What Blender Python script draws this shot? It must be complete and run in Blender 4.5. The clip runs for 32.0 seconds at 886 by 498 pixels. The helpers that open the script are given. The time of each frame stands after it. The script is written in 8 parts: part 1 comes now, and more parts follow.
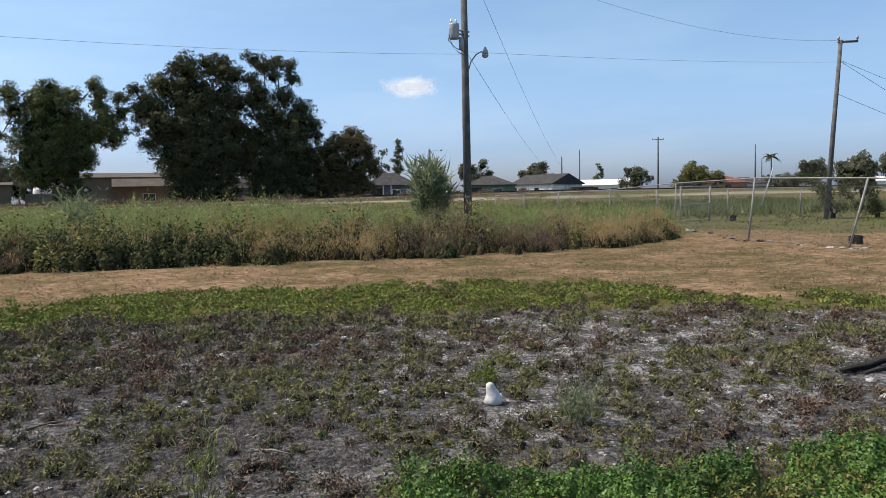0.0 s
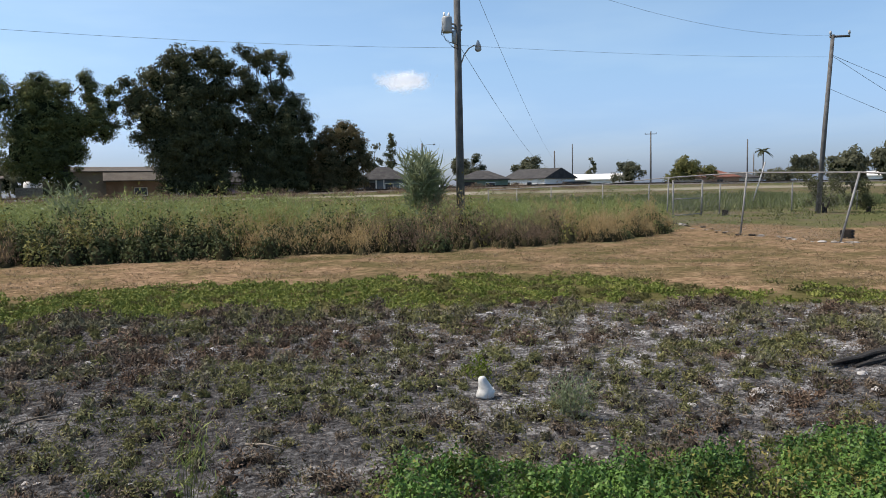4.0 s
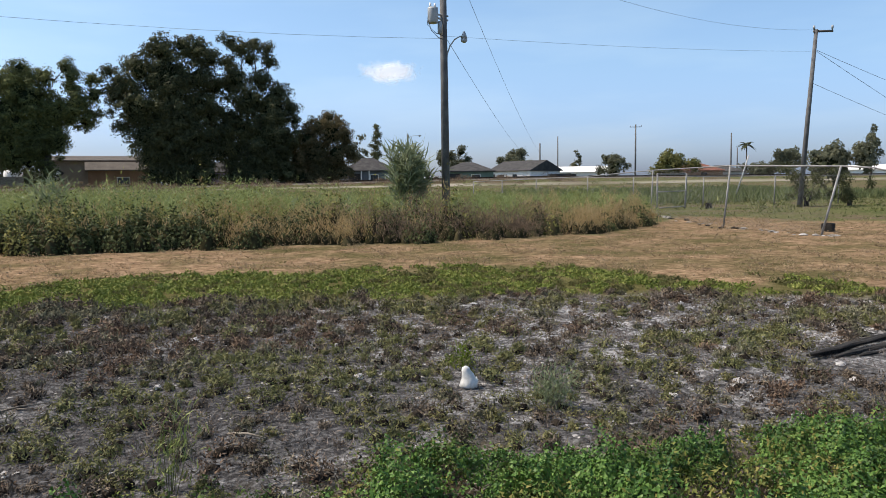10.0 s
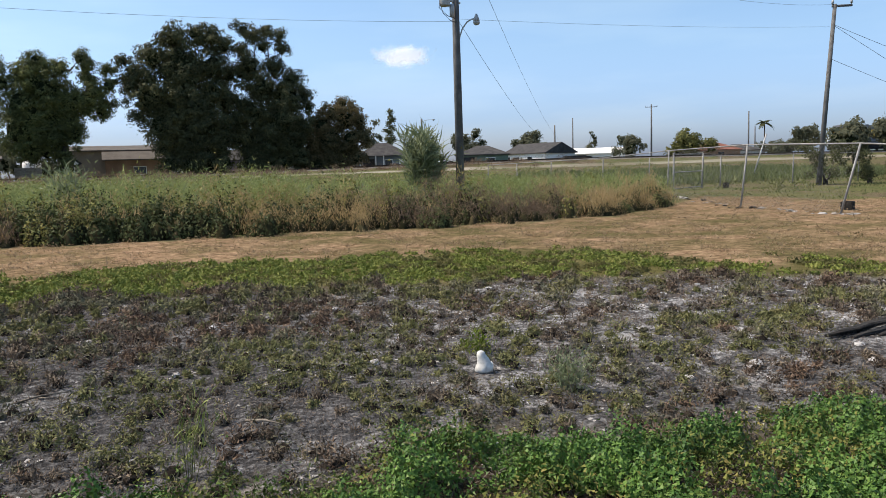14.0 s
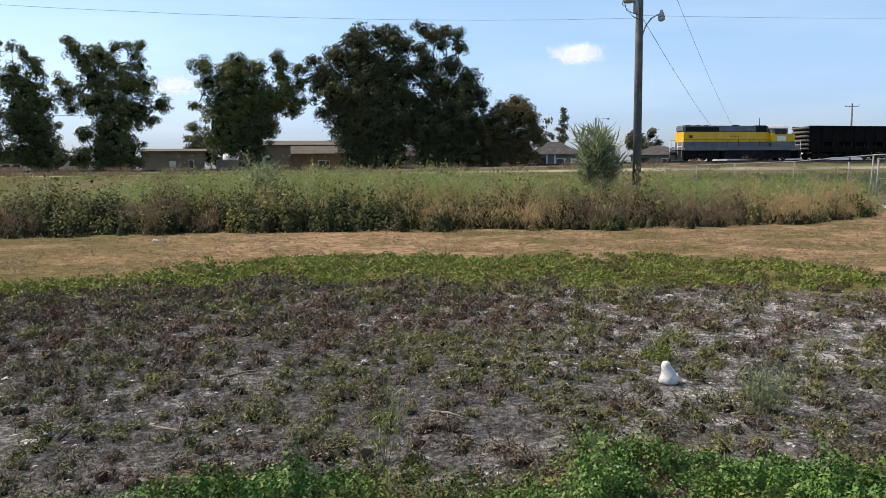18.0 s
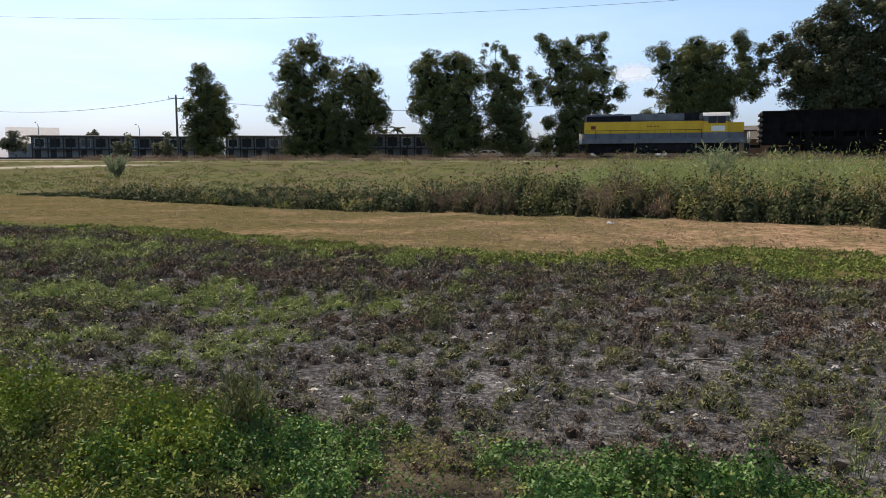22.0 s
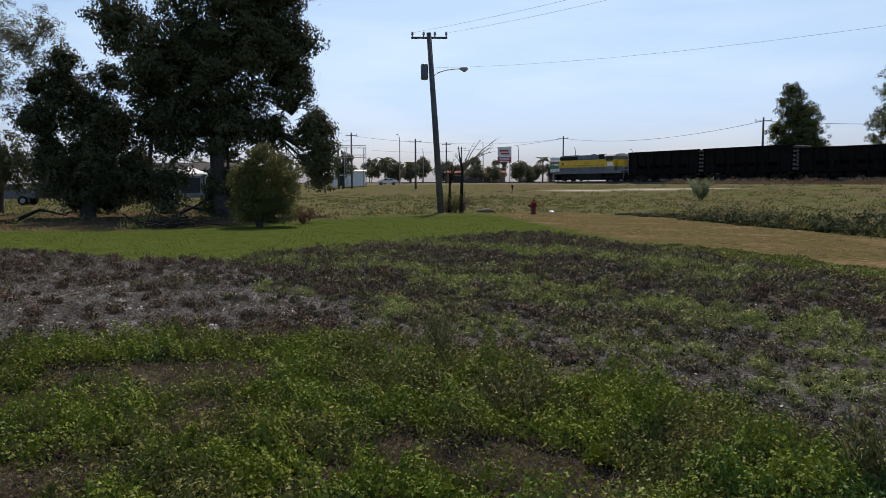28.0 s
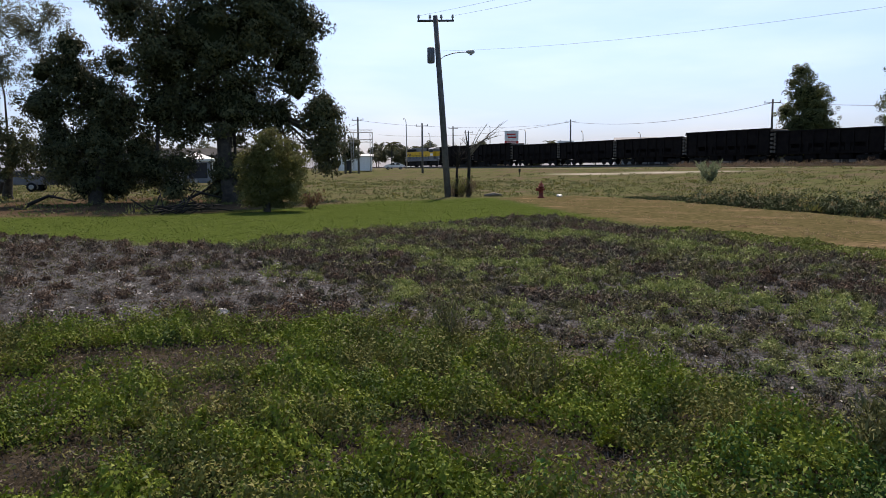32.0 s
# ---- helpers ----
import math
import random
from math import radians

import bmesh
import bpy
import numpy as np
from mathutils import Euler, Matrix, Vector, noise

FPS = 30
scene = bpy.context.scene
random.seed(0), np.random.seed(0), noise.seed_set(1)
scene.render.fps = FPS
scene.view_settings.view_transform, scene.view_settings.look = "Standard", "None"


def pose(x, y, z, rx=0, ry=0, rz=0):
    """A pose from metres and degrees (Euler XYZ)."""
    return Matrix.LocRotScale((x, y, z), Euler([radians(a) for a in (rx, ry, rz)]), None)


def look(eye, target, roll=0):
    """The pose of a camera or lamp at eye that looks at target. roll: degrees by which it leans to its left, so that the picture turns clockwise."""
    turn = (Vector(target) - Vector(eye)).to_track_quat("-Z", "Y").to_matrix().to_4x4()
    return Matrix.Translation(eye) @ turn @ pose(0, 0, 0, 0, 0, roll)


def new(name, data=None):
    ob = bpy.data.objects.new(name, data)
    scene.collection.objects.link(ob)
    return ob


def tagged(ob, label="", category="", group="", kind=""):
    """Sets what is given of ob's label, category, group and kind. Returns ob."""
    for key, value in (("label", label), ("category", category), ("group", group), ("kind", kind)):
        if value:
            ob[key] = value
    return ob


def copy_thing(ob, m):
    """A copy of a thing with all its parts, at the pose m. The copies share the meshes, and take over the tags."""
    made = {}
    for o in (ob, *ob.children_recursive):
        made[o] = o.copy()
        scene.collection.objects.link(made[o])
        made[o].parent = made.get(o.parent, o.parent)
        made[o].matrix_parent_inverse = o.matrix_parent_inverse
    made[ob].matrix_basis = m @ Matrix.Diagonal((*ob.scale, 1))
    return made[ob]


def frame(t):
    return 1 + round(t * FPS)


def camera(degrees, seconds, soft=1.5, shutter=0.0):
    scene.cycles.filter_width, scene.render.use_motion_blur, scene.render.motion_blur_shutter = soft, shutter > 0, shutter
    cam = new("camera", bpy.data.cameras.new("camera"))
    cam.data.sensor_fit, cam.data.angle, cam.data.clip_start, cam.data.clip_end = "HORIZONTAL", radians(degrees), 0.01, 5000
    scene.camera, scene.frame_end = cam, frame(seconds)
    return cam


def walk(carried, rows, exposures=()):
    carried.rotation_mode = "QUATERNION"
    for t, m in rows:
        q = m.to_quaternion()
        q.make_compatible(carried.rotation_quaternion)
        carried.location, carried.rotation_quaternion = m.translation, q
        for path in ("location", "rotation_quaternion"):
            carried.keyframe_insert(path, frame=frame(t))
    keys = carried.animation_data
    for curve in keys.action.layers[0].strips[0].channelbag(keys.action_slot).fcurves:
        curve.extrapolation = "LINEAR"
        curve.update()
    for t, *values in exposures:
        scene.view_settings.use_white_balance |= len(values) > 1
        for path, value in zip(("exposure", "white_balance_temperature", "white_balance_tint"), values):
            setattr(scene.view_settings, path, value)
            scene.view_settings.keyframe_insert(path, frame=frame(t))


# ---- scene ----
cam = camera(60.98, 32.0, soft=0.8)
PATH = [  # seconds, x, y, z, pitch, roll, yaw
    (0, 0.152, 0.405, 1.506, -3.83, 1.17, -26.85),
    (0.5, 0.159, 0.411, 1.503, -4.07, 1.19, -26.65),
    (1, 0.153, 0.413, 1.495, -4.75, 1.35, -26.74),
    (1.5, 0.155, 0.408, 1.500, -4.58, 1.28, -26.63),
    (2, 0.145, 0.408, 1.498, -4.59, 1.22, -25.59),
    (2.5, 0.153, 0.414, 1.494, -4.17, 0.69, -26.47),
    (3, 0.166, 0.423, 1.496, -4.14, 1.01, -27.20),
    (3.5, 0.168, 0.425, 1.497, -4.14, 1.03, -27.26),
    (5.5, 0.173, 0.425, 1.493, -4.92, 1.66, -27.72),
    (6, 0.176, 0.418, 1.495, -4.73, 1.84, -27.40),
    (6.5, 0.177, 0.415, 1.490, -4.78, 1.89, -27.79),
    (7, 0.174, 0.412, 1.492, -4.48, 1.83, -27.43),
    (7.5, 0.173, 0.412, 1.489, -5.02, 1.76, -28.23),
    (8, 0.159, 0.404, 1.491, -5.39, 1.69, -27.77),
    (8.5, 0.165, 0.420, 1.488, -5.69, 1.38, -27.95),
    (9, 0.176, 0.421, 1.487, -4.97, 1.11, -27.99),
    (9.5, 0.177, 0.424, 1.488, -4.62, 0.63, -27.81),
    (10, 0.175, 0.421, 1.485, -4.92, 0.77, -28.49),
    (10.5, 0.180, 0.420, 1.487, -5.12, 0.82, -28.81),
    (11, 0.178, 0.420, 1.488, -5.41, 0.96, -28.75),
    (11.5, 0.182, 0.423, 1.486, -5.68, 1.01, -28.99),
    (12, 0.190, 0.423, 1.489, -6.04, 0.66, -30.15),
    (12.5, 0.178, 0.409, 1.487, -5.79, 1.11, -29.60),
    (13, 0.191, 0.418, 1.486, -6.13, 1.48, -30.45),
    (13.5, 0.191, 0.407, 1.490, -6.09, 2.25, -28.13),
    (15.5, 0.151, 0.467, 1.500, -6.34, 0.77, -26.13),
    (16, 0.111, 0.473, 1.517, -6.64, 0.91, -23.57),
    (16.5, 0.095, 0.470, 1.515, -6.64, 0.43, -22.42),
    (17, 0.071, 0.456, 1.519, -7.07, 0.79, -19.79),
    (17.5, 0.060, 0.444, 1.522, -6.39, 0.87, -15.42),
    (18, 0.052, 0.445, 1.519, -6.00, 0.46, -14.58),
    (18.5, 0.039, 0.433, 1.523, -5.91, 0.68, -12.31),
    (19, 0.012, 0.414, 1.526, -5.78, 0.29, -9.15),
    (19.5, -0.016, 0.409, 1.524, -6.00, 0.58, -5.80),
    (20, -0.024, 0.395, 1.523, -5.96, 0.25, -2.77),
    (20.5, -0.035, 0.386, 1.530, -5.72, 0.80, 1.13),
    (21, -0.049, 0.379, 1.523, -5.81, 0.82, 4.76),
    (21.5, -0.093, 0.369, 1.516, -6.34, 0.40, 11.34),
    (22, -0.096, 0.362, 1.512, -6.86, 0.11, 18.48),
    (22.5, -0.088, 0.361, 1.508, -6.67, 0.76, 23.89),
    (23, -0.106, 0.349, 1.501, -7.57, 0.90, 28.86),
    (23.5, -0.108, 0.359, 1.501, -7.57, 1.03, 31.93),
    (24, -0.121, 0.358, 1.503, -6.33, 0.88, 34.30),
    (24.5, -0.119, 0.353, 1.503, -5.25, 1.11, 37.34),
    (26.5, -0.151, 0.346, 1.495, -5.72, 0.85, 43.77),
    (27, -0.174, 0.319, 1.495, -5.04, 0.39, 46.49),
    (27.5, -0.260, 0.258, 1.506, -4.98, 0.29, 52.84),
    (28, -0.307, 0.203, 1.505, -4.99, 0.12, 60.45),
    (28.5, -0.312, 0.201, 1.501, -5.70, 0.59, 60.30),
    (29, -0.314, 0.211, 1.499, -7.04, 0.95, 59.49),
    (29.5, -0.320, 0.213, 1.498, -6.84, 1.01, 59.91),
    (30, -0.322, 0.211, 1.499, -6.69, 1.07, 60.54),
    (30.5, -0.316, 0.223, 1.491, -6.73, 0.57, 59.88),
    (31, -0.317, 0.218, 1.489, -6.65, 0.98, 60.52),
    (31.5, -0.316, 0.204, 1.494, -6.66, 0.54, 59.18),
    (32, -0.323, 0.199, 1.494, -6.17, 0.43, 60.97),
]
walk(cam, [(t, pose(x, y, z, 90 + pitch, roll, yaw)) for t, x, y, z, pitch, roll, yaw in PATH],
     exposures=[(0, 0.09, 6950, 16), (8, 0.18, 7000, 16), (13, 0.25, 7050, 16), (20, 0.32, 7350, 17), (23, 0.03, 7400, 18), (24.5, -0.1, 7350, 18), (27, -0.32, 7250, 18), (28.2, -0.28, 7300, 20), (29, -0.13, 7300, 21), (30, -0.04, 7300, 21), (32, -0.02, 7300, 21)])

# ---- light ----
SUN_AZ, SUN_EL = -58.0, 56.0            # degrees; azimuth from +y towards +x
world = bpy.data.worlds.new("sky")
scene.world = world
world.use_nodes = True
wn = world.node_tree.nodes
sky = wn.new("ShaderNodeTexSky")
sky.sky_type, sky.sun_disc = "NISHITA", False
sky.sun_elevation, sky.sun_rotation = radians(SUN_EL), radians(SUN_AZ)
sky.air_density, sky.dust_density, sky.ozone_density = 1.0, 1.5, 3.2
wn["Background"].inputs["Strength"].default_value = 0.147
# humid air: whiter-blue towards the horizon
air, level = wn.new("ShaderNodeTexCoord"), wn.new("ShaderNodeSeparateXYZ")
haze = wn.new("ShaderNodeValToRGB")
stops = [(0.0, (0.66, 0.83, 1.27)), (0.06, (0.725, 0.9, 1.25)), (0.15, (0.875, 1.045, 1.175)), (0.3, (0.96, 1.145, 1.14)), (0.55, (0.96, 1.145, 1.14))]
while len(haze.color_ramp.elements) < len(stops):
    haze.color_ramp.elements.new(0.5)
for e, (p, c) in zip(haze.color_ramp.elements, stops):
    e.position, e.color = p, (*c, 1)
tint = wn.new("ShaderNodeMix")
tint.data_type, tint.blend_type = "RGBA", "MULTIPLY"
tint.inputs[0].default_value = 1.0
world.node_tree.links.new(air.outputs["Generated"], level.inputs[0])
world.node_tree.links.new(level.outputs["Z"], haze.inputs[0])
world.node_tree.links.new(sky.outputs[0], tint.inputs[6])
world.node_tree.links.new(haze.outputs[0], tint.inputs[7])
# thin streaks of high cloud
veil, spread, thin = wn.new("ShaderNodeTexNoise"), wn.new("ShaderNodeMapping"), wn.new("ShaderNodeMapRange")
spread.inputs["Scale"].default_value = (2.2, 2.2, 11.0)
veil.inputs["Scale"].default_value, veil.inputs["Detail"].default_value = 1.6, 5
thin.inputs["From Min"].default_value, thin.inputs["From Max"].default_value, thin.inputs["To Max"].default_value = 0.45, 0.8, 0.6
milk = wn.new("ShaderNodeMix")
milk.data_type, milk.blend_type = "RGBA", "MULTIPLY"
milk.inputs[7].default_value = (1.4, 1.22, 1.06, 1)
world.node_tree.links.new(air.outputs["Generated"], spread.inputs["Vector"])
world.node_tree.links.new(spread.outputs[0], veil.inputs["Vector"])
world.node_tree.links.new(veil.outputs["Fac"], thin.inputs[0])
world.node_tree.links.new(thin.outputs[0], milk.inputs[0])
world.node_tree.links.new(tint.outputs[2], milk.inputs[6])
world.node_tree.links.new(milk.outputs[2], wn["Background"].inputs["Color"])
sun = new("sun", bpy.data.lights.new("sun", "SUN"))
sun.data.energy, sun.data.angle, sun.data.color = 5.0, radians(0.6), (1.0, 0.92, 0.79)
sa, se = radians(SUN_AZ), radians(SUN_EL)
sun.matrix_world = look((0, 0, 60), (-math.sin(sa) * math.cos(se), -math.cos(sa) * math.cos(se), 60 - math.sin(se)))

rng = np.random.default_rng(7)


# ---- materials ----
def links(m):
    m.use_nodes = True
    return m.node_tree.nodes, m.node_tree.links, m.node_tree.nodes["Principled BSDF"]


def ramp(nodes, stops):
    r = nodes.new("ShaderNodeValToRGB")
    el = r.color_ramp.elements
    while len(el) < len(stops):
        el.new(0.5)
    for e, (p, c) in zip(el, stops):
        e.position, e.color = p, (*c, 1)
    return r


def surface(name, c1, c2, scale=4.0, rough=0.8, bump=0.2, metal=0.0, spec=0.4, fine=60.0):
    """A worn surface: two colours in broad stains, fine grain on top, relief, uneven gloss."""
    m = bpy.data.materials.new(name)
    n, l, b = links(m)
    co = n.new("ShaderNodeTexCoord")
    big, small = n.new("ShaderNodeTexNoise"), n.new("ShaderNodeTexNoise")
    big.inputs["Scale"].default_value, big.inputs["Detail"].default_value = scale, 5
    small.inputs["Scale"].default_value, small.inputs["Detail"].default_value = fine, 3
    for t in (big, small):
        l.new(co.outputs["Object"], t.inputs["Vector"])
    r = ramp(n, [(0.35, c1), (0.65, c2)])
    l.new(big.outputs["Fac"], r.inputs[0])
    mx = n.new("ShaderNodeMix")
    mx.data_type, mx.blend_type = "RGBA", "OVERLAY"
    mx.inputs[0].default_value = 0.35
    l.new(r.outputs[0], mx.inputs[6])
    l.new(small.outputs["Fac"], mx.inputs[7])
    l.new(mx.outputs[2], b.inputs["Base Color"])
    bp = n.new("ShaderNodeBump")
    bp.inputs["Strength"].default_value, bp.inputs["Distance"].default_value = bump, 0.02
    l.new(small.outputs["Fac"], bp.inputs["Height"])
    l.new(bp.outputs[0], b.inputs["Normal"])
    mr = n.new("ShaderNodeMapRange")
    mr.inputs["To Min"].default_value, mr.inputs["To Max"].default_value = max(rough - 0.12, 0.05), min(rough + 0.12, 1)
    l.new(big.outputs["Fac"], mr.inputs[0])
    l.new(mr.outputs[0], b.inputs["Roughness"])
    b.inputs["Metallic"].default_value, b.inputs["Specular IOR Level"].default_value = metal, spec
    return m


def leafy(name, cols, through_light=0.35, rough=0.65, patch=0.25, spec=0.12):
    """Leaves: a colour of its own for every leaf, drifting over the plant, and some light through it."""
    m = bpy.data.materials.new(name)
    n, l, b = links(m)
    geo, tc = n.new("ShaderNodeNewGeometry"), n.new("ShaderNodeTexCoord")
    k = len(cols) - 1
    r = ramp(n, [(i / k, c) for i, c in enumerate(cols)])
    nz = n.new("ShaderNodeTexNoise")
    nz.inputs["Scale"].default_value, nz.inputs["Detail"].default_value = patch, 3
    l.new(tc.outputs["Object"], nz.inputs["Vector"])
    ma = n.new("ShaderNodeMath")
    ma.operation = "MULTIPLY_ADD"
    l.new(geo.outputs["Random Per Island"], ma.inputs[0])
    ma.inputs[1].default_value = 0.55
    mb = n.new("ShaderNodeMapRange")
    mb.inputs["From Min"].default_value, mb.inputs["From Max"].default_value = 0.3, 0.7
    mb.inputs["To Max"].default_value = 0.45
    l.new(nz.outputs["Fac"], mb.inputs[0])
    l.new(mb.outputs[0], ma.inputs[2])
    l.new(ma.outputs[0], r.inputs[0])
    l.new(r.outputs[0], b.inputs["Base Color"])
    b.inputs["Roughness"].default_value, b.inputs["Specular IOR Level"].default_value = rough, spec
    tr, mx = n.new("ShaderNodeBsdfTranslucent"), n.new("ShaderNodeMixShader")
    mx.inputs[0].default_value = through_light
    l.new(r.outputs[0], tr.inputs["Color"])
    l.new(b.outputs[0], mx.inputs[1])
    l.new(tr.outputs[0], mx.inputs[2])
    l.new(mx.outputs[0], n["Material Output"].inputs["Surface"])
    return m


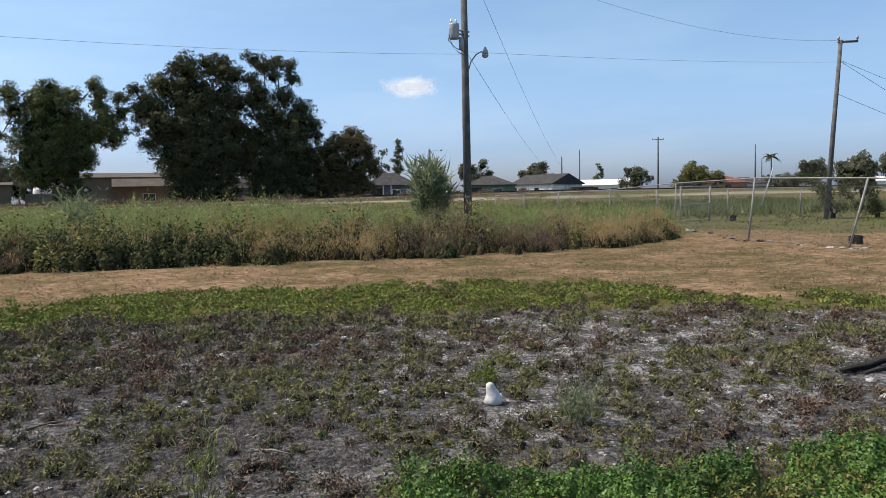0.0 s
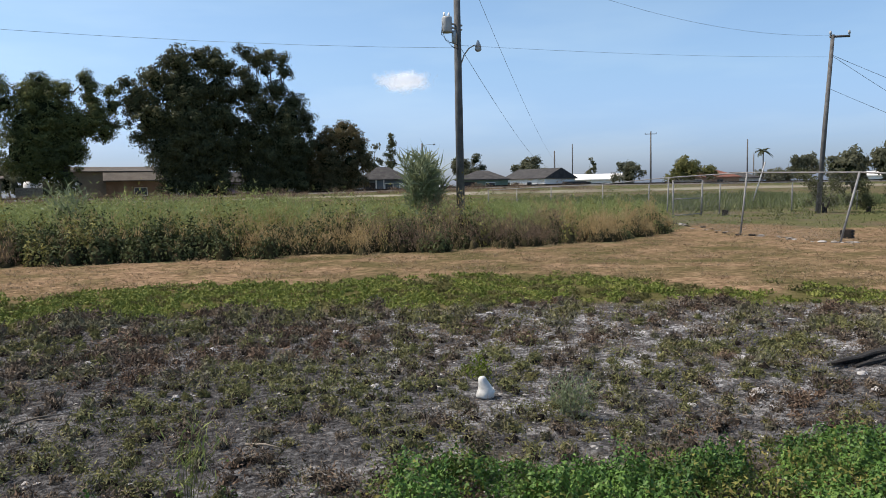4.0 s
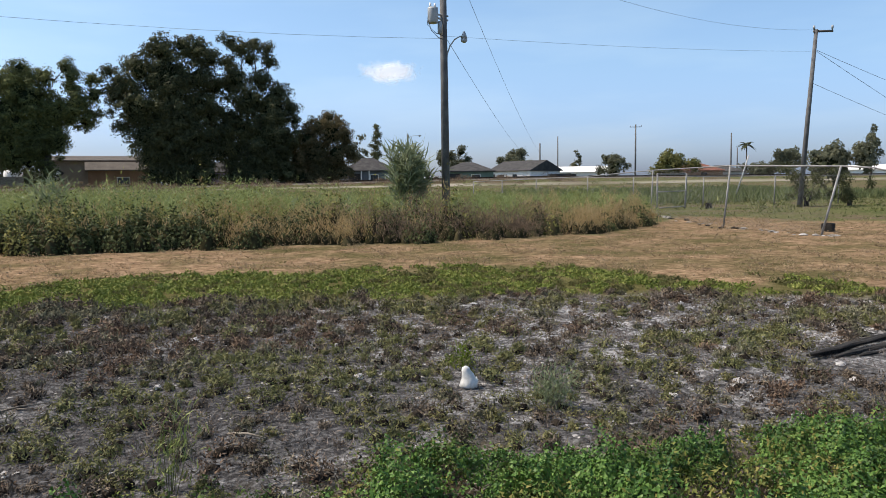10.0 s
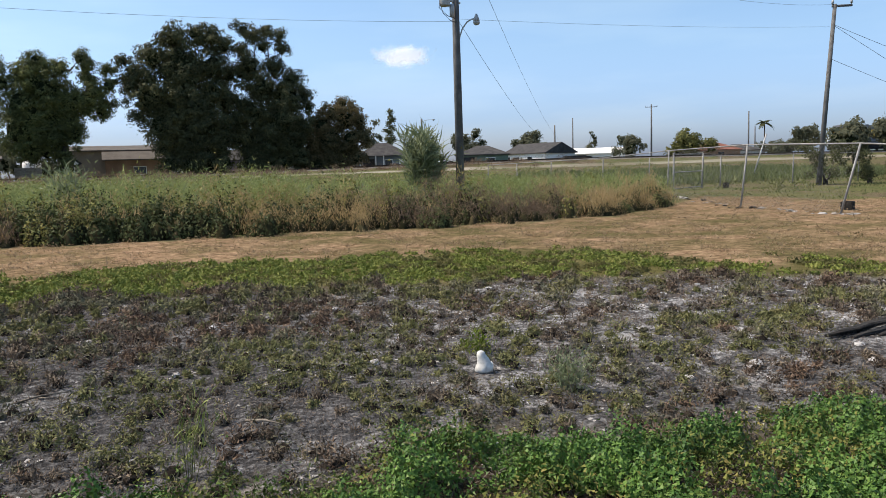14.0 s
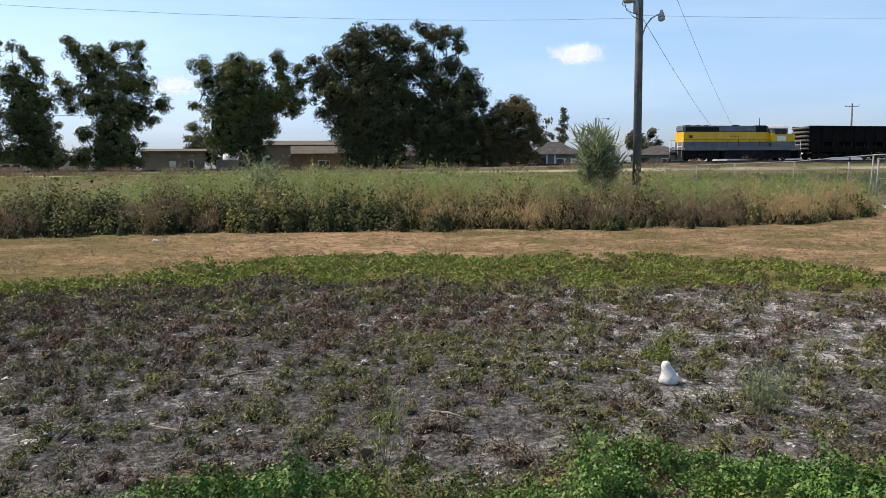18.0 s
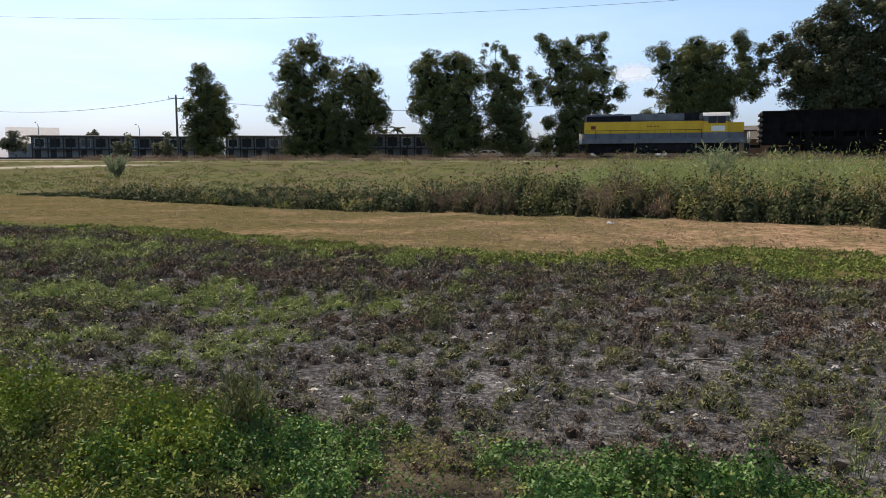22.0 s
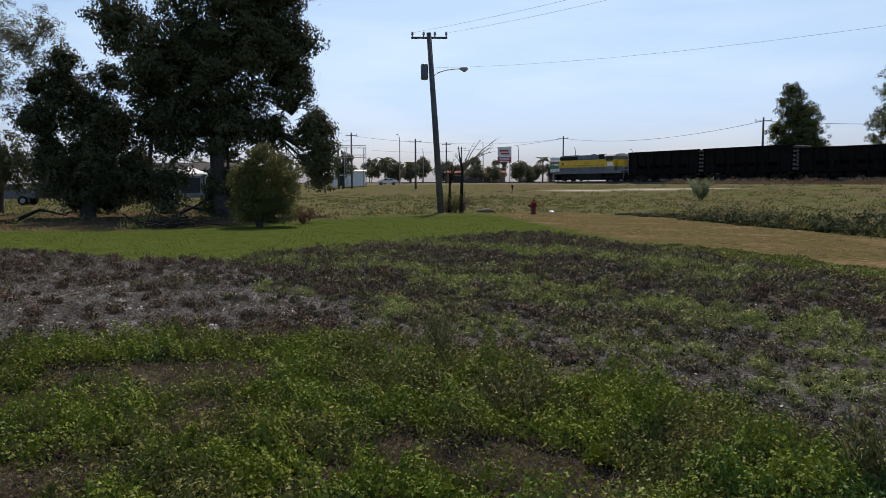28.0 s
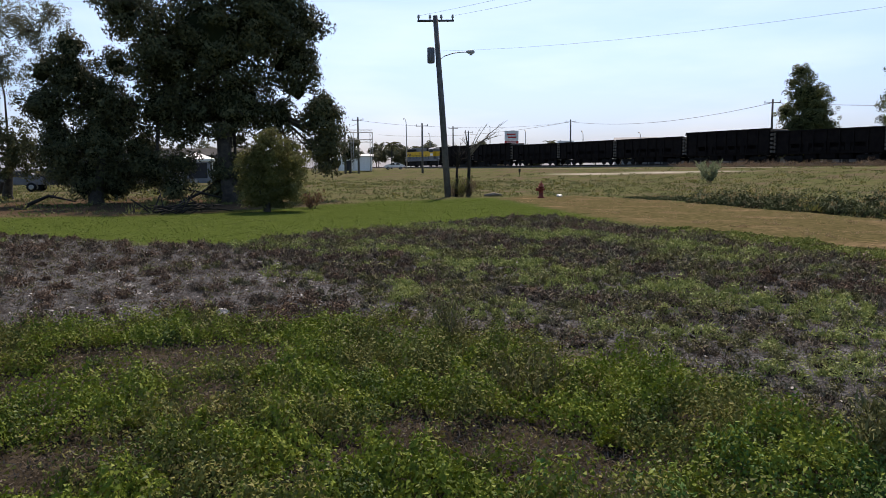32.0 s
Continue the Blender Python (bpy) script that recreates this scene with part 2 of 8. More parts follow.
M = dict(
    wood_pole=surface("weathered_pole_wood", (0.075, 0.076, 0.077), (0.14, 0.14, 0.139), 3, 0.9, 0.5, fine=40),
    steel=surface("galvanised_steel", (0.3, 0.31, 0.31), (0.42, 0.42, 0.41), 5, 0.55, 0.1, 0.5),
    grey_can=surface("transformer_grey", (0.3, 0.32, 0.335), (0.38, 0.4, 0.41), 4, 0.5, 0.1),
    pale_wall=surface("pale_wall", (0.42, 0.42, 0.43), (0.52, 0.51, 0.5), 2, 0.8, 0.1),
    cab_grey=surface("pale_cab_grey", (0.38, 0.39, 0.4), (0.48, 0.48, 0.48), 2, 0.6, 0.1),
    white=surface("white_paint", (0.72, 0.72, 0.7), (0.82, 0.82, 0.8), 2, 0.6, 0.1),
    fence_pipe=surface("old_fence_pipe", (0.16, 0.165, 0.17), (0.27, 0.27, 0.265), 5, 0.7, 0.1, 0.3),
    mesh_wire=surface("old_wire", (0.16, 0.16, 0.16), (0.24, 0.24, 0.235), 5, 0.7, 0.1, 0.3),
    cable=surface("cable_grey", (0.07, 0.07, 0.07), (0.1, 0.1, 0.1), 4, 0.6, 0.05),
    bark=surface("bark", (0.028, 0.024, 0.02), (0.07, 0.06, 0.049), 4, 0.95, 0.8, fine=18),
    yellow=surface("loco_yellow", (0.64, 0.37, 0.01), (0.73, 0.45, 0.02), 1.2, 0.42, 0.05, spec=0.5),
    loco_grey=surface("loco_grey", (0.1, 0.11, 0.128), (0.155, 0.167, 0.186), 1.2, 0.5, 0.08),
    loco_dark=surface("loco_black", (0.008, 0.008, 0.01), (0.02, 0.02, 0.022), 2, 0.7, 0.1, spec=0.12),
    car_dark=surface("car_brown_black", (0.006, 0.005, 0.006), (0.013, 0.011, 0.011), 1.5, 0.85, 0.3, spec=0.08),
    car_rib=surface("car_rib_dusty", (0.085, 0.078, 0.072), (0.15, 0.138, 0.126), 2, 0.85, 0.2, spec=0.15),
    rail=surface("rail_steel", (0.025, 0.02, 0.018), (0.05, 0.04, 0.034), 3, 0.5, 0.1, 0.7),
    ballast=surface("ballast", (0.08, 0.07, 0.062), (0.17, 0.15, 0.135), 6, 0.95, 0.9, fine=14),
    tie=surface("tie_wood", (0.05, 0.04, 0.03), (0.09, 0.075, 0.06), 5, 0.95, 0.6),
    red=surface("hydrant_red", (0.13, 0.02, 0.012), (0.22, 0.035, 0.02), 8, 0.7, 0.2),
    glass=surface("dark_glass", (0.02, 0.025, 0.03), (0.03, 0.035, 0.04), 2, 0.08, 0.0, spec=0.6),
    tan=surface("tan_siding", (0.2, 0.17, 0.135), (0.25, 0.21, 0.165), 1, 0.85, 0.15),
    brownwall=surface("brown_siding", (0.2, 0.12, 0.08), (0.26, 0.16, 0.11), 1, 0.85, 0.15),
    greyroof=surface("grey_shingle", (0.045, 0.045, 0.047), (0.075, 0.074, 0.073), 1.5, 0.95, 0.4, spec=0.08, fine=10),
    pale_roof=surface("pale_metal_roof", (0.3, 0.31, 0.325), (0.4, 0.405, 0.415), 1, 0.6, 0.15),
    tanroof=surface("tan_metal_roof", (0.09, 0.08, 0.07), (0.125, 0.112, 0.098), 1, 0.8, 0.15, spec=0.1),
    redroof=surface("red_roof", (0.14, 0.065, 0.05), (0.2, 0.09, 0.07), 1, 0.9, 0.3, spec=0.08, fine=10),
    bluegrey=surface("blue_grey_wall", (0.1, 0.125, 0.155), (0.14, 0.165, 0.195), 1, 0.85, 0.1),
    green_wall=surface("green_wall", (0.1, 0.15, 0.13), (0.14, 0.2, 0.17), 1, 0.85, 0.1),
    motel=surface("motel_wall", (0.17, 0.175, 0.185), (0.23, 0.235, 0.24), 1, 0.85, 0.1),
    dark=surface("dark_opening", (0.02, 0.02, 0.022), (0.035, 0.035, 0.04), 1, 0.7, 0.1),
    purple=surface("purple_wall", (0.25, 0.2, 0.42), (0.3, 0.25, 0.48), 1, 0.85, 0.1),
    stone=surface("pale_limestone", (0.24, 0.235, 0.23), (0.47, 0.46, 0.45), 20, 0.95, 0.6),
    plastic_white=surface("white_plastic", (0.5, 0.5, 0.48), (0.68, 0.68, 0.66), 10, 0.4, 0.1, spec=0.5),
    concrete=surface("concrete", (0.16, 0.15, 0.135), (0.3, 0.285, 0.26), 5, 0.95, 0.4),
    charred=surface("old_timber", (0.008, 0.007, 0.006), (0.03, 0.026, 0.022), 6, 0.95, 0.8, fine=30),
    tree_leaf=leafy("tree_leaves", [(0.038, 0.049, 0.024), (0.072, 0.088, 0.036), (0.134, 0.15, 0.055), (0.265, 0.265, 0.09)], 0.16, 0.6, 0.25),
    ficus_leaf=leafy("dark_tree_leaves", [(0.028, 0.034, 0.02), (0.05, 0.058, 0.03), (0.09, 0.096, 0.045), (0.165, 0.15, 0.065)], 0.1, 0.55, 0.3),
    rust_leaf=leafy("rust_tinged_leaves", [(0.05, 0.052, 0.028), (0.085, 0.08, 0.04), (0.15, 0.12, 0.06), (0.24, 0.17, 0.09)], 0.3, 0.65, 0.3),
    # distance haze is put into this leaf colour, paler and greyer; feathery tree shares it
    hazy_leaf=leafy("haze_paled_leaves", [(0.09, 0.1, 0.07), (0.138, 0.147, 0.098), (0.195, 0.196, 0.125)], 0.5, 0.75, 0.2),
    bush_leaf=leafy("bush_leaves", [(0.07, 0.077, 0.03), (0.14, 0.146, 0.054), (0.25, 0.24, 0.088)], 0.45, 0.55, 0.6),
    far_leaf=leafy("far_tree_leaves", [(0.05, 0.058, 0.03), (0.085, 0.095, 0.045), (0.14, 0.145, 0.065)], 0.3, 0.6, 0.2),
    clover=leafy("clover_leaves", [(0.028, 0.046, 0.008), (0.09, 0.136, 0.016), (0.17, 0.222, 0.03), (0.25, 0.28, 0.052)], 0.15, 0.55, 4.0, 0.12),
    soil_herb=leafy("dull_soil_herbs", [(0.022, 0.0175, 0.0145), (0.07, 0.055, 0.043), (0.15, 0.12, 0.09), (0.3, 0.25, 0.185)], 0.05, 0.85, 4.5),
    litter_straw=leafy("grey_straw_litter", [(0.09, 0.076, 0.068), (0.155, 0.13, 0.116), (0.28, 0.245, 0.215)], 0.15, 0.9, 0.8),
    green_herb=leafy("green_soil_herbs", [(0.036, 0.041, 0.019), (0.094, 0.1, 0.042), (0.176, 0.178, 0.075), (0.28, 0.265, 0.12)], 0.12, 0.6, 4.5),
    band_herb=leafy("fresh_band_herbs", [(0.06, 0.085, 0.03), (0.14, 0.18, 0.055), (0.26, 0.3, 0.1), (0.36, 0.39, 0.14)], 0.2, 0.6, 4.5),
    lush_dark=leafy("dark_lump_leaves", [(0.022, 0.043, 0.012), (0.06, 0.1, 0.022), (0.125, 0.18, 0.04)], 0.12, 0.55, 1.6, 0.14),
    mown_blade=leafy("mown_lawn_blades", [(0.053, 0.08, 0.016), (0.073, 0.107, 0.022), (0.107, 0.142, 0.035)], 0.3, 0.65, 0.4),
    low_weed=leafy("low_weed_leaves", [(0.03, 0.04, 0.013), (0.085, 0.104, 0.028), (0.175, 0.18, 0.05), (0.24, 0.19, 0.072)], 0.12, 0.6, 4.0, 0.1),
    lawn_blade=leafy("lawn_blades", [(0.05, 0.075, 0.016), (0.105, 0.14, 0.028), (0.19, 0.215, 0.055), (0.27, 0.27, 0.085)], 0.12, 0.65, 1.5),
    dry_blade=leafy("dry_blades", [(0.2, 0.142, 0.086), (0.29, 0.212, 0.132), (0.4, 0.305, 0.195)], 0.42, 0.85, 0.6),
    olive_blade=leafy("olive_blades", [(0.032, 0.031, 0.014), (0.085, 0.082, 0.036), (0.17, 0.162, 0.07), (0.28, 0.255, 0.12)], 0.08, 0.7, 4.5),
    rusty_weed=leafy("rusty_weeds", [(0.08, 0.06, 0.045), (0.165, 0.122, 0.088), (0.31, 0.225, 0.15)], 0.3, 0.75, 0.4),
    strip_olive=leafy("strip_olive_blades", [(0.066, 0.07, 0.027), (0.112, 0.11, 0.042), (0.18, 0.164, 0.068)], 0.3, 0.75, 0.9),
    field_green=leafy("field_greens", [(0.065, 0.085, 0.026), (0.11, 0.135, 0.04), (0.18, 0.19, 0.07)], 0.28, 0.7, 0.3),
    weed_leaf=leafy("weed_leaves", [(0.085, 0.092, 0.03), (0.155, 0.158, 0.048), (0.235, 0.222, 0.072), (0.31, 0.275, 0.1)], 0.2, 0.6, 0.6),
    weed_dark=leafy("dark_weed_leaves", [(0.023, 0.033, 0.014), (0.054, 0.071, 0.027), (0.12, 0.135, 0.049)], 0.06, 0.65, 0.6),
    yellow_grass=leafy("yellow_grass_blades", [(0.13, 0.155, 0.05), (0.2, 0.225, 0.07), (0.29, 0.3, 0.105)], 0.35, 0.6, 0.6),
    field_blade=leafy("field_blades", [(0.085, 0.103, 0.04), (0.135, 0.148, 0.06), (0.2, 0.188, 0.095)], 0.25, 0.7, 0.3),
    weed_grass=leafy("tall_grass_blades", [(0.125, 0.165, 0.064), (0.21, 0.255, 0.096), (0.34, 0.375, 0.155)], 0.36, 0.6, 0.6),
    straw=leafy("straw_stems", [(0.243, 0.17, 0.0912), (0.374, 0.275, 0.143), (0.528, 0.408, 0.22)], 0.38, 0.7, 0.35),
    grey_herb=leafy("grey_green_herbs", [(0.03, 0.029, 0.02), (0.08, 0.077, 0.05), (0.16, 0.153, 0.1), (0.28, 0.265, 0.175)], 0.05, 0.85, 4.5),
    rust_herb=leafy("reddish_soil_herbs", [(0.03, 0.02, 0.015), (0.085, 0.056, 0.04), (0.16, 0.11, 0.078), (0.28, 0.205, 0.145)], 0.06, 0.85, 4.5),
    seedling=leafy("brown_seedlings", [(0.045, 0.033, 0.026), (0.12, 0.09, 0.068), (0.22, 0.17, 0.125), (0.36, 0.29, 0.21)], 0.08, 0.85, 3.0),
    clover_deep=leafy("deep_clover_leaves", [(0.012, 0.034, 0.01), (0.042, 0.1, 0.022), (0.095, 0.19, 0.04), (0.17, 0.26, 0.065)], 0.1, 0.5, 4.0, 0.2),
    meadow_blade=leafy("meadow_blades", [(0.075, 0.1, 0.046), (0.125, 0.15, 0.066), (0.195, 0.215, 0.1)], 0.25, 0.65, 0.3),
    herb_shade=leafy("painted_herb_shade", [(0.012, 0.0105, 0.0095), (0.022, 0.019, 0.016), (0.038, 0.032, 0.026)], 0.0, 0.95, 5.0, 0.0),
    # crown shade as a colour: near-black green for the lumps inside trees
    crown_shade=leafy("painted_crown_shade", [(0.012, 0.016, 0.009), (0.022, 0.028, 0.014), (0.035, 0.042, 0.02)], 0.0, 0.95, 3.0, 0.0),
    weed_shade=leafy("painted_weed_shade", [(0.018, 0.018, 0.01), (0.035, 0.034, 0.018), (0.06, 0.052, 0.03)], 0.0, 0.95, 3.0, 0.0),
    petal=leafy("white_petals", [(0.38, 0.38, 0.34), (0.52, 0.52, 0.48)], 0.3, 0.7, 1),
    blue_plastic=surface("blue_plastic", (0.06, 0.13, 0.3), (0.36, 0.46, 0.6), 9, 0.25, 0.3, spec=0.5, fine=25),
    cyan_plastic=surface("cyan_plastic", (0.02, 0.3, 0.5), (0.05, 0.45, 0.65), 7, 0.3, 0.1, spec=0.5),
    car_white=surface("car_white", (0.7, 0.71, 0.72), (0.78, 0.78, 0.78), 1, 0.25, 0.02, spec=0.5),
    car_black=surface("car_black", (0.02, 0.02, 0.025), (0.03, 0.03, 0.035), 1, 0.25, 0.02, spec=0.5),
    sign_red=surface("sign_red", (0.45, 0.03, 0.03), (0.55, 0.05, 0.04), 1, 0.5, 0.02),
    sign_green=surface("sign_green", (0.02, 0.25, 0.1), (0.03, 0.32, 0.14), 1, 0.5, 0.02),
    green_stem=surface("green_stem", (0.1, 0.12, 0.04), (0.18, 0.2, 0.07), 20, 0.7, 0.1),
    bare_wood=surface("bare_bleached_wood", (0.13, 0.11, 0.09), (0.26, 0.23, 0.19), 5, 0.9, 0.5),
    fern=leafy("rust_dry_fronds", [(0.075, 0.05, 0.034), (0.13, 0.08, 0.05), (0.19, 0.12, 0.075)], 0.3, 0.8, 0.8),
    reed=leafy("grey_green_reed", [(0.13, 0.17, 0.09), (0.2, 0.24, 0.14), (0.28, 0.31, 0.19)], 0.35, 0.6, 0.8),
)


# ---- mesh helpers ----
def box(bm, x0, x1, y0, y1, z0, z1, bevel=0.0):
    v = [bm.verts.new(p) for p in ((x0, y0, z0), (x1, y0, z0), (x1, y1, z0), (x0, y1, z0), (x0, y0, z1), (x1, y0, z1), (x1, y1, z1), (x0, y1, z1))]
    f = [bm.faces.new([v[i] for i in q]) for q in ((3, 2, 1, 0), (4, 5, 6, 7), (0, 1, 5, 4), (1, 2, 6, 5), (2, 3, 7, 6), (3, 0, 4, 7))]
    if bevel:
        bmesh.ops.bevel(bm, geom=list({e for q in f for e in q.edges}), offset=bevel, segments=2, affect="EDGES", clamp_overlap=True)


def tube(bm, pts, radii, n=8, cap=True):
    pts = [Vector(p) for p in pts]
    rings = []
    for i, p in enumerate(pts):
        d = (pts[min(i + 1, len(pts) - 1)] - pts[max(i - 1, 0)]).normalized()
        a = d.orthogonal().normalized() if abs(d.z) < 0.95 else Vector((1, 0, 0))
        a = (a - d * a.dot(d)).normalized()
        b = d.cross(a)
        r = radii[i] if isinstance(radii, (list, tuple)) else radii
        rings.append([bm.verts.new(p + r * (math.cos(2 * math.pi * k / n) * a + math.sin(2 * math.pi * k / n) * b)) for k in range(n)])
    for p, q in zip(rings, rings[1:]):
        for k in range(n):
            bm.faces.new((p[k], p[(k + 1) % n], q[(k + 1) % n], q[k])).smooth = True
    if cap:
        bm.faces.new(rings[0][::-1])
        bm.faces.new(rings[-1])


def prism(bm, outline, y0, y1):
    """An outline of (x, z) drawn out along y."""
    a = [bm.verts.new((x, y0, z)) for x, z in outline]
    b = [bm.verts.new((x, y1, z)) for x, z in outline]
    bm.faces.new(a)
    bm.faces.new(b[::-1])
    for i in range(len(a)):
        j = (i + 1) % len(a)
        bm.faces.new((a[j], a[i], b[i], b[j]))


def lump(bm, c, r, seed=0, sub=2, rough=0.25, squash=(1, 1, 1)):
    g = bmesh.ops.create_icosphere(bm, subdivisions=sub, radius=1)
    for v in g["verts"]:
        k = 1 + rough * noise.noise(v.co * 1.7 + Vector((seed * 3.1, seed, 0)))
        v.co = Vector(c) + Vector((v.co.x * squash[0], v.co.y * squash[1], v.co.z * squash[2])) * r * k


def mesh_of(name, bm, material):
    bmesh.ops.recalc_face_normals(bm, faces=bm.faces)
    me = bpy.data.meshes.new(name)
    bm.to_mesh(me)
    bm.free()
    me.materials.append(material)
    return me


def part(name, bm, material, parent=None, label=""):
    ob = new(name, mesh_of(name, bm, material))
    ob.parent = parent
    return tagged(ob, label)


def piece(name, material, parent, *boxes, bevel=0.0, label=""):
    bm = bmesh.new()
    for b in boxes:
        box(bm, *b, bevel=bevel)
    return part(name, bm, material, parent, label)


def thing(name, m, label, category, group="", kind=""):
    ob = new(name)
    ob.matrix_basis = m
    return tagged(ob, label, category, group, kind)


def sheet(name, verts, faces, material, parent=None):
    """One mesh from arrays of corners and of three- or four-cornered faces."""
    me = bpy.data.meshes.new(name)
    k = faces.shape[1]
    me.vertices.add(len(verts))
    me.vertices.foreach_set("co", np.ascontiguousarray(verts, np.float32).ravel())
    me.loops.add(faces.size)
    me.loops.foreach_set("vertex_index", np.ascontiguousarray(faces, np.int32).ravel())
    me.polygons.add(len(faces))
    me.polygons.foreach_set("loop_start", np.arange(0, faces.size, k, dtype=np.int32))
    me.update(calc_edges=True)
    me.materials.append(material)
    ob = new(name, me)
    ob.parent = parent
    return ob


def unit(v):
    return v / np.maximum(np.linalg.norm(v, axis=1, keepdims=True), 1e-9)


def leaves(pos, axis, length, width, fold=0.15, tri=False):
    """Pointed leaves from pos along axis, of four corners or, for small ones, three."""
    n = len(pos)
    side = unit(np.cross(axis, rng.normal(size=(n, 3))))
    up = np.cross(side, axis)
    L, W = np.reshape(length, (-1, 1)) * np.ones((n, 1)), np.reshape(width, (-1, 1)) * np.ones((n, 1))
    if tri:
        v = np.stack([pos - side * W / 2, pos + side * W / 2 + up * W * fold, pos + axis * L], 1)
        return v.reshape(-1, 3), np.arange(3 * n).reshape(-1, 3)
    mid = pos + axis * L * 0.45
    v = np.stack([pos, mid + side * W / 2 + up * W * fold, pos + axis * L - up * L * fold * 0.6, mid - side * W / 2 + up * W * fold], 1)
    return v.reshape(-1, 3), np.arange(4 * n).reshape(-1, 4)


def blades(pos, axis, length, width, bend=0.3):
    """Grass blades of two bent faces in one strip (a narrow foot, a wide knee, a tip)."""
    n = len(pos)
    side = unit(np.cross(axis, rng.normal(size=(n, 3))))
    lean = unit(np.cross(side, axis))
    L, W = np.reshape(length, (-1, 1)) * np.ones((n, 1)), np.reshape(width, (-1, 1)) * np.ones((n, 1))
    knee = pos + axis * L * 0.6 + lean * L * bend * 0.25
    tip = pos + axis * L + lean * L * bend
    v = np.stack([pos, knee + side * W / 2, tip, knee - side * W / 2], 1)
    return v.reshape(-1, 3), np.arange(4 * n).reshape(-1, 4)


def slivers(pos, axis, length, width):
    return leaves(pos, axis, length, width, tri=True)


def scatter_dirs(n, up=1.0, spread=0.6):
    d = rng.normal(size=(n, 3)) * spread
    d[:, 2] = np.abs(d[:, 2]) + up
    return unit(d)

# ---- ground ----
def smooth(a, b, v):
    t = np.clip((v - a) / (b - a), 0, 1)
    return t * t * (3 - 2 * t)


def wave(x, y, s, seed=0):
    """A cheap smooth noise of about -1 to 1, with features about s metres across."""
    r = np.random.default_rng(seed)
    out = np.zeros_like(x)
    for i in range(7):
        a, p = r.uniform(0, math.tau), r.uniform(0, math.tau)
        k = math.tau / s * r.uniform(0.6, 1.9)
        out += np.sin((x * math.cos(a) + y * math.sin(a)) * k + p + 1.3 * np.sin((x * math.sin(a) - y * math.cos(a)) * k * 0.6 + p * 2))
    return out / 3.2


AZ_LUSH = [(-120, 8.5), (-95, 7.9), (-87, 7.9), (-76, 7.8), (-68, 7.7), (-64, 7.5), (-60, 7.0), (-53, 6.5), (-45, 5.9), (-37, 5.3), (-33, 5.05), (-30, 4.4), (-25, 4.05), (-15, 4.15), (0, 4.0), (17, 3.85), (25, 4.05), (39, 4.5), (47, 4.75), (53, 5.2), (75, 6.1)]
AZ_SOIL = [(-110, 22), (-91, 21), (-84, 17), (-76, 15.8), (-72, 17), (-68, 18.2), (-64, 19), (-60, 20.8), (-56, 22.2), (-53, 22.4), (-50, 21), (-47, 18.7), (-42, 17), (-38, 15), (-33, 13.6), (-29, 12.6), (-21, 11.5), (-13, 10.7), (-6, 10.45), (4, 10.5), (15, 10.4), (28, 10.1), (36, 10.7), (44, 10.9), (54, 11.1), (75, 11.5)]
AZ_LAWN = [(-110, 29), (-91, 28.4), (-84, 27.3), (-76, 28.4), (-72, 30.1), (-68, 32.8), (-64, 35), (-60, 36.5), (-57, 37.5), (-54.5, 31), (-51, 24.6), (-47, 20.6), (-42, 18.8), (-36, 16.6), (-33, 15.4), (-29, 14.5), (-21, 12.9), (-14, 12.3), (-7, 12.4), (-3, 13.2), (1, 13.5), (8, 13.5), (18, 13.2), (28, 13.4), (38, 13.2), (48, 12.3), (75, 12.3)]
AZ_DRY = [(-120, 8), (-70, 8), (-60, 31), (-55, 40), (-50, 39), (-44, 34), (-42, 32), (-38, 28.3), (-33, 25.2), (-29, 23.6), (-25, 22.4), (-17, 21.2), (-6, 20), (4, 19.6), (14, 19.2), (19, 19.3), (28, 19.8), (33, 20.5), (38, 22.3), (40, 23), (43, 25.6), (46, 34), (54, 30), (75, 30)]


def reach(table, az):
    return np.interp(az, [a for a, _ in table], [r for _, r in table])


def zones(x, y):
    """Shares of lush green, bare soil, lawn, dry grass and open field at a place."""
    az, r = np.degrees(np.arctan2(x, y)), np.hypot(x, y)
    j = 0.55 * wave(x, y, 2.3, 1) + 0.25 * wave(x, y, 0.7, 2)
    k = 0.9 * wave(x, y, 3.1, 3) + 0.3 * wave(x, y, 0.9, 4)
    lush = 1 - smooth(-0.35, 0.35, r - reach(AZ_LUSH, az) + 0.5 * j)
    soil = (1 - smooth(-0.3, 0.3, r - reach(AZ_SOIL, az) + 0.7 * j)) * (1 - lush)
    lawn = (1 - smooth(-0.5, 0.5, r - reach(AZ_LAWN, az) + 0.6 * k)) * (1 - lush) * (1 - soil)
    dry = (1 - smooth(-0.6, 0.6, r - reach(AZ_DRY, az) + k)) * (1 - lush) * (1 - soil) * (1 - lawn)
    behind = smooth(85, 110, np.abs(az + 10))
    lush = np.maximum(lush, behind * (r < 12))
    soil, lawn, dry = soil * (1 - behind), np.maximum(lawn * (1 - behind), behind * (r >= 12)), dry * (1 - behind)
    return lush, soil, lawn, dry, np.clip(1 - lush - soil - lawn - dry, 0, 1)


def grade(x):
    """The railway climbs a little towards +x."""
    return 0.62 * smooth(4, 62, x)


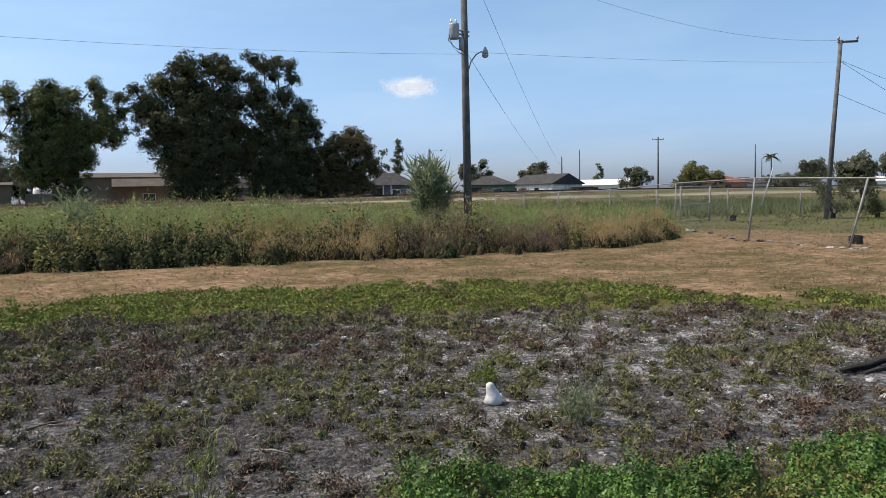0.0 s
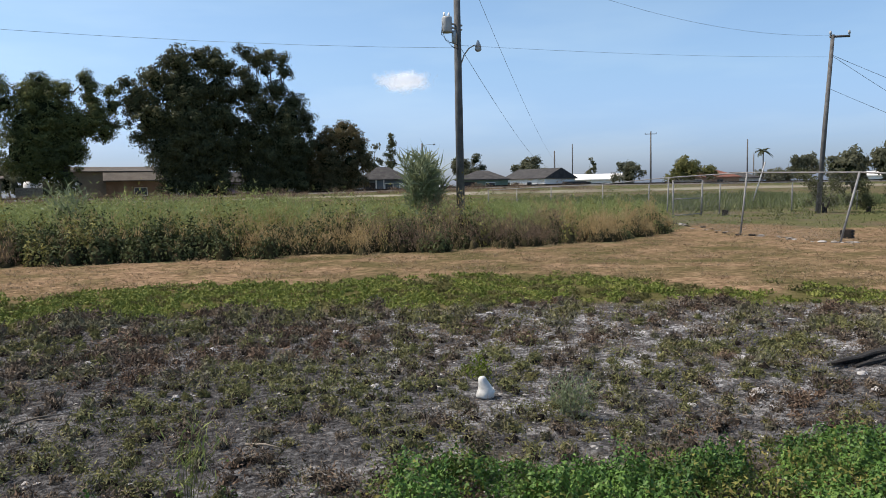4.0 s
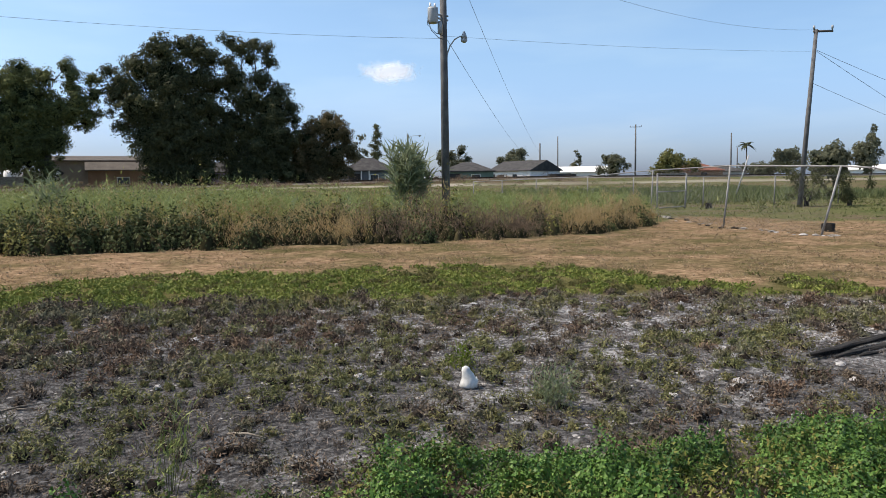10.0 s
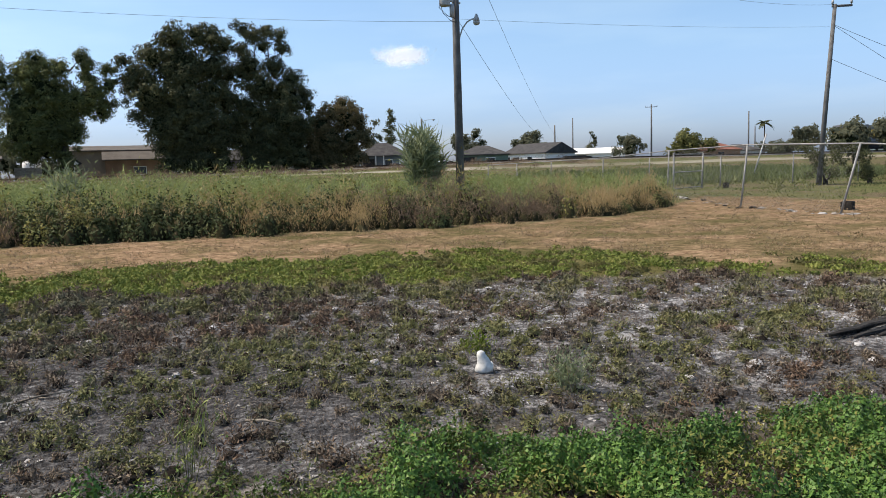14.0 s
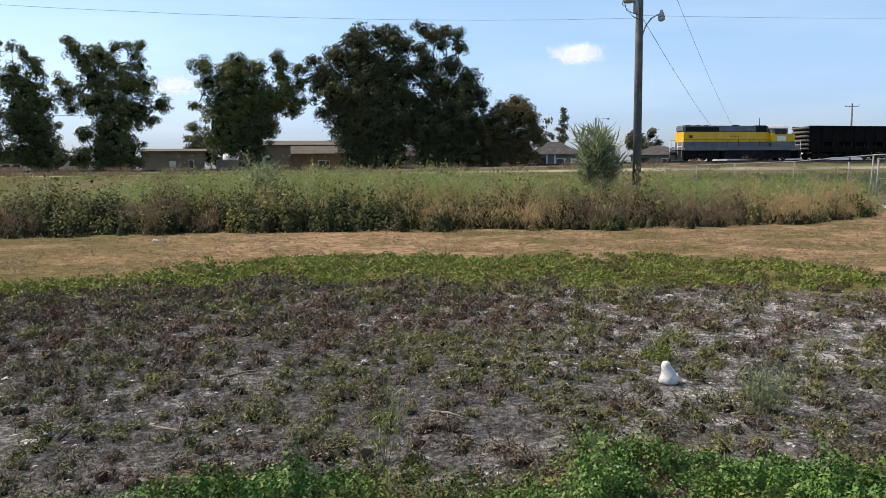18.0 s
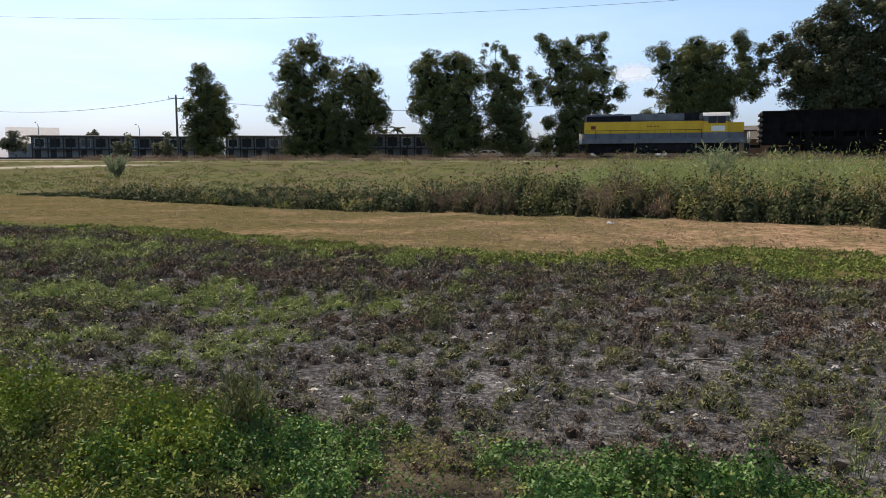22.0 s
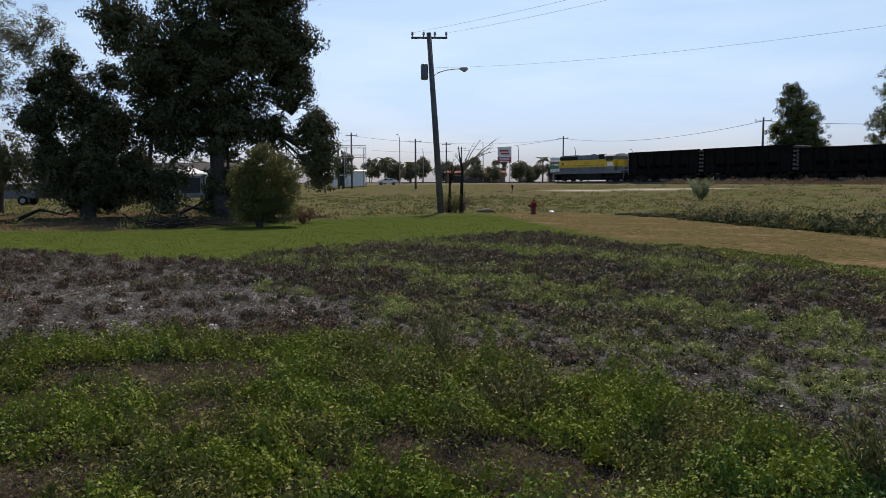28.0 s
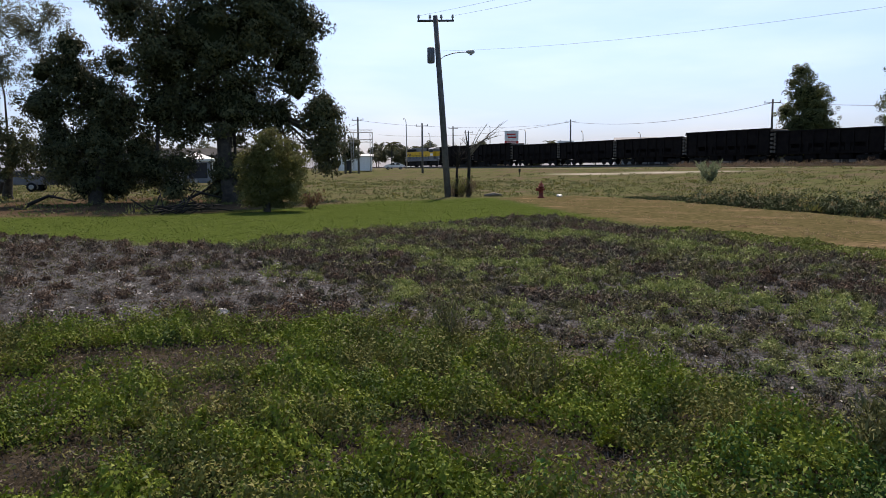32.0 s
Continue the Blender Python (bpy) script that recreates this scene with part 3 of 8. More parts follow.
def height(x, y):
    z = grade(x) * smooth(73, 80.4, y) * (1 - smooth(85.6, 91, y)) + 1.25 * smooth(44, 77, y) + 0.2 * smooth(79.2, 80.6, y) * (1 - smooth(85.4, 86.8, y)) - 0.1 * smooth(88, 93, y)
    r = np.hypot(x, y)
    near = 1 - smooth(40, 80, r)
    return z + near * (0.03 * wave(x, y, 5, 11) * (1 - 0.6 * smooth(10, 16, r)) + 0.012 * wave(x, y, 0.9, 12) * (1 - smooth(7, 12, r))) * smooth(0, 3, r)


def steps(lo, hi, d, far):
    core = np.arange(lo, hi + d / 2, d)
    out = np.cumsum(d * 1.25 ** np.arange(1, 60))
    out = out[out < far]
    return np.concatenate([lo - out[::-1], core, hi + out])


gx, gy = steps(-32, 24, 0.36, 3600), np.concatenate([np.arange(-12, 27.2, 0.36), np.arange(27.5, 92, 0.8), 92 + np.cumsum(0.8 * 1.22 ** np.arange(45))])
gy = np.concatenate([-12.5 - np.cumsum(0.5 * 1.3 ** np.arange(28))[::-1], gy])
gy = np.unique(np.clip(gy, -3600, 3600))
GX, GY = np.meshgrid(gx, gy)
px, py = GX.ravel(), GY.ravel()
pz = height(px, py)
nx, ny = len(gx), len(gy)
q = (np.arange(ny - 1)[:, None] * nx + np.arange(nx - 1)[None]).ravel()


def ground_material():
    m = bpy.data.materials.new("open_ground")
    n, l, b = links(m)
    tc, za, zb = n.new("ShaderNodeTexCoord"), n.new("ShaderNodeAttribute"), n.new("ShaderNodeAttribute")
    za.attribute_name, zb.attribute_name = "zone_a", "zone_b"
    zc = n.new("ShaderNodeAttribute")
    zc.attribute_name = "chalky"
    sa_, sb_ = n.new("ShaderNodeSeparateColor"), n.new("ShaderNodeSeparateColor")
    l.new(za.outputs["Color"], sa_.inputs[0])
    l.new(zb.outputs["Color"], sb_.inputs[0])

    def nz(scale, detail=4, rough=0.6):
        t = n.new("ShaderNodeTexNoise")
        t.inputs["Scale"].default_value, t.inputs["Detail"].default_value, t.inputs["Roughness"].default_value = scale, detail, rough
        l.new(tc.outputs["Object"], t.inputs["Vector"])
        return t.outputs["Fac"]

    def over(fac, a, c):
        x = n.new("ShaderNodeMix")
        x.data_type = "RGBA"
        l.new(fac, x.inputs[0])
        l.new(a, x.inputs[6])
        l.new(c, x.inputs[7])
        return x.outputs[2]

    def tone(fac, stops):
        r = ramp(n, stops)
        l.new(fac, r.inputs[0])
        return r.outputs[0]

    mid, fine, big, sward = nz(1.6, 6, 0.7), nz(22, 8, 0.8), nz(0.35, 4), nz(4.5, 8, 0.8)
    mixed = n.new("ShaderNodeMath")
    mixed.operation = "MULTIPLY_ADD"
    l.new(fine, mixed.inputs[0])
    mixed.inputs[1].default_value = 0.55
    half = n.new("ShaderNodeMath")
    half.operation = "MULTIPLY"
    l.new(mid, half.inputs[0])
    half.inputs[1].default_value = 0.45
    l.new(half.outputs[0], mixed.inputs[2])
    mixed = mixed.outputs[0]
    field = tone(sward, [(0.36, (0.042, 0.044, 0.022)), (0.5, (0.092, 0.094, 0.047)), (0.64, (0.165, 0.154, 0.085))])
    green = tone(big, [(0.35, (0.062, 0.08, 0.026)), (0.65, (0.115, 0.108, 0.046))])
    gf = n.new("ShaderNodeMath")
    gf.operation, gf.inputs[1].default_value = "MULTIPLY", 0.6
    l.new(big, gf.inputs[0])
    field = over(gf.outputs[0], field, green)
    worn = tone(sward, [(0.36, (0.06, 0.046, 0.033)), (0.62, (0.155, 0.122, 0.088))])
    field = over(tone(nz(0.16, 6, 0.7), [(0.46, (0, 0, 0)), (0.56, (0.85, 0.85, 0.85))]), field, worn)
    deep = tone(sward, [(0.36, (0.032, 0.045, 0.018)), (0.62, (0.085, 0.108, 0.04))])
    field = over(tone(nz(0.45, 6, 0.7), [(0.5, (0, 0, 0)), (0.6, (0.8, 0.8, 0.8))]), field, deep)
    lush = tone(mixed, [(0.36, (0.013, 0.012, 0.008)), (0.5, (0.032, 0.027, 0.02)), (0.64, (0.1, 0.082, 0.062))])
    soil = tone(fine, [(0.38, (0.018, 0.018, 0.0185)), (0.5, (0.054, 0.054, 0.056)), (0.62, (0.16, 0.16, 0.163))])
    pale = tone(fine, [(0.4, (0.07, 0.071, 0.073)), (0.5, (0.21, 0.211, 0.214)), (0.6, (0.5, 0.5, 0.5))])
    bare = n.new("ShaderNodeMath")
    bare.operation, bare.use_clamp = "MULTIPLY", True
    l.new(tone(nz(2.6, 8, 0.75), [(0.47, (0, 0, 0)), (0.57, (1, 1, 1))]), bare.inputs[0])
    l.new(zc.outputs["Fac"], bare.inputs[1])
    soil = over(bare.outputs[0], soil, pale)
    rank = tone(mixed, [(0.36, (0.035, 0.034, 0.014)), (0.5, (0.085, 0.08, 0.033)), (0.66, (0.17, 0.145, 0.07))])
    mown = tone(mixed, [(0.36, (0.039, 0.059, 0.013)), (0.5, (0.053, 0.077, 0.018)), (0.66, (0.076, 0.1, 0.027))])
    lawn = over(za.outputs["Alpha"], rank, mown)
    dry = tone(sward, [(0.36, (0.085, 0.056, 0.034)), (0.5, (0.205, 0.138, 0.088)), (0.62, (0.34, 0.24, 0.156))])
    olive = tone(sward, [(0.38, (0.052, 0.048, 0.022)), (0.5, (0.086, 0.075, 0.036)), (0.62, (0.138, 0.112, 0.058))])
    dry = over(tone(nz(0.9, 6, 0.7), [(0.46, (0, 0, 0)), (0.6, (0.7, 0.7, 0.7))]), dry, olive)
    dry = over(zb.outputs["Alpha"], dry, olive)
    c = over(sa_.outputs[0], field, lush)
    c = over(sa_.outputs[1], c, soil)
    c = over(sa_.outputs[2], c, lawn)
    c = over(sb_.outputs[0], c, dry)
    gravel = tone(mixed, [(0.38, (0.26, 0.24, 0.2)), (0.62, (0.46, 0.43, 0.38))])
    c = over(sb_.outputs[1], c, gravel)
    # brown litter tones, with the trees' shade painted in as extra darkness
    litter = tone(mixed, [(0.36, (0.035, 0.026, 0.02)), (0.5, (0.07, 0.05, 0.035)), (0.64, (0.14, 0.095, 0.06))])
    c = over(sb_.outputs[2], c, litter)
    l.new(c, b.inputs["Base Color"])
    b.inputs["Roughness"].default_value, b.inputs["Specular IOR Level"].default_value = 1.0, 0.0
    bp = n.new("ShaderNodeBump")
    bp.inputs["Strength"].default_value, bp.inputs["Distance"].default_value = 0.9, 0.03
    l.new(mixed, bp.inputs["Height"])
    l.new(bp.outputs[0], b.inputs["Normal"])
    return m


ground = sheet("ground", np.stack([px, py, pz], 1), np.stack([q, q + 1, q + nx + 1, q + nx], 1), ground_material())
tagged(ground, "flat open ground of bare grey soil, lawn, dry grass and far field", "ground", kind="structure")
ground.data.polygons.foreach_set("use_smooth", np.ones(len(q), bool))
zl, zs, zw, zd, zf = zones(px, py)


def on_road(x, y):
    """The white gravel track across the field, and the stony strip along the railway."""
    r = smooth(0.9, 0.0, np.abs(y - (59.4 + 0.35 * (x + 73) + 0.5 * wave(x, y, 9, 21))) - 1.1) * smooth(-82, -75, x) * (1 - smooth(-58, -54, x))
    return np.clip(np.maximum(r, 0.75 * smooth(0.8, 0.0, np.abs(y - 75.5 - 0.4 * wave(x, y, 7, 22)) - 1.2) * (0.6 + 0.4 * wave(x, y, 14, 23))), 0, 1)


road = on_road(px, py)
# leaf litter under the shade trees, coloured darker to hold their shade too
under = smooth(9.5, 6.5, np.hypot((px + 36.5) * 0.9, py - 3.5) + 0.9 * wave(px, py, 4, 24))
mown = smooth(-9, -13, px + 0.8 * wave(px, py, 3, 25))
worn = np.clip(smooth(2.5, 6, px) * smooth(19, 14, px) * (0.4 + 0.7 * wave(px, py, 2.5, 26)) + smooth(1.5, -4.5, px) * (0.8 + 0.5 * wave(px, py, 3, 27) + 0.3 * smooth(-6, -12, px)), 0, 1)
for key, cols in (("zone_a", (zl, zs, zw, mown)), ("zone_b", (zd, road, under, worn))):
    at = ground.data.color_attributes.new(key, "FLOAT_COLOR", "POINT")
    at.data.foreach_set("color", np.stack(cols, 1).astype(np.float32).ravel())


chalk = ground.data.attributes.new("chalky", "FLOAT", "POINT")
chalk.data.foreach_set("value", np.clip(0.12 + 0.88 * smooth(1.2, 4.2, px) * smooth(3.2, 5, py) + 0.1 * smooth(-9, -12, px) * smooth(4.5, 3, py) + 0.35 * wave(px, py, 3.2, 28), 0, 1).astype(np.float32))

# ---- railway ----
TRACK_Y, RAIL_Z = 83.0, 1.78
bed = thing("railway_track", pose(0, TRACK_Y, 0), "rusty railway track on pale stone ballast", "railway track", kind="structure")
ALONG = [-420.0, -150.0, 0.0] + [4.0 + 4 * i for i in range(16)] + [150.0, 420.0]


def laid(outline):
    """A section of (y, z) laid along the line of the track."""
    bm = bmesh.new()
    rings = [[bm.verts.new((x, y, z + float(grade(x)))) for y, z in outline] for x in ALONG]
    for p, q_ in zip(rings, rings[1:]):
        for i in range(len(outline)):
            j = (i + 1) % len(outline)
            bm.faces.new((p[i], p[j], q_[j], q_[i]))
    bm.faces.new(rings[0])
    bm.faces.new(rings[-1][::-1])
    return bm


part("ballast", laid([(-2.9, 1.1), (-1.6, 1.56), (1.6, 1.56), (2.9, 1.1)]), M["ballast"], bed)
for s in (-0.75, 0.75):
    part("rail", laid([(s - 0.07, 1.6), (s - 0.07, 1.63), (s - 0.012, 1.65), (s - 0.036, 1.74), (s - 0.036, RAIL_Z), (s + 0.036, RAIL_Z), (s + 0.036, 1.74), (s + 0.012, 1.65), (s + 0.07, 1.63), (s + 0.07, 1.6)]), M["rail"], bed)
bm = bmesh.new()
for i in range(-600, 300):
    box(bm, i * 0.55 - 0.11, i * 0.55 + 0.11, -1.3, 1.3, 1.5 + float(grade(i * 0.55)), 1.62 + float(grade(i * 0.55)))
tagged(part("sleepers", bm, M["tie"], bed), "dark creosoted wooden sleepers", kind="stuff")


# ---- trees ----
def tree(name, base, lobes, seed, leaf, label, size=0.2, puff=0.6, z0=1.1, trunk=0.45, category="tree", thick=6.0, stems=1, droop=0.25, vine=0.0, per=1.15, deep=0.5, inner=0.0):
    """A tapered trunk, a limb to every bough, and round each bough puffs of leaves that face outwards."""
    global rng
    rng = np.random.default_rng(seed)
    x, y = base
    ob = thing(name, pose(x, y, z0), label, category)
    bm = bmesh.new()
    rnd = random.Random(seed)
    top = max(l[2] for l in lobes) - z0
    for s in range(stems):
        ox = (s - (stems - 1) / 2) * trunk * 2.6
        mid = Vector((ox * 1.3 + rnd.uniform(-0.3, 0.3), rnd.uniform(-0.4, 0.4), top * 0.3))
        tube(bm, [(ox, 0, -0.35), (ox, 0, 0.3), mid * 0.5, mid], [trunk * 1.35, trunk, trunk * 0.8, trunk * 0.65], 9)
        for i, (dx, dy, z, r) in enumerate(lobes):
            if i % stems != s:
                continue
            end = Vector((dx, dy, z - z0))
            bigger = [Vector((a, b, c - z0)) for a, b, c, s_ in lobes if s_ > 1.25 * r]
            start = min(bigger, key=lambda p: (p - end).length) if bigger and r < 0.8 * max(l[3] for l in lobes) else mid * rnd.uniform(0.6, 1.0)
            k = start.lerp(end, 0.55) + Vector((rnd.uniform(-0.3, 0.3), rnd.uniform(-0.3, 0.3), -0.06 * top)) * min(1, r)
            tube(bm, [start, k, end], [min(trunk * 0.34, 0.11 * r + 0.02), min(trunk * 0.18, 0.07 * r), 0.02], 6)
            for j in range(4):
                d = Vector((rnd.gauss(0, 1), rnd.gauss(0, 1), rnd.gauss(0.2, 0.8))).normalized() * r * 0.9
                tube(bm, [k.lerp(end, 0.6), end + d * 0.5, end + d], [trunk * 0.1, trunk * 0.06, trunk * 0.015], 5)
    part("trunk", bm, M["bark"], ob)
    # solid lumps inside the boughs, coloured near-black to give the crown's inner shade
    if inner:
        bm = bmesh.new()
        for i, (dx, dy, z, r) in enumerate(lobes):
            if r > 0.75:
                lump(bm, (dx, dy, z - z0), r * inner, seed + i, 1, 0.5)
        part("shade_core", bm, M["crown_shade"], ob, "solid lumps coloured dark for crown shade")
    P, O, S = [], [], []
    column = [(0.25 * math.sin(k * 2.1 + seed), 0.25 * math.cos(k * 1.7), z0 + top * (0.06 + 0.1 * k), max(0.7, vine * (1.25 - 0.1 * k))) for k in range(4)] if vine else []
    for dx, dy, z, r in list(lobes) + column:
        n = max(4, int(thick * (r / puff) ** 2))
        d = unit(rng.normal(size=(n, 3)))
        c = np.array([dx, dy, z - z0]) + d * (r * rng.uniform(deep, 1.0, n))[:, None]
        cr = puff * rng.uniform(0.4, 1.15, n) * min(1, 0.45 + 0.4 * r / puff)
        m = (per * 1.5 * (cr / size) ** 2 * 6).astype(int) + 8
        ci = np.repeat(np.arange(n), m)
        o = unit(rng.normal(size=(len(ci), 3)) + np.array([0, 0, 0.25]))
        rad = rng.uniform(0.45, 1.0, len(ci)) ** 0.6 * np.where(rng.uniform(size=len(ci)) < 0.06, 1.5, 1.0)
        P.append(c[ci] + o * (cr[ci] * rad)[:, None] * np.array([1, 1, 0.8]))
        O.append(unit(o + 0.5 * d[ci] + rng.normal(size=o.shape) * 0.42))
        S.append(size * rng.uniform(0.55, 1.2, len(ci)))
    P, O, S = np.concatenate(P), np.concatenate(O), np.concatenate(S)
    keep = P[:, 2] > 0.15
    P, O, S = P[keep], O[keep], S[keep][:, None]
    ax = unit(np.cross(O, rng.normal(size=O.shape)) + np.array([0, 0, -droop]))
    side = unit(np.cross(ax, O))
    v = np.stack([P - side * S * 0.36, P + side * S * 0.36, P + ax * S], 1).reshape(-1, 3)
    sheet("crown", v, np.arange(len(v)).reshape(-1, 3), leaf, ob)
    return ob


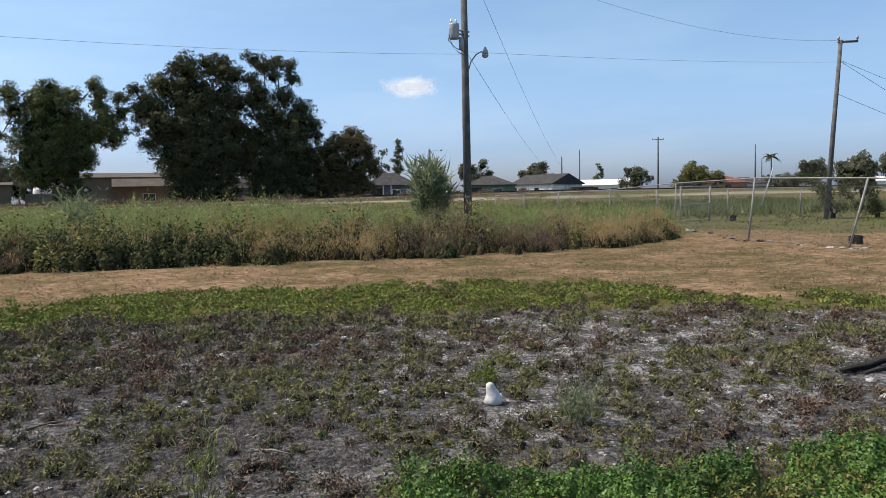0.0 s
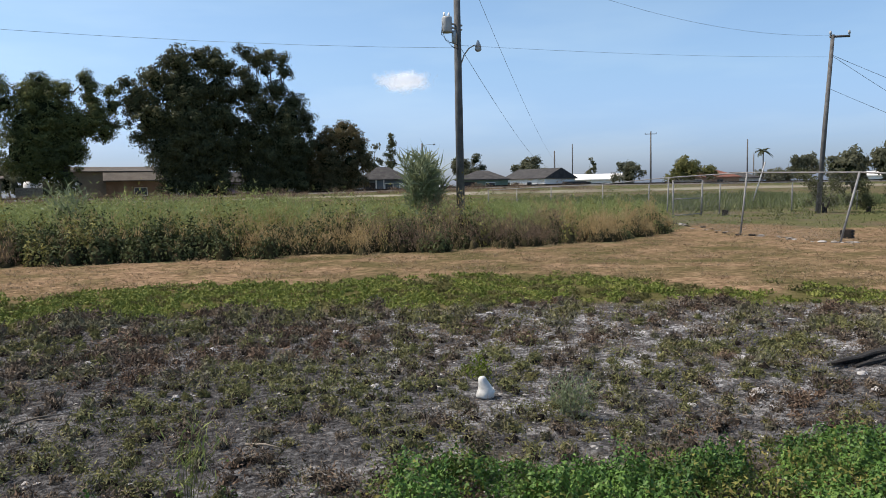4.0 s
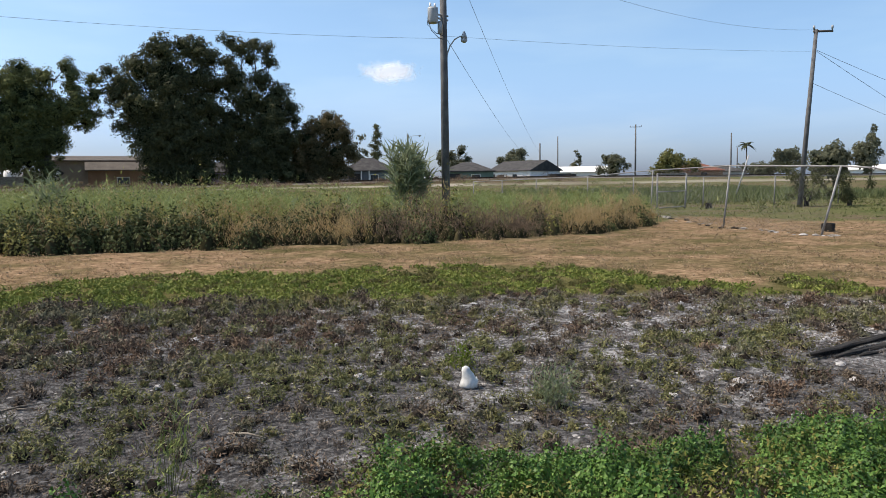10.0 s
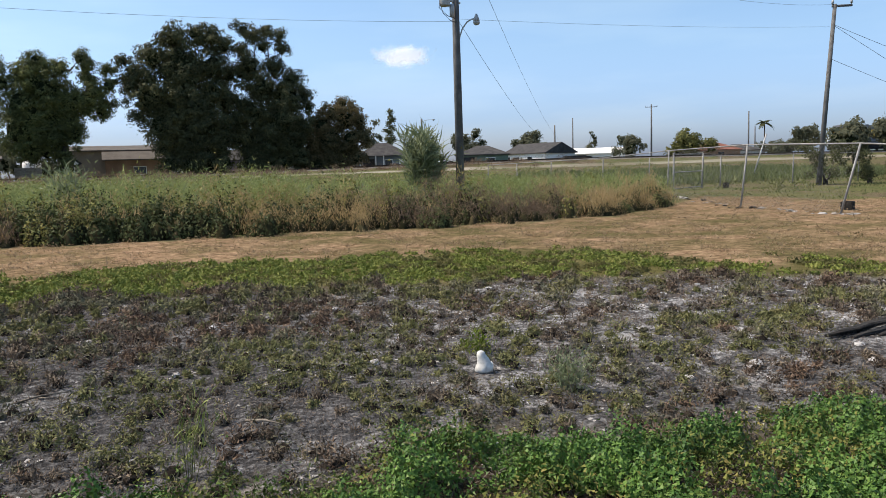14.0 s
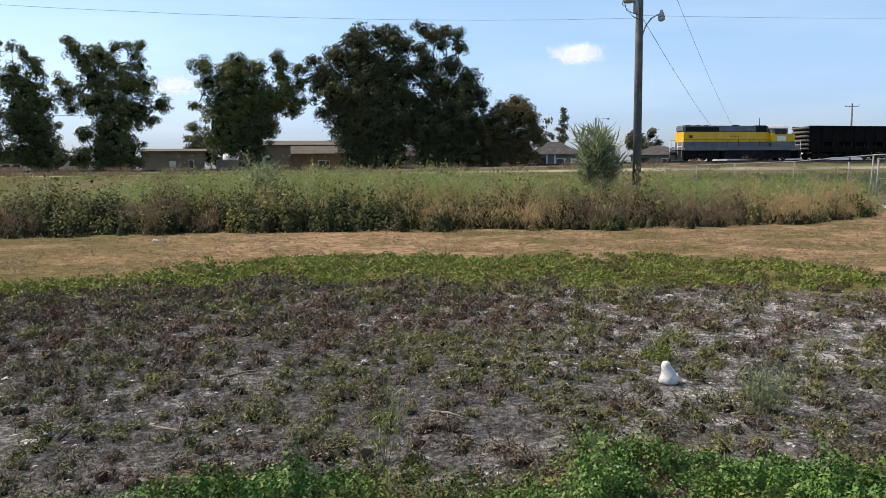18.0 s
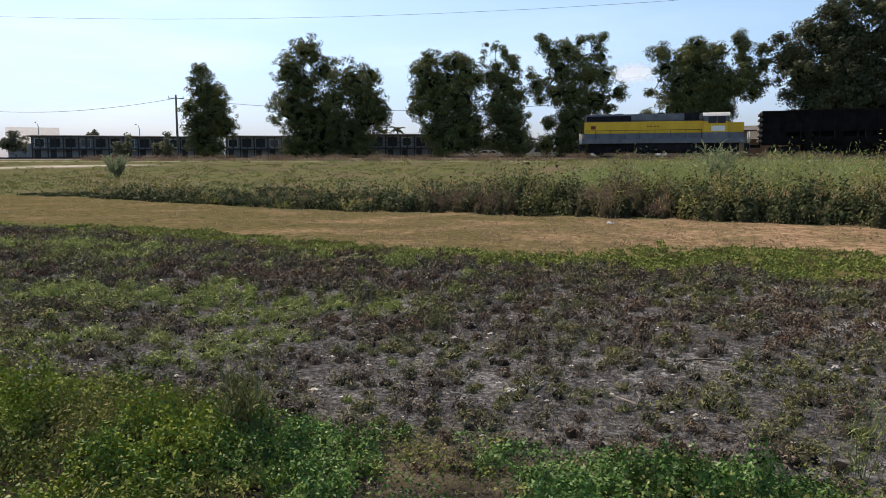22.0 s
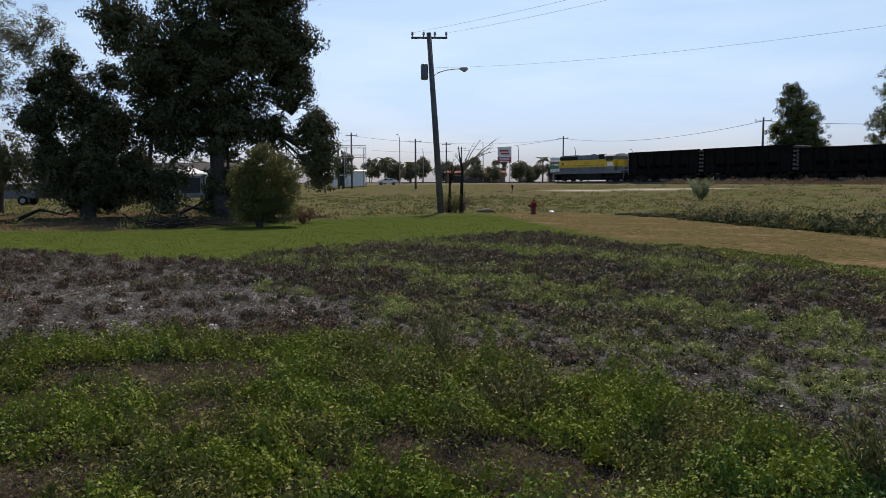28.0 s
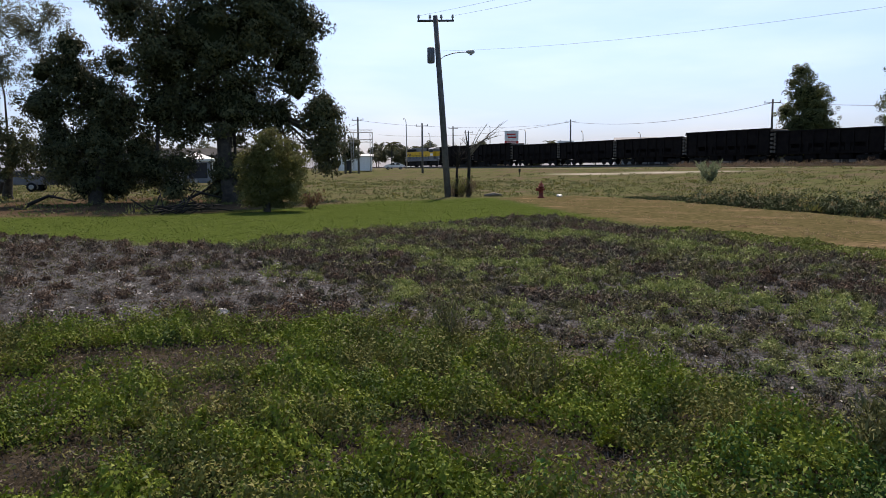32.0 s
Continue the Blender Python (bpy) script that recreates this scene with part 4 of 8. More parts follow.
TREES = {
    "R": (-65.7, 92.0, [(0.3, 0.2, 9.4, 2.6), (-0.9, -0.6, 6.2, 2.4), (0.2, 0.1, 2.6, 2.4), (-0.7, -0.5, 13.8, 1.4), (-0.1, -0.1, 11.0, 2.8), (0.8, 0.6, 7.8, 3.2), (-2.1, -1.6, 8.6, 1.4), (1.8, 1.3, 5.7, 2.0), (-0.3, -0.2, 4.5, 3.2)]),
    "S1": (-50.5, 91.9, [(0.2, 0.1, 11.0, 2.8), (2.2, 1.2, 7.4, 2.6), (-0.6, -0.3, 2.8, 2.8), (2.4, 1.3, 3.4, 2.2), (0.5, 0.3, 15.8, 2.3), (-1.5, -0.8, 13.2, 2.5), (2.7, 1.4, 13.3, 2.1), (-1.3, -0.7, 8.0, 3.5), (1.1, 0.6, 5.2, 4.2), (3.2, 1.7, 9.4, 1.4)]),
    "S2": (-42.4, 92.1, [(-2.6, -1.2, 9.0, 2.4), (0.4, 0.2, 9.4, 2.6), (0.2, 0.1, 2.8, 2.6), (2.6, 1.2, 7.0, 1.8), (-2.4, -1.1, 6.0, 2.0), (-0.8, -0.4, 11.6, 2.9), (0.7, 0.3, 6.8, 3.0), (1.5, 0.7, 12.3, 1.6), (-1.3, -0.6, 4.3, 2.9), (1.7, 0.8, 9.0, 1.8)]),
    "B": (-30.1, 92.6, [(-2.5, -0.8, 13.9, 1.5), (-3.2, -1.1, 12.1, 1.8), (-3.1, -1.1, 9.6, 2.2), (-1.7, -0.6, 10.9, 2.2), (-0.3, -0.1, 13.5, 1.1), (0.8, 0.3, 13.3, 1.5), (1.6, 0.5, 13.6, 0.9), (2.1, 0.7, 12.1, 1.8), (-0.1, -0.0, 11.0, 2.2), (3.2, 1.0, 11.5, 1.6), (1.1, 0.4, 8.9, 3.3), (-1.3, -0.4, 8.2, 2.5), (-3.5, -1.2, 7.5, 1.5), (0.4, 0.1, 5.6, 3.6), (2.9, 0.9, 6.0, 2.2), (-1.8, -0.6, 4.9, 2.2), (0.3, 0.1, 3.4, 2.9), (3.1, 1.0, 3.7, 1.8)]),
    "C": (-22.4, 94.8, [(-2.1, -0.5, 15.4, 0.6), (-1.3, -0.3, 15.2, 0.6), (-0.9, -0.2, 14.6, 0.7), (-0.0, 0.0, 13.8, 0.9), (0.3, 0.1, 12.8, 1.1), (-1.9, -0.5, 12.9, 0.9), (-2.5, -0.6, 11.6, 1.6), (-0.8, -0.2, 10.7, 2.2), (0.7, 0.2, 9.4, 1.5), (-1.8, -0.4, 8.4, 2.2), (-0.3, -0.1, 6.4, 2.7), (0.5, 0.1, 4.1, 2.3), (-1.9, -0.5, 6.7, 1.5), (-3.3, -0.8, 15.7, 0.3), (-3.4, -0.9, 14.9, 0.4), (-3.6, -0.9, 14.1, 0.4), (-3.6, -0.9, 13.3, 0.4), (-1.6, -0.4, 4.0, 1.8)]),
    "D": (-15.8, 96.1, [(-3.2, -0.6, 16.3, 0.8), (-2.6, -0.5, 15.4, 1.2), (-1.7, -0.3, 14.5, 1.5), (-0.2, -0.0, 14.9, 1.4), (1.5, 0.2, 15.8, 0.8), (2.8, 0.4, 16.2, 0.7), (4.3, 0.6, 16.1, 0.8), (3.7, 0.5, 14.9, 0.9), (4.2, 0.6, 13.9, 1.0), (1.1, 0.2, 13.9, 1.4), (-0.6, -0.1, 12.2, 2.2), (2.6, 0.4, 12.0, 2.2), (4.6, 0.7, 11.7, 1.6), (6.2, 0.8, 9.7, 1.3), (0.6, 0.1, 9.2, 2.7), (3.5, 0.5, 8.6, 2.3), (1.1, 0.2, 5.8, 2.9), (2.3, 0.4, 3.8, 2.3), (-0.6, -0.1, 3.7, 1.8), (-1.3, -0.2, 9.5, 1.6), (-3.6, -0.7, 10.5, 1.5), (-4.5, -0.8, 11.9, 0.8), (-3.2, -0.6, 8.8, 0.9), (-2.1, -0.3, 5.8, 1.2), (5.2, 0.7, 7.6, 0.8), (-2.5, -0.4, 3.4, 1.5)]),
    "E1": (1.6, 97.4, [(-6.2, -0.1, 14.1, 1.3), (-7.4, -0.2, 14.4, 0.7), (-7.3, -0.2, 9.4, 0.8), (-7.6, -0.2, 6.8, 0.8), (-5.6, -0.1, 12.2, 1.5), (-3.1, 0.0, 13.4, 1.6), (-1.4, 0.0, 14.0, 1.1), (-2.0, 0.0, 14.9, 1.2), (0.2, 0.0, 14.0, 1.4), (-3.4, 0.0, 13.5, 1.6), (-1.3, 0.0, 11.6, 3.1), (2.5, -0.1, 15.3, 1.1), (3.0, -0.1, 14.2, 1.2), (2.9, -0.1, 13.1, 1.1), (5.1, -0.2, 14.1, 0.9), (6.0, -0.3, 14.0, 0.7), (0.8, 0.0, 10.4, 2.0), (3.5, -0.1, 11.5, 1.6), (5.3, -0.2, 12.2, 1.2), (4.6, -0.2, 10.2, 0.9), (5.7, -0.2, 10.1, 0.7), (4.4, -0.2, 8.4, 0.5), (-2.9, 0.0, 8.8, 2.7), (-1.6, 0.0, 6.9, 2.5), (-3.1, 0.0, 5.3, 2.2), (1.0, -0.0, 7.9, 1.5), (1.5, -0.0, 6.0, 0.5), (1.5, -0.0, 4.9, 0.4), (2.5, -0.1, 9.2, 0.9), (-3.4, 0.0, 4.7, 1.5), (-1.7, 0.0, 4.7, 1.5), (-0.3, 0.0, 5.7, 1.3), (-1.0, 0.0, 8.2, 2.6), (1.1, -0.0, 10.1, 2.0), (-3.6, -0.0, 10.0, 2.9), (-2.4, 0.0, 12.5, 2.2), (-4.3, -0.0, 6.9, 2.9), (0.9, -0.0, 7.0, 2.2), (3.2, -0.1, 10.8, 1.9), (4.2, -0.1, 9.3, 1.3)]),
    "E2": (15.9, 95.1, [(-1.9, 0.3, 17.8, 1.9), (0.6, -0.1, 18.2, 1.4), (2.4, -0.4, 17.9, 1.9), (3.8, -0.7, 16.8, 1.4), (-4.2, 0.6, 15.2, 2.2), (-6.1, 0.8, 13.5, 1.8), (-7.4, 0.9, 14.9, 0.9), (-1.1, 0.2, 14.7, 3.2), (2.3, -0.4, 14.4, 2.3), (-5.0, 0.7, 10.9, 2.7), (-7.0, 0.9, 12.2, 1.2), (-1.0, 0.2, 10.7, 3.7), (2.1, -0.4, 11.4, 2.2), (-6.3, 0.8, 8.6, 0.9), (-3.6, 0.5, 7.6, 2.7), (-0.5, 0.1, 7.0, 3.2), (2.0, -0.4, 7.3, 2.3), (-2.5, 0.4, 5.3, 1.8), (0.0, 0.0, 5.0, 2.2), (2.6, -0.5, 5.6, 1.4), (-3.0, 0.4, 3.2, 1.7), (-0.8, 0.1, 2.8, 1.8), (1.6, -0.2, 2.8, 1.8), (3.2, -0.5, 3.2, 1.5), (-3.7, 0.5, 4.6, 1.1), (-1.3, 0.2, 4.4, 1.0), (1.2, -0.2, 4.2, 1.2), (2.8, -0.5, 4.8, 1.2), (-3.2, 0.5, 5.0, 0.9), (3.5, -0.6, 10.1, 1.2), (3.5, -0.7, 7.4, 1.6), (3.3, -0.6, 5.7, 1.3), (-0.9, 0.1, 13.0, 3.2), (0.8, -0.1, 9.1, 3.2), (-1.8, 0.3, 8.4, 2.6)]),
    "E3": (24.0, 95.0, [(-3.6, 0.9, 13.6, 1.6), (-3.9, 1.0, 10.8, 2.0), (-3.2, 0.8, 7.6, 2.0), (-2.6, 0.6, 19.8, 0.7), (-1.6, 0.4, 19.2, 1.0), (-0.5, 0.1, 18.4, 1.2), (1.0, -0.3, 18.9, 1.1), (2.6, -0.7, 18.3, 1.0), (2.8, -0.7, 16.9, 1.1), (0.5, -0.1, 17.1, 1.0), (-2.1, 0.5, 16.6, 1.2), (-1.2, 0.3, 14.7, 2.0), (1.7, -0.4, 14.5, 1.8), (-2.2, 0.5, 13.7, 0.9), (3.8, -1.0, 13.1, 1.6), (0.3, -0.1, 12.0, 2.7), (3.1, -0.8, 11.0, 2.7), (5.1, -1.4, 11.0, 1.2), (5.5, -1.6, 9.6, 0.9), (-0.8, 0.2, 8.5, 2.2), (2.2, -0.6, 7.8, 3.7), (4.8, -1.3, 7.4, 1.8), (-1.9, 0.5, 9.6, 1.2), (-1.5, 0.4, 6.0, 1.6), (-1.6, 0.4, 3.0, 1.7), (0.6, -0.2, 2.8, 1.8), (2.6, -0.7, 3.0, 1.8), (4.3, -1.1, 3.4, 1.5), (0.8, -0.2, 5.3, 2.3), (3.4, -0.9, 5.3, 1.8), (-1.9, 0.5, 4.7, 1.1), (-1.9, 0.5, 4.4, 1.1), (0.2, -0.1, 4.2, 1.3), (2.6, -0.7, 4.5, 1.3), (4.1, -1.1, 5.6, 1.2), (-2.8, 0.7, 8.2, 1.6), (-2.9, 0.7, 5.9, 1.5), (-2.5, 0.6, 10.4, 1.0), (2.0, -0.5, 7.9, 2.5)]),
    "F": (32.6, 93.4, [(-3.6, 1.3, 3.6, 1.8), (-3.4, 1.2, 6.0, 1.6), (-2.0, 0.7, 2.6, 1.6), (0.6, -0.2, 2.5, 1.7), (2.8, -1.0, 3.0, 1.5), (1.3, -0.5, 10.2, 1.0), (2.5, -0.9, 9.5, 1.0), (-0.0, 0.0, 9.1, 1.5), (1.6, -0.6, 8.2, 2.2), (3.2, -1.2, 7.8, 1.3), (-1.4, 0.5, 7.5, 1.8), (-0.5, 0.2, 5.7, 2.6), (2.2, -0.8, 5.7, 2.2), (-2.2, 0.7, 5.0, 1.5), (3.8, -1.4, 5.7, 1.3), (0.9, -0.3, 4.2, 1.8), (-2.0, 0.7, 4.7, 1.3), (0.4, -0.1, 4.5, 1.3), (2.4, -0.9, 4.7, 1.0)]),
    "N1": (-35.9, 8.5, [(-0.2, -0.7, 7.4, 3.3), (0.5, 1.8, 8.2, 2.6), (-0.5, -2.4, 6.5, 2.2), (0.8, 3.0, 6.5, 1.5), (-0.7, -4.0, 8.6, 1.5), (0.1, 0.3, 4.4, 2.3), (-0.3, -1.4, 4.3, 1.6), (0.6, 2.3, 4.0, 1.05), (1.0, 3.5, 8.0, 1.1), (1.4, 4.6, 3.2, 0.7), (1.2, 4.0, 4.2, 0.7), (1.4, 4.7, 1.5, 0.4), (-0.5, -2.8, 4.2, 1.4), (0.0, 0.2, 11.1, 3.3), (0.8, 2.8, 10.5, 1.9), (-0.4, -2.0, 1.6, 0.7), (-0.6, -3.2, 1.6, 1.0), (0.1, 0.3, 1.5, 0.9), (-0.5, -2.3, 0.7, 0.8), (0.3, 1.3, 1.3, 0.8), (0.9, 3.2, 5.2, 0.8), (1.0, 3.6, 6.2, 0.6), (0.8, 2.8, 2.5, 0.45), (1.1, 3.7, 2.5, 0.5), (0.0, 0.0, 0.5, 0.7), (0.2, 0.8, 0.8, 0.7), (-0.1, -0.6, 0.4, 0.5), (0.0, 0.1, 1.3, 1.1), (1.3, 4.2, 3.7, 0.8), (1.3, 4.3, 2.8, 0.7), (1.2, 4.1, 2.2, 0.5), (1.4, 4.6, 2.2, 0.4), (1.4, 4.5, 1.6, 0.4), (1.0, 3.5, 3.5, 0.45), (1.3, 4.3, 4.4, 0.8), (1.5, 4.8, 3.9, 0.5), (1.4, 4.5, 2.5, 0.7), (1.3, 4.3, 1.6, 0.4), (-0.4, -2.1, 3.2, 0.8), (-0.4, -1.7, 1.9, 0.6)]),
    "N2": (-37.7, 3.0, [(-0.0, -0.8, 5.6, 1.4), (0.0, 0.3, 4.8, 1.7), (-0.1, -1.6, 4.1, 1.2), (0.1, 1.3, 4.0, 1.5), (0.0, 0.3, 2.7, 2.1), (-0.1, -1.3, 2.4, 1.4), (0.2, 1.9, 2.4, 1.1), (0.0, 0.1, 1.4, 1.3), (-0.0, -0.5, 0.7, 0.8), (0.1, 0.8, 0.8, 1.0), (0.1, 1.4, 1.4, 1.0), (0.3, 2.5, 1.1, 0.8), (-0.1, -1.3, 1.2, 0.7), (-0.0, -0.7, 6.8, 1.0), (-0.1, -1.8, 5.8, 0.8), (-0.1, -2.0, 4.3, 1.0), (-0.1, -1.4, 3.1, 0.8), (0.1, 1.2, 6.2, 0.8)]),
    "N3": (-46.3, -0.6, [(-0.0, 1.4, 8.8, 1.6), (0.0, 2.5, 9.9, 1.1), (0.0, -0.3, 9.2, 2.4), (0.0, 0.0, 6.7, 1.6)]),
    "N4": (-44.3, -1.1, [(-0.0, 1.0, 3.2, 1.1), (-0.0, 1.5, 1.9, 0.8), (0.0, -0.1, 2.3, 1.7)]),
    "bush": (-26.4, 7.6, [(0.0, 0.2, 1.3, 0.7), (-0.1, -0.4, 0.8, 0.7), (0.2, 0.7, 0.9, 0.7), (-0.0, -0.1, 0.5, 0.6), (0.2, 0.5, 0.4, 0.6), (0.1, 0.2, 2.2, 0.7), (-0.1, -0.3, 1.7, 0.7), (0.3, 0.9, 1.8, 0.6), (0.0, -0.0, 2.5, 0.4)]),
}
LOOKS = {
    "R": ("eucalyptus_tree", "tree_leaf", "single leafy eucalyptus standing beyond the railway", 0.17, 0.6),
    "S1": ("eucalyptus_tree", "tree_leaf", "tall loose eucalyptus with gaps in its crown", 0.17, 0.55),
    "S2": ("eucalyptus_tree", "tree_leaf", "dense shaggy eucalyptus beside a taller one", 0.17, 0.6),
    "B": ("eucalyptus_tree", "tree_leaf", "broad eucalyptus with vine-covered trunks", 0.2, 0.7),
    "C": ("eucalyptus_tree", "tree_leaf", "narrow eucalyptus with bare twisted top boughs", 0.18, 0.55),
    "D": ("eucalyptus_tree", "tree_leaf", "tall eucalyptus with yellow-green tufted boughs", 0.18, 0.6),
    "E1": ("eucalyptus_tree", "tree_leaf", "spreading eucalyptus with hanging boughs and sky gaps", 0.18, 0.6),
    "E2": ("ficus_tree", "ficus_leaf", "huge dark round-headed ficus tree", 0.22, 0.75),
    "E3": ("ficus_tree", "ficus_leaf", "tall dark ficus leaning against a broader one", 0.2, 0.7),
    "F": ("ficus_tree", "rust_leaf", "smaller rust-tinged tree beside the big ficus", 0.19, 0.6),
}
for i, (key, (name, leaf, label, size, puff)) in enumerate(LOOKS.items()):
    bx, by, lobes = TREES[key]
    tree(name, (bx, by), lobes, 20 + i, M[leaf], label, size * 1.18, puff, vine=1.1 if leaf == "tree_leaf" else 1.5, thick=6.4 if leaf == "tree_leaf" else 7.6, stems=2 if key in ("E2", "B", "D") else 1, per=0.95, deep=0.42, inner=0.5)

# ---- poles and cables ----
def utility_pole(x, y, z, h, r=0.15, lean=(0, 0), label="weathered wooden utility pole", group=""):
    ob = thing("utility_pole", pose(x, y, z), label, "utility pole", group)
    bm = bmesh.new()
    tube(bm, [(0, 0, -0.4), (lean[0] * 0.5, lean[1] * 0.5, h * 0.5), (lean[0], lean[1], h)], [r * 1.1, r * 0.95, r * 0.75], 14)
    part("pole", bm, M["wood_pole"], ob)
    return ob


def crossarm(ob, c, along, half, pins=3):
    a = Vector((math.cos(along), math.sin(along), 0))
    c = Vector(c)
    bm = bmesh.new()
    tube(bm, [c - a * half, c + a * half], 0.07, 4)
    arm = part("crossarm", bm, M["wood_pole"], ob)
    for i in range(pins):
        p = c + a * half * (2 * i / (pins - 1) - 1) * 0.93
        bm = bmesh.new()
        tube(bm, [p, p + Vector((0, 0, 0.12)), p + Vector((0, 0, 0.13)), p + Vector((0, 0, 0.3))], [0.03, 0.03, 0.07, 0.05], 7)
        part("insulator", bm, M["grey_can"], arm)
    return arm


def lamp_arm(ob, start, reach_, z, rise=0.5, name="lamp_arm", globe=False):
    s, d = Vector(start), Vector(reach_)
    bm = bmesh.new()
    tube(bm, [s, s + d * 0.06 + Vector((0, 0, rise * 0.35)), s + d * 0.22 + Vector((0, 0, rise * 0.65)), s + d * 0.48 + Vector((0, 0, rise * 0.88)), s + d * 0.75 + Vector((0, 0, rise * 0.98)), s + d + Vector((0, 0, rise))], 0.026, 7)
    arm = part(name, bm, M["steel"], ob)
    bm = bmesh.new()
    e = s + d + Vector((0, 0, rise))
    if globe:
        lump(bm, e - Vector((0, 0, 0.14)), 0.125, 1, 2, 0.02, (1, 1, 0.85))
        tube(bm, [e - Vector((0, 0, 0.1)), e + Vector((0, 0, 0.02)), e + Vector((0, 0, 0.16))], [0.12, 0.09, 0.03], 9)
    else:
        u = d.normalized()
        tube(bm, [e - u * 0.12, e, e + u * 0.22, e + u * 0.3], [0.04, 0.1, 0.11, 0.05], 8)
        tube(bm, [e + u * 0.12, e + u * 0.12 - Vector((0, 0, 0.16))], [0.1, 0.07], 8)
    part("lamp_head", bm, M["grey_can"], arm, "pale lamp head")
    return arm


def wire(a, b, sag, r=0.012, label="thin black overhead power cable", n=16):
    a, b = Vector(a), Vector(b)
    bm = bmesh.new()
    tube(bm, [a.lerp(b, i / n) - Vector((0, 0, sag * 4 * (i / n) * (1 - i / n))) for i in range(n + 1)], r, 5)
    return tagged(part("cable", bm, M["cable"]), label, "cable")


# the transformer pole in the weeds
P1 = (13.4, 24.57)
p1 = utility_pole(*P1, 0, 10.6, 0.142, (-0.02, 0.0), "tall grey wooden utility pole rising out of weeds")
bm = bmesh.new()
tube(bm, [(-0.5, -0.12, 7.16), (-0.5, -0.12, 7.2), (-0.5, -0.12, 7.64), (-0.5, -0.12, 7.7), (-0.5, -0.12, 7.72)], [0.17, 0.185, 0.185, 0.175, 0.05], 16)
can = part("transformer", bm, M["grey_can"], p1, "grey can transformer with cooling lid")
for k in (-0.1, 0.08):
    bm = bmesh.new()
    tube(bm, [(-0.5 + k, -0.12, 7.7), (-0.5 + k, -0.12, 7.86)], [0.05, 0.03], 8)
    part("bushing", bm, M["white"], can)
bm = bmesh.new()
tube(bm, [(-0.25, -0.16, 6.8), (-0.25, -0.16, 7.24)], 0.08, 10)
part("fuse_cutout", bm, M["grey_can"], p1)
bm = bmesh.new()
tube(bm, [(-0.5, -0.1, 7.5), (0.2, 0.05, 7.5)], 0.035, 6)
tube(bm, [(-0.3, -0.1, 7.36), (0.22, 0.1, 7.36)], 0.035, 6)
part("bracket", bm, M["steel"], p1)
bm = bmesh.new()
tube(bm, [(-0.66, -0.15, 7.55), (-0.75, -0.2, 7.3), (-0.62, -0.2, 6.9), (-0.36, -0.2, 6.68), (-0.1, -0.18, 6.6)], 0.014, 6)
tube(bm, [(-0.66, -0.1, 7.5), (-0.72, -0.1, 7.1), (-0.45, -0.2, 6.82), (-0.1, -0.18, 6.74)], 0.014, 6)
part("drop_cable", bm, M["cable"], p1)
lamp_arm(p1, (0.08, 0, 5.8), (0.58, -0.3, 0), 5.8, 0.98, globe=True)

# the leaning pole by the fence
p2 = utility_pole(36.6, 27.1, 0, 9.4, 0.125, (0.52, -0.35), "leaning wooden utility pole among shrubs", "")
crossarm(p2, (0.8, -0.55, 9.3), radians(-35), 0.5, 2)

# the street pole on the lawn
p3 = utility_pole(-33.89, 19.14, 0, 9.1, 0.16, (-0.63, -0.35), "leaning wooden utility pole with crossarm and street lamp")
crossarm(p3, (-0.6, -0.34, 8.85), radians(61), 0.92, 4)
lamp_arm(p3, (-0.47, -0.26, 6.75), (0.7, 1.35, 0), 6.75, 0.55)
bm = bmesh.new()
tube(bm, [(-0.68, -0.58, 6.75), (-0.68, -0.58, 6.8), (-0.68, -0.58, 7.5), (-0.68, -0.58, 7.55)], [0.15, 0.19, 0.19, 0.1], 12)
part("transformer", bm, M["loco_grey"], p3, "dark can transformer")

P1T = Vector((P1[0], P1[1], 0))
wire(P1T + Vector((-0.1, 0, 6.68)), (-34.4, 18.85, 7.35), 1.22, 0.0042)
wire(P1T + Vector((0.1, 0, 6.78)), (37.1, 27.0, 8.3), 0.13, 0.0045)
wire(P1T + Vector((0.05, 0, 10.2)), (76.9, 105.3, 5.6), 1.2, 0.009)
wire(P1T + Vector((0.1, 0, 6.7)), (75.3, 106.5, 5.6), 1.0, 0.009)
wire(P1T + Vector((0, 0, 10.4)), (37.2, 26.8, 9.4), 0.95, 0.0055)
for a, b in (((37.2, 26.8, 8.35), (62, 29.5, 5.3)), ((37.2, 26.8, 8.3), (62, 29.2, 2.0)), ((37.1, 26.9, 6.62), (62, 29.5, 2.8))):
    wire(a, b, 0.15, 0.011)
wire((-34.9, 18.05, 9.1), P1T + Vector((-0.1, 0, 10.4)), 1.0, 0.005)
wire((-34.0, 19.65, 9.1), P1T + Vector((-0.1, 0, 10.2)), 1.0, 0.005)

# distant poles and street lamps
for x, y, h, arm in ((121, 160, 13.5, 0), (102, 110.5, 12.4, 1), (137, 118, 12, 0), (47.5, 98, 8.6, 2), (-72.3, 93.7, 10.8, 1), (-133, 106, 11.8, 1), (-120.0, 50.2, 10.1, 1), (-112.6, 58.6, 8.9, 1), (-150, 90, 9.9, 1), (-118, 47, 8.2, 0), (85, 118, 9.0, 0), (165, 140, 10, 0), (-146.6, 84, 10.6, 1)):
    p = utility_pole(x, y, 1.0, h - 1.0, 0.17, (0, 0), "distant wooden utility pole beyond the railway", "distant utility poles")
    if arm == 1:
        crossarm(p, (0, 0, h - 1.5), radians(35 if x < 0 else -40), 1.1, 3)
    elif arm == 2:
        lamp_arm(p, (0, 0, h - 1.6), (1.8, 0, 0), h, 0.5)
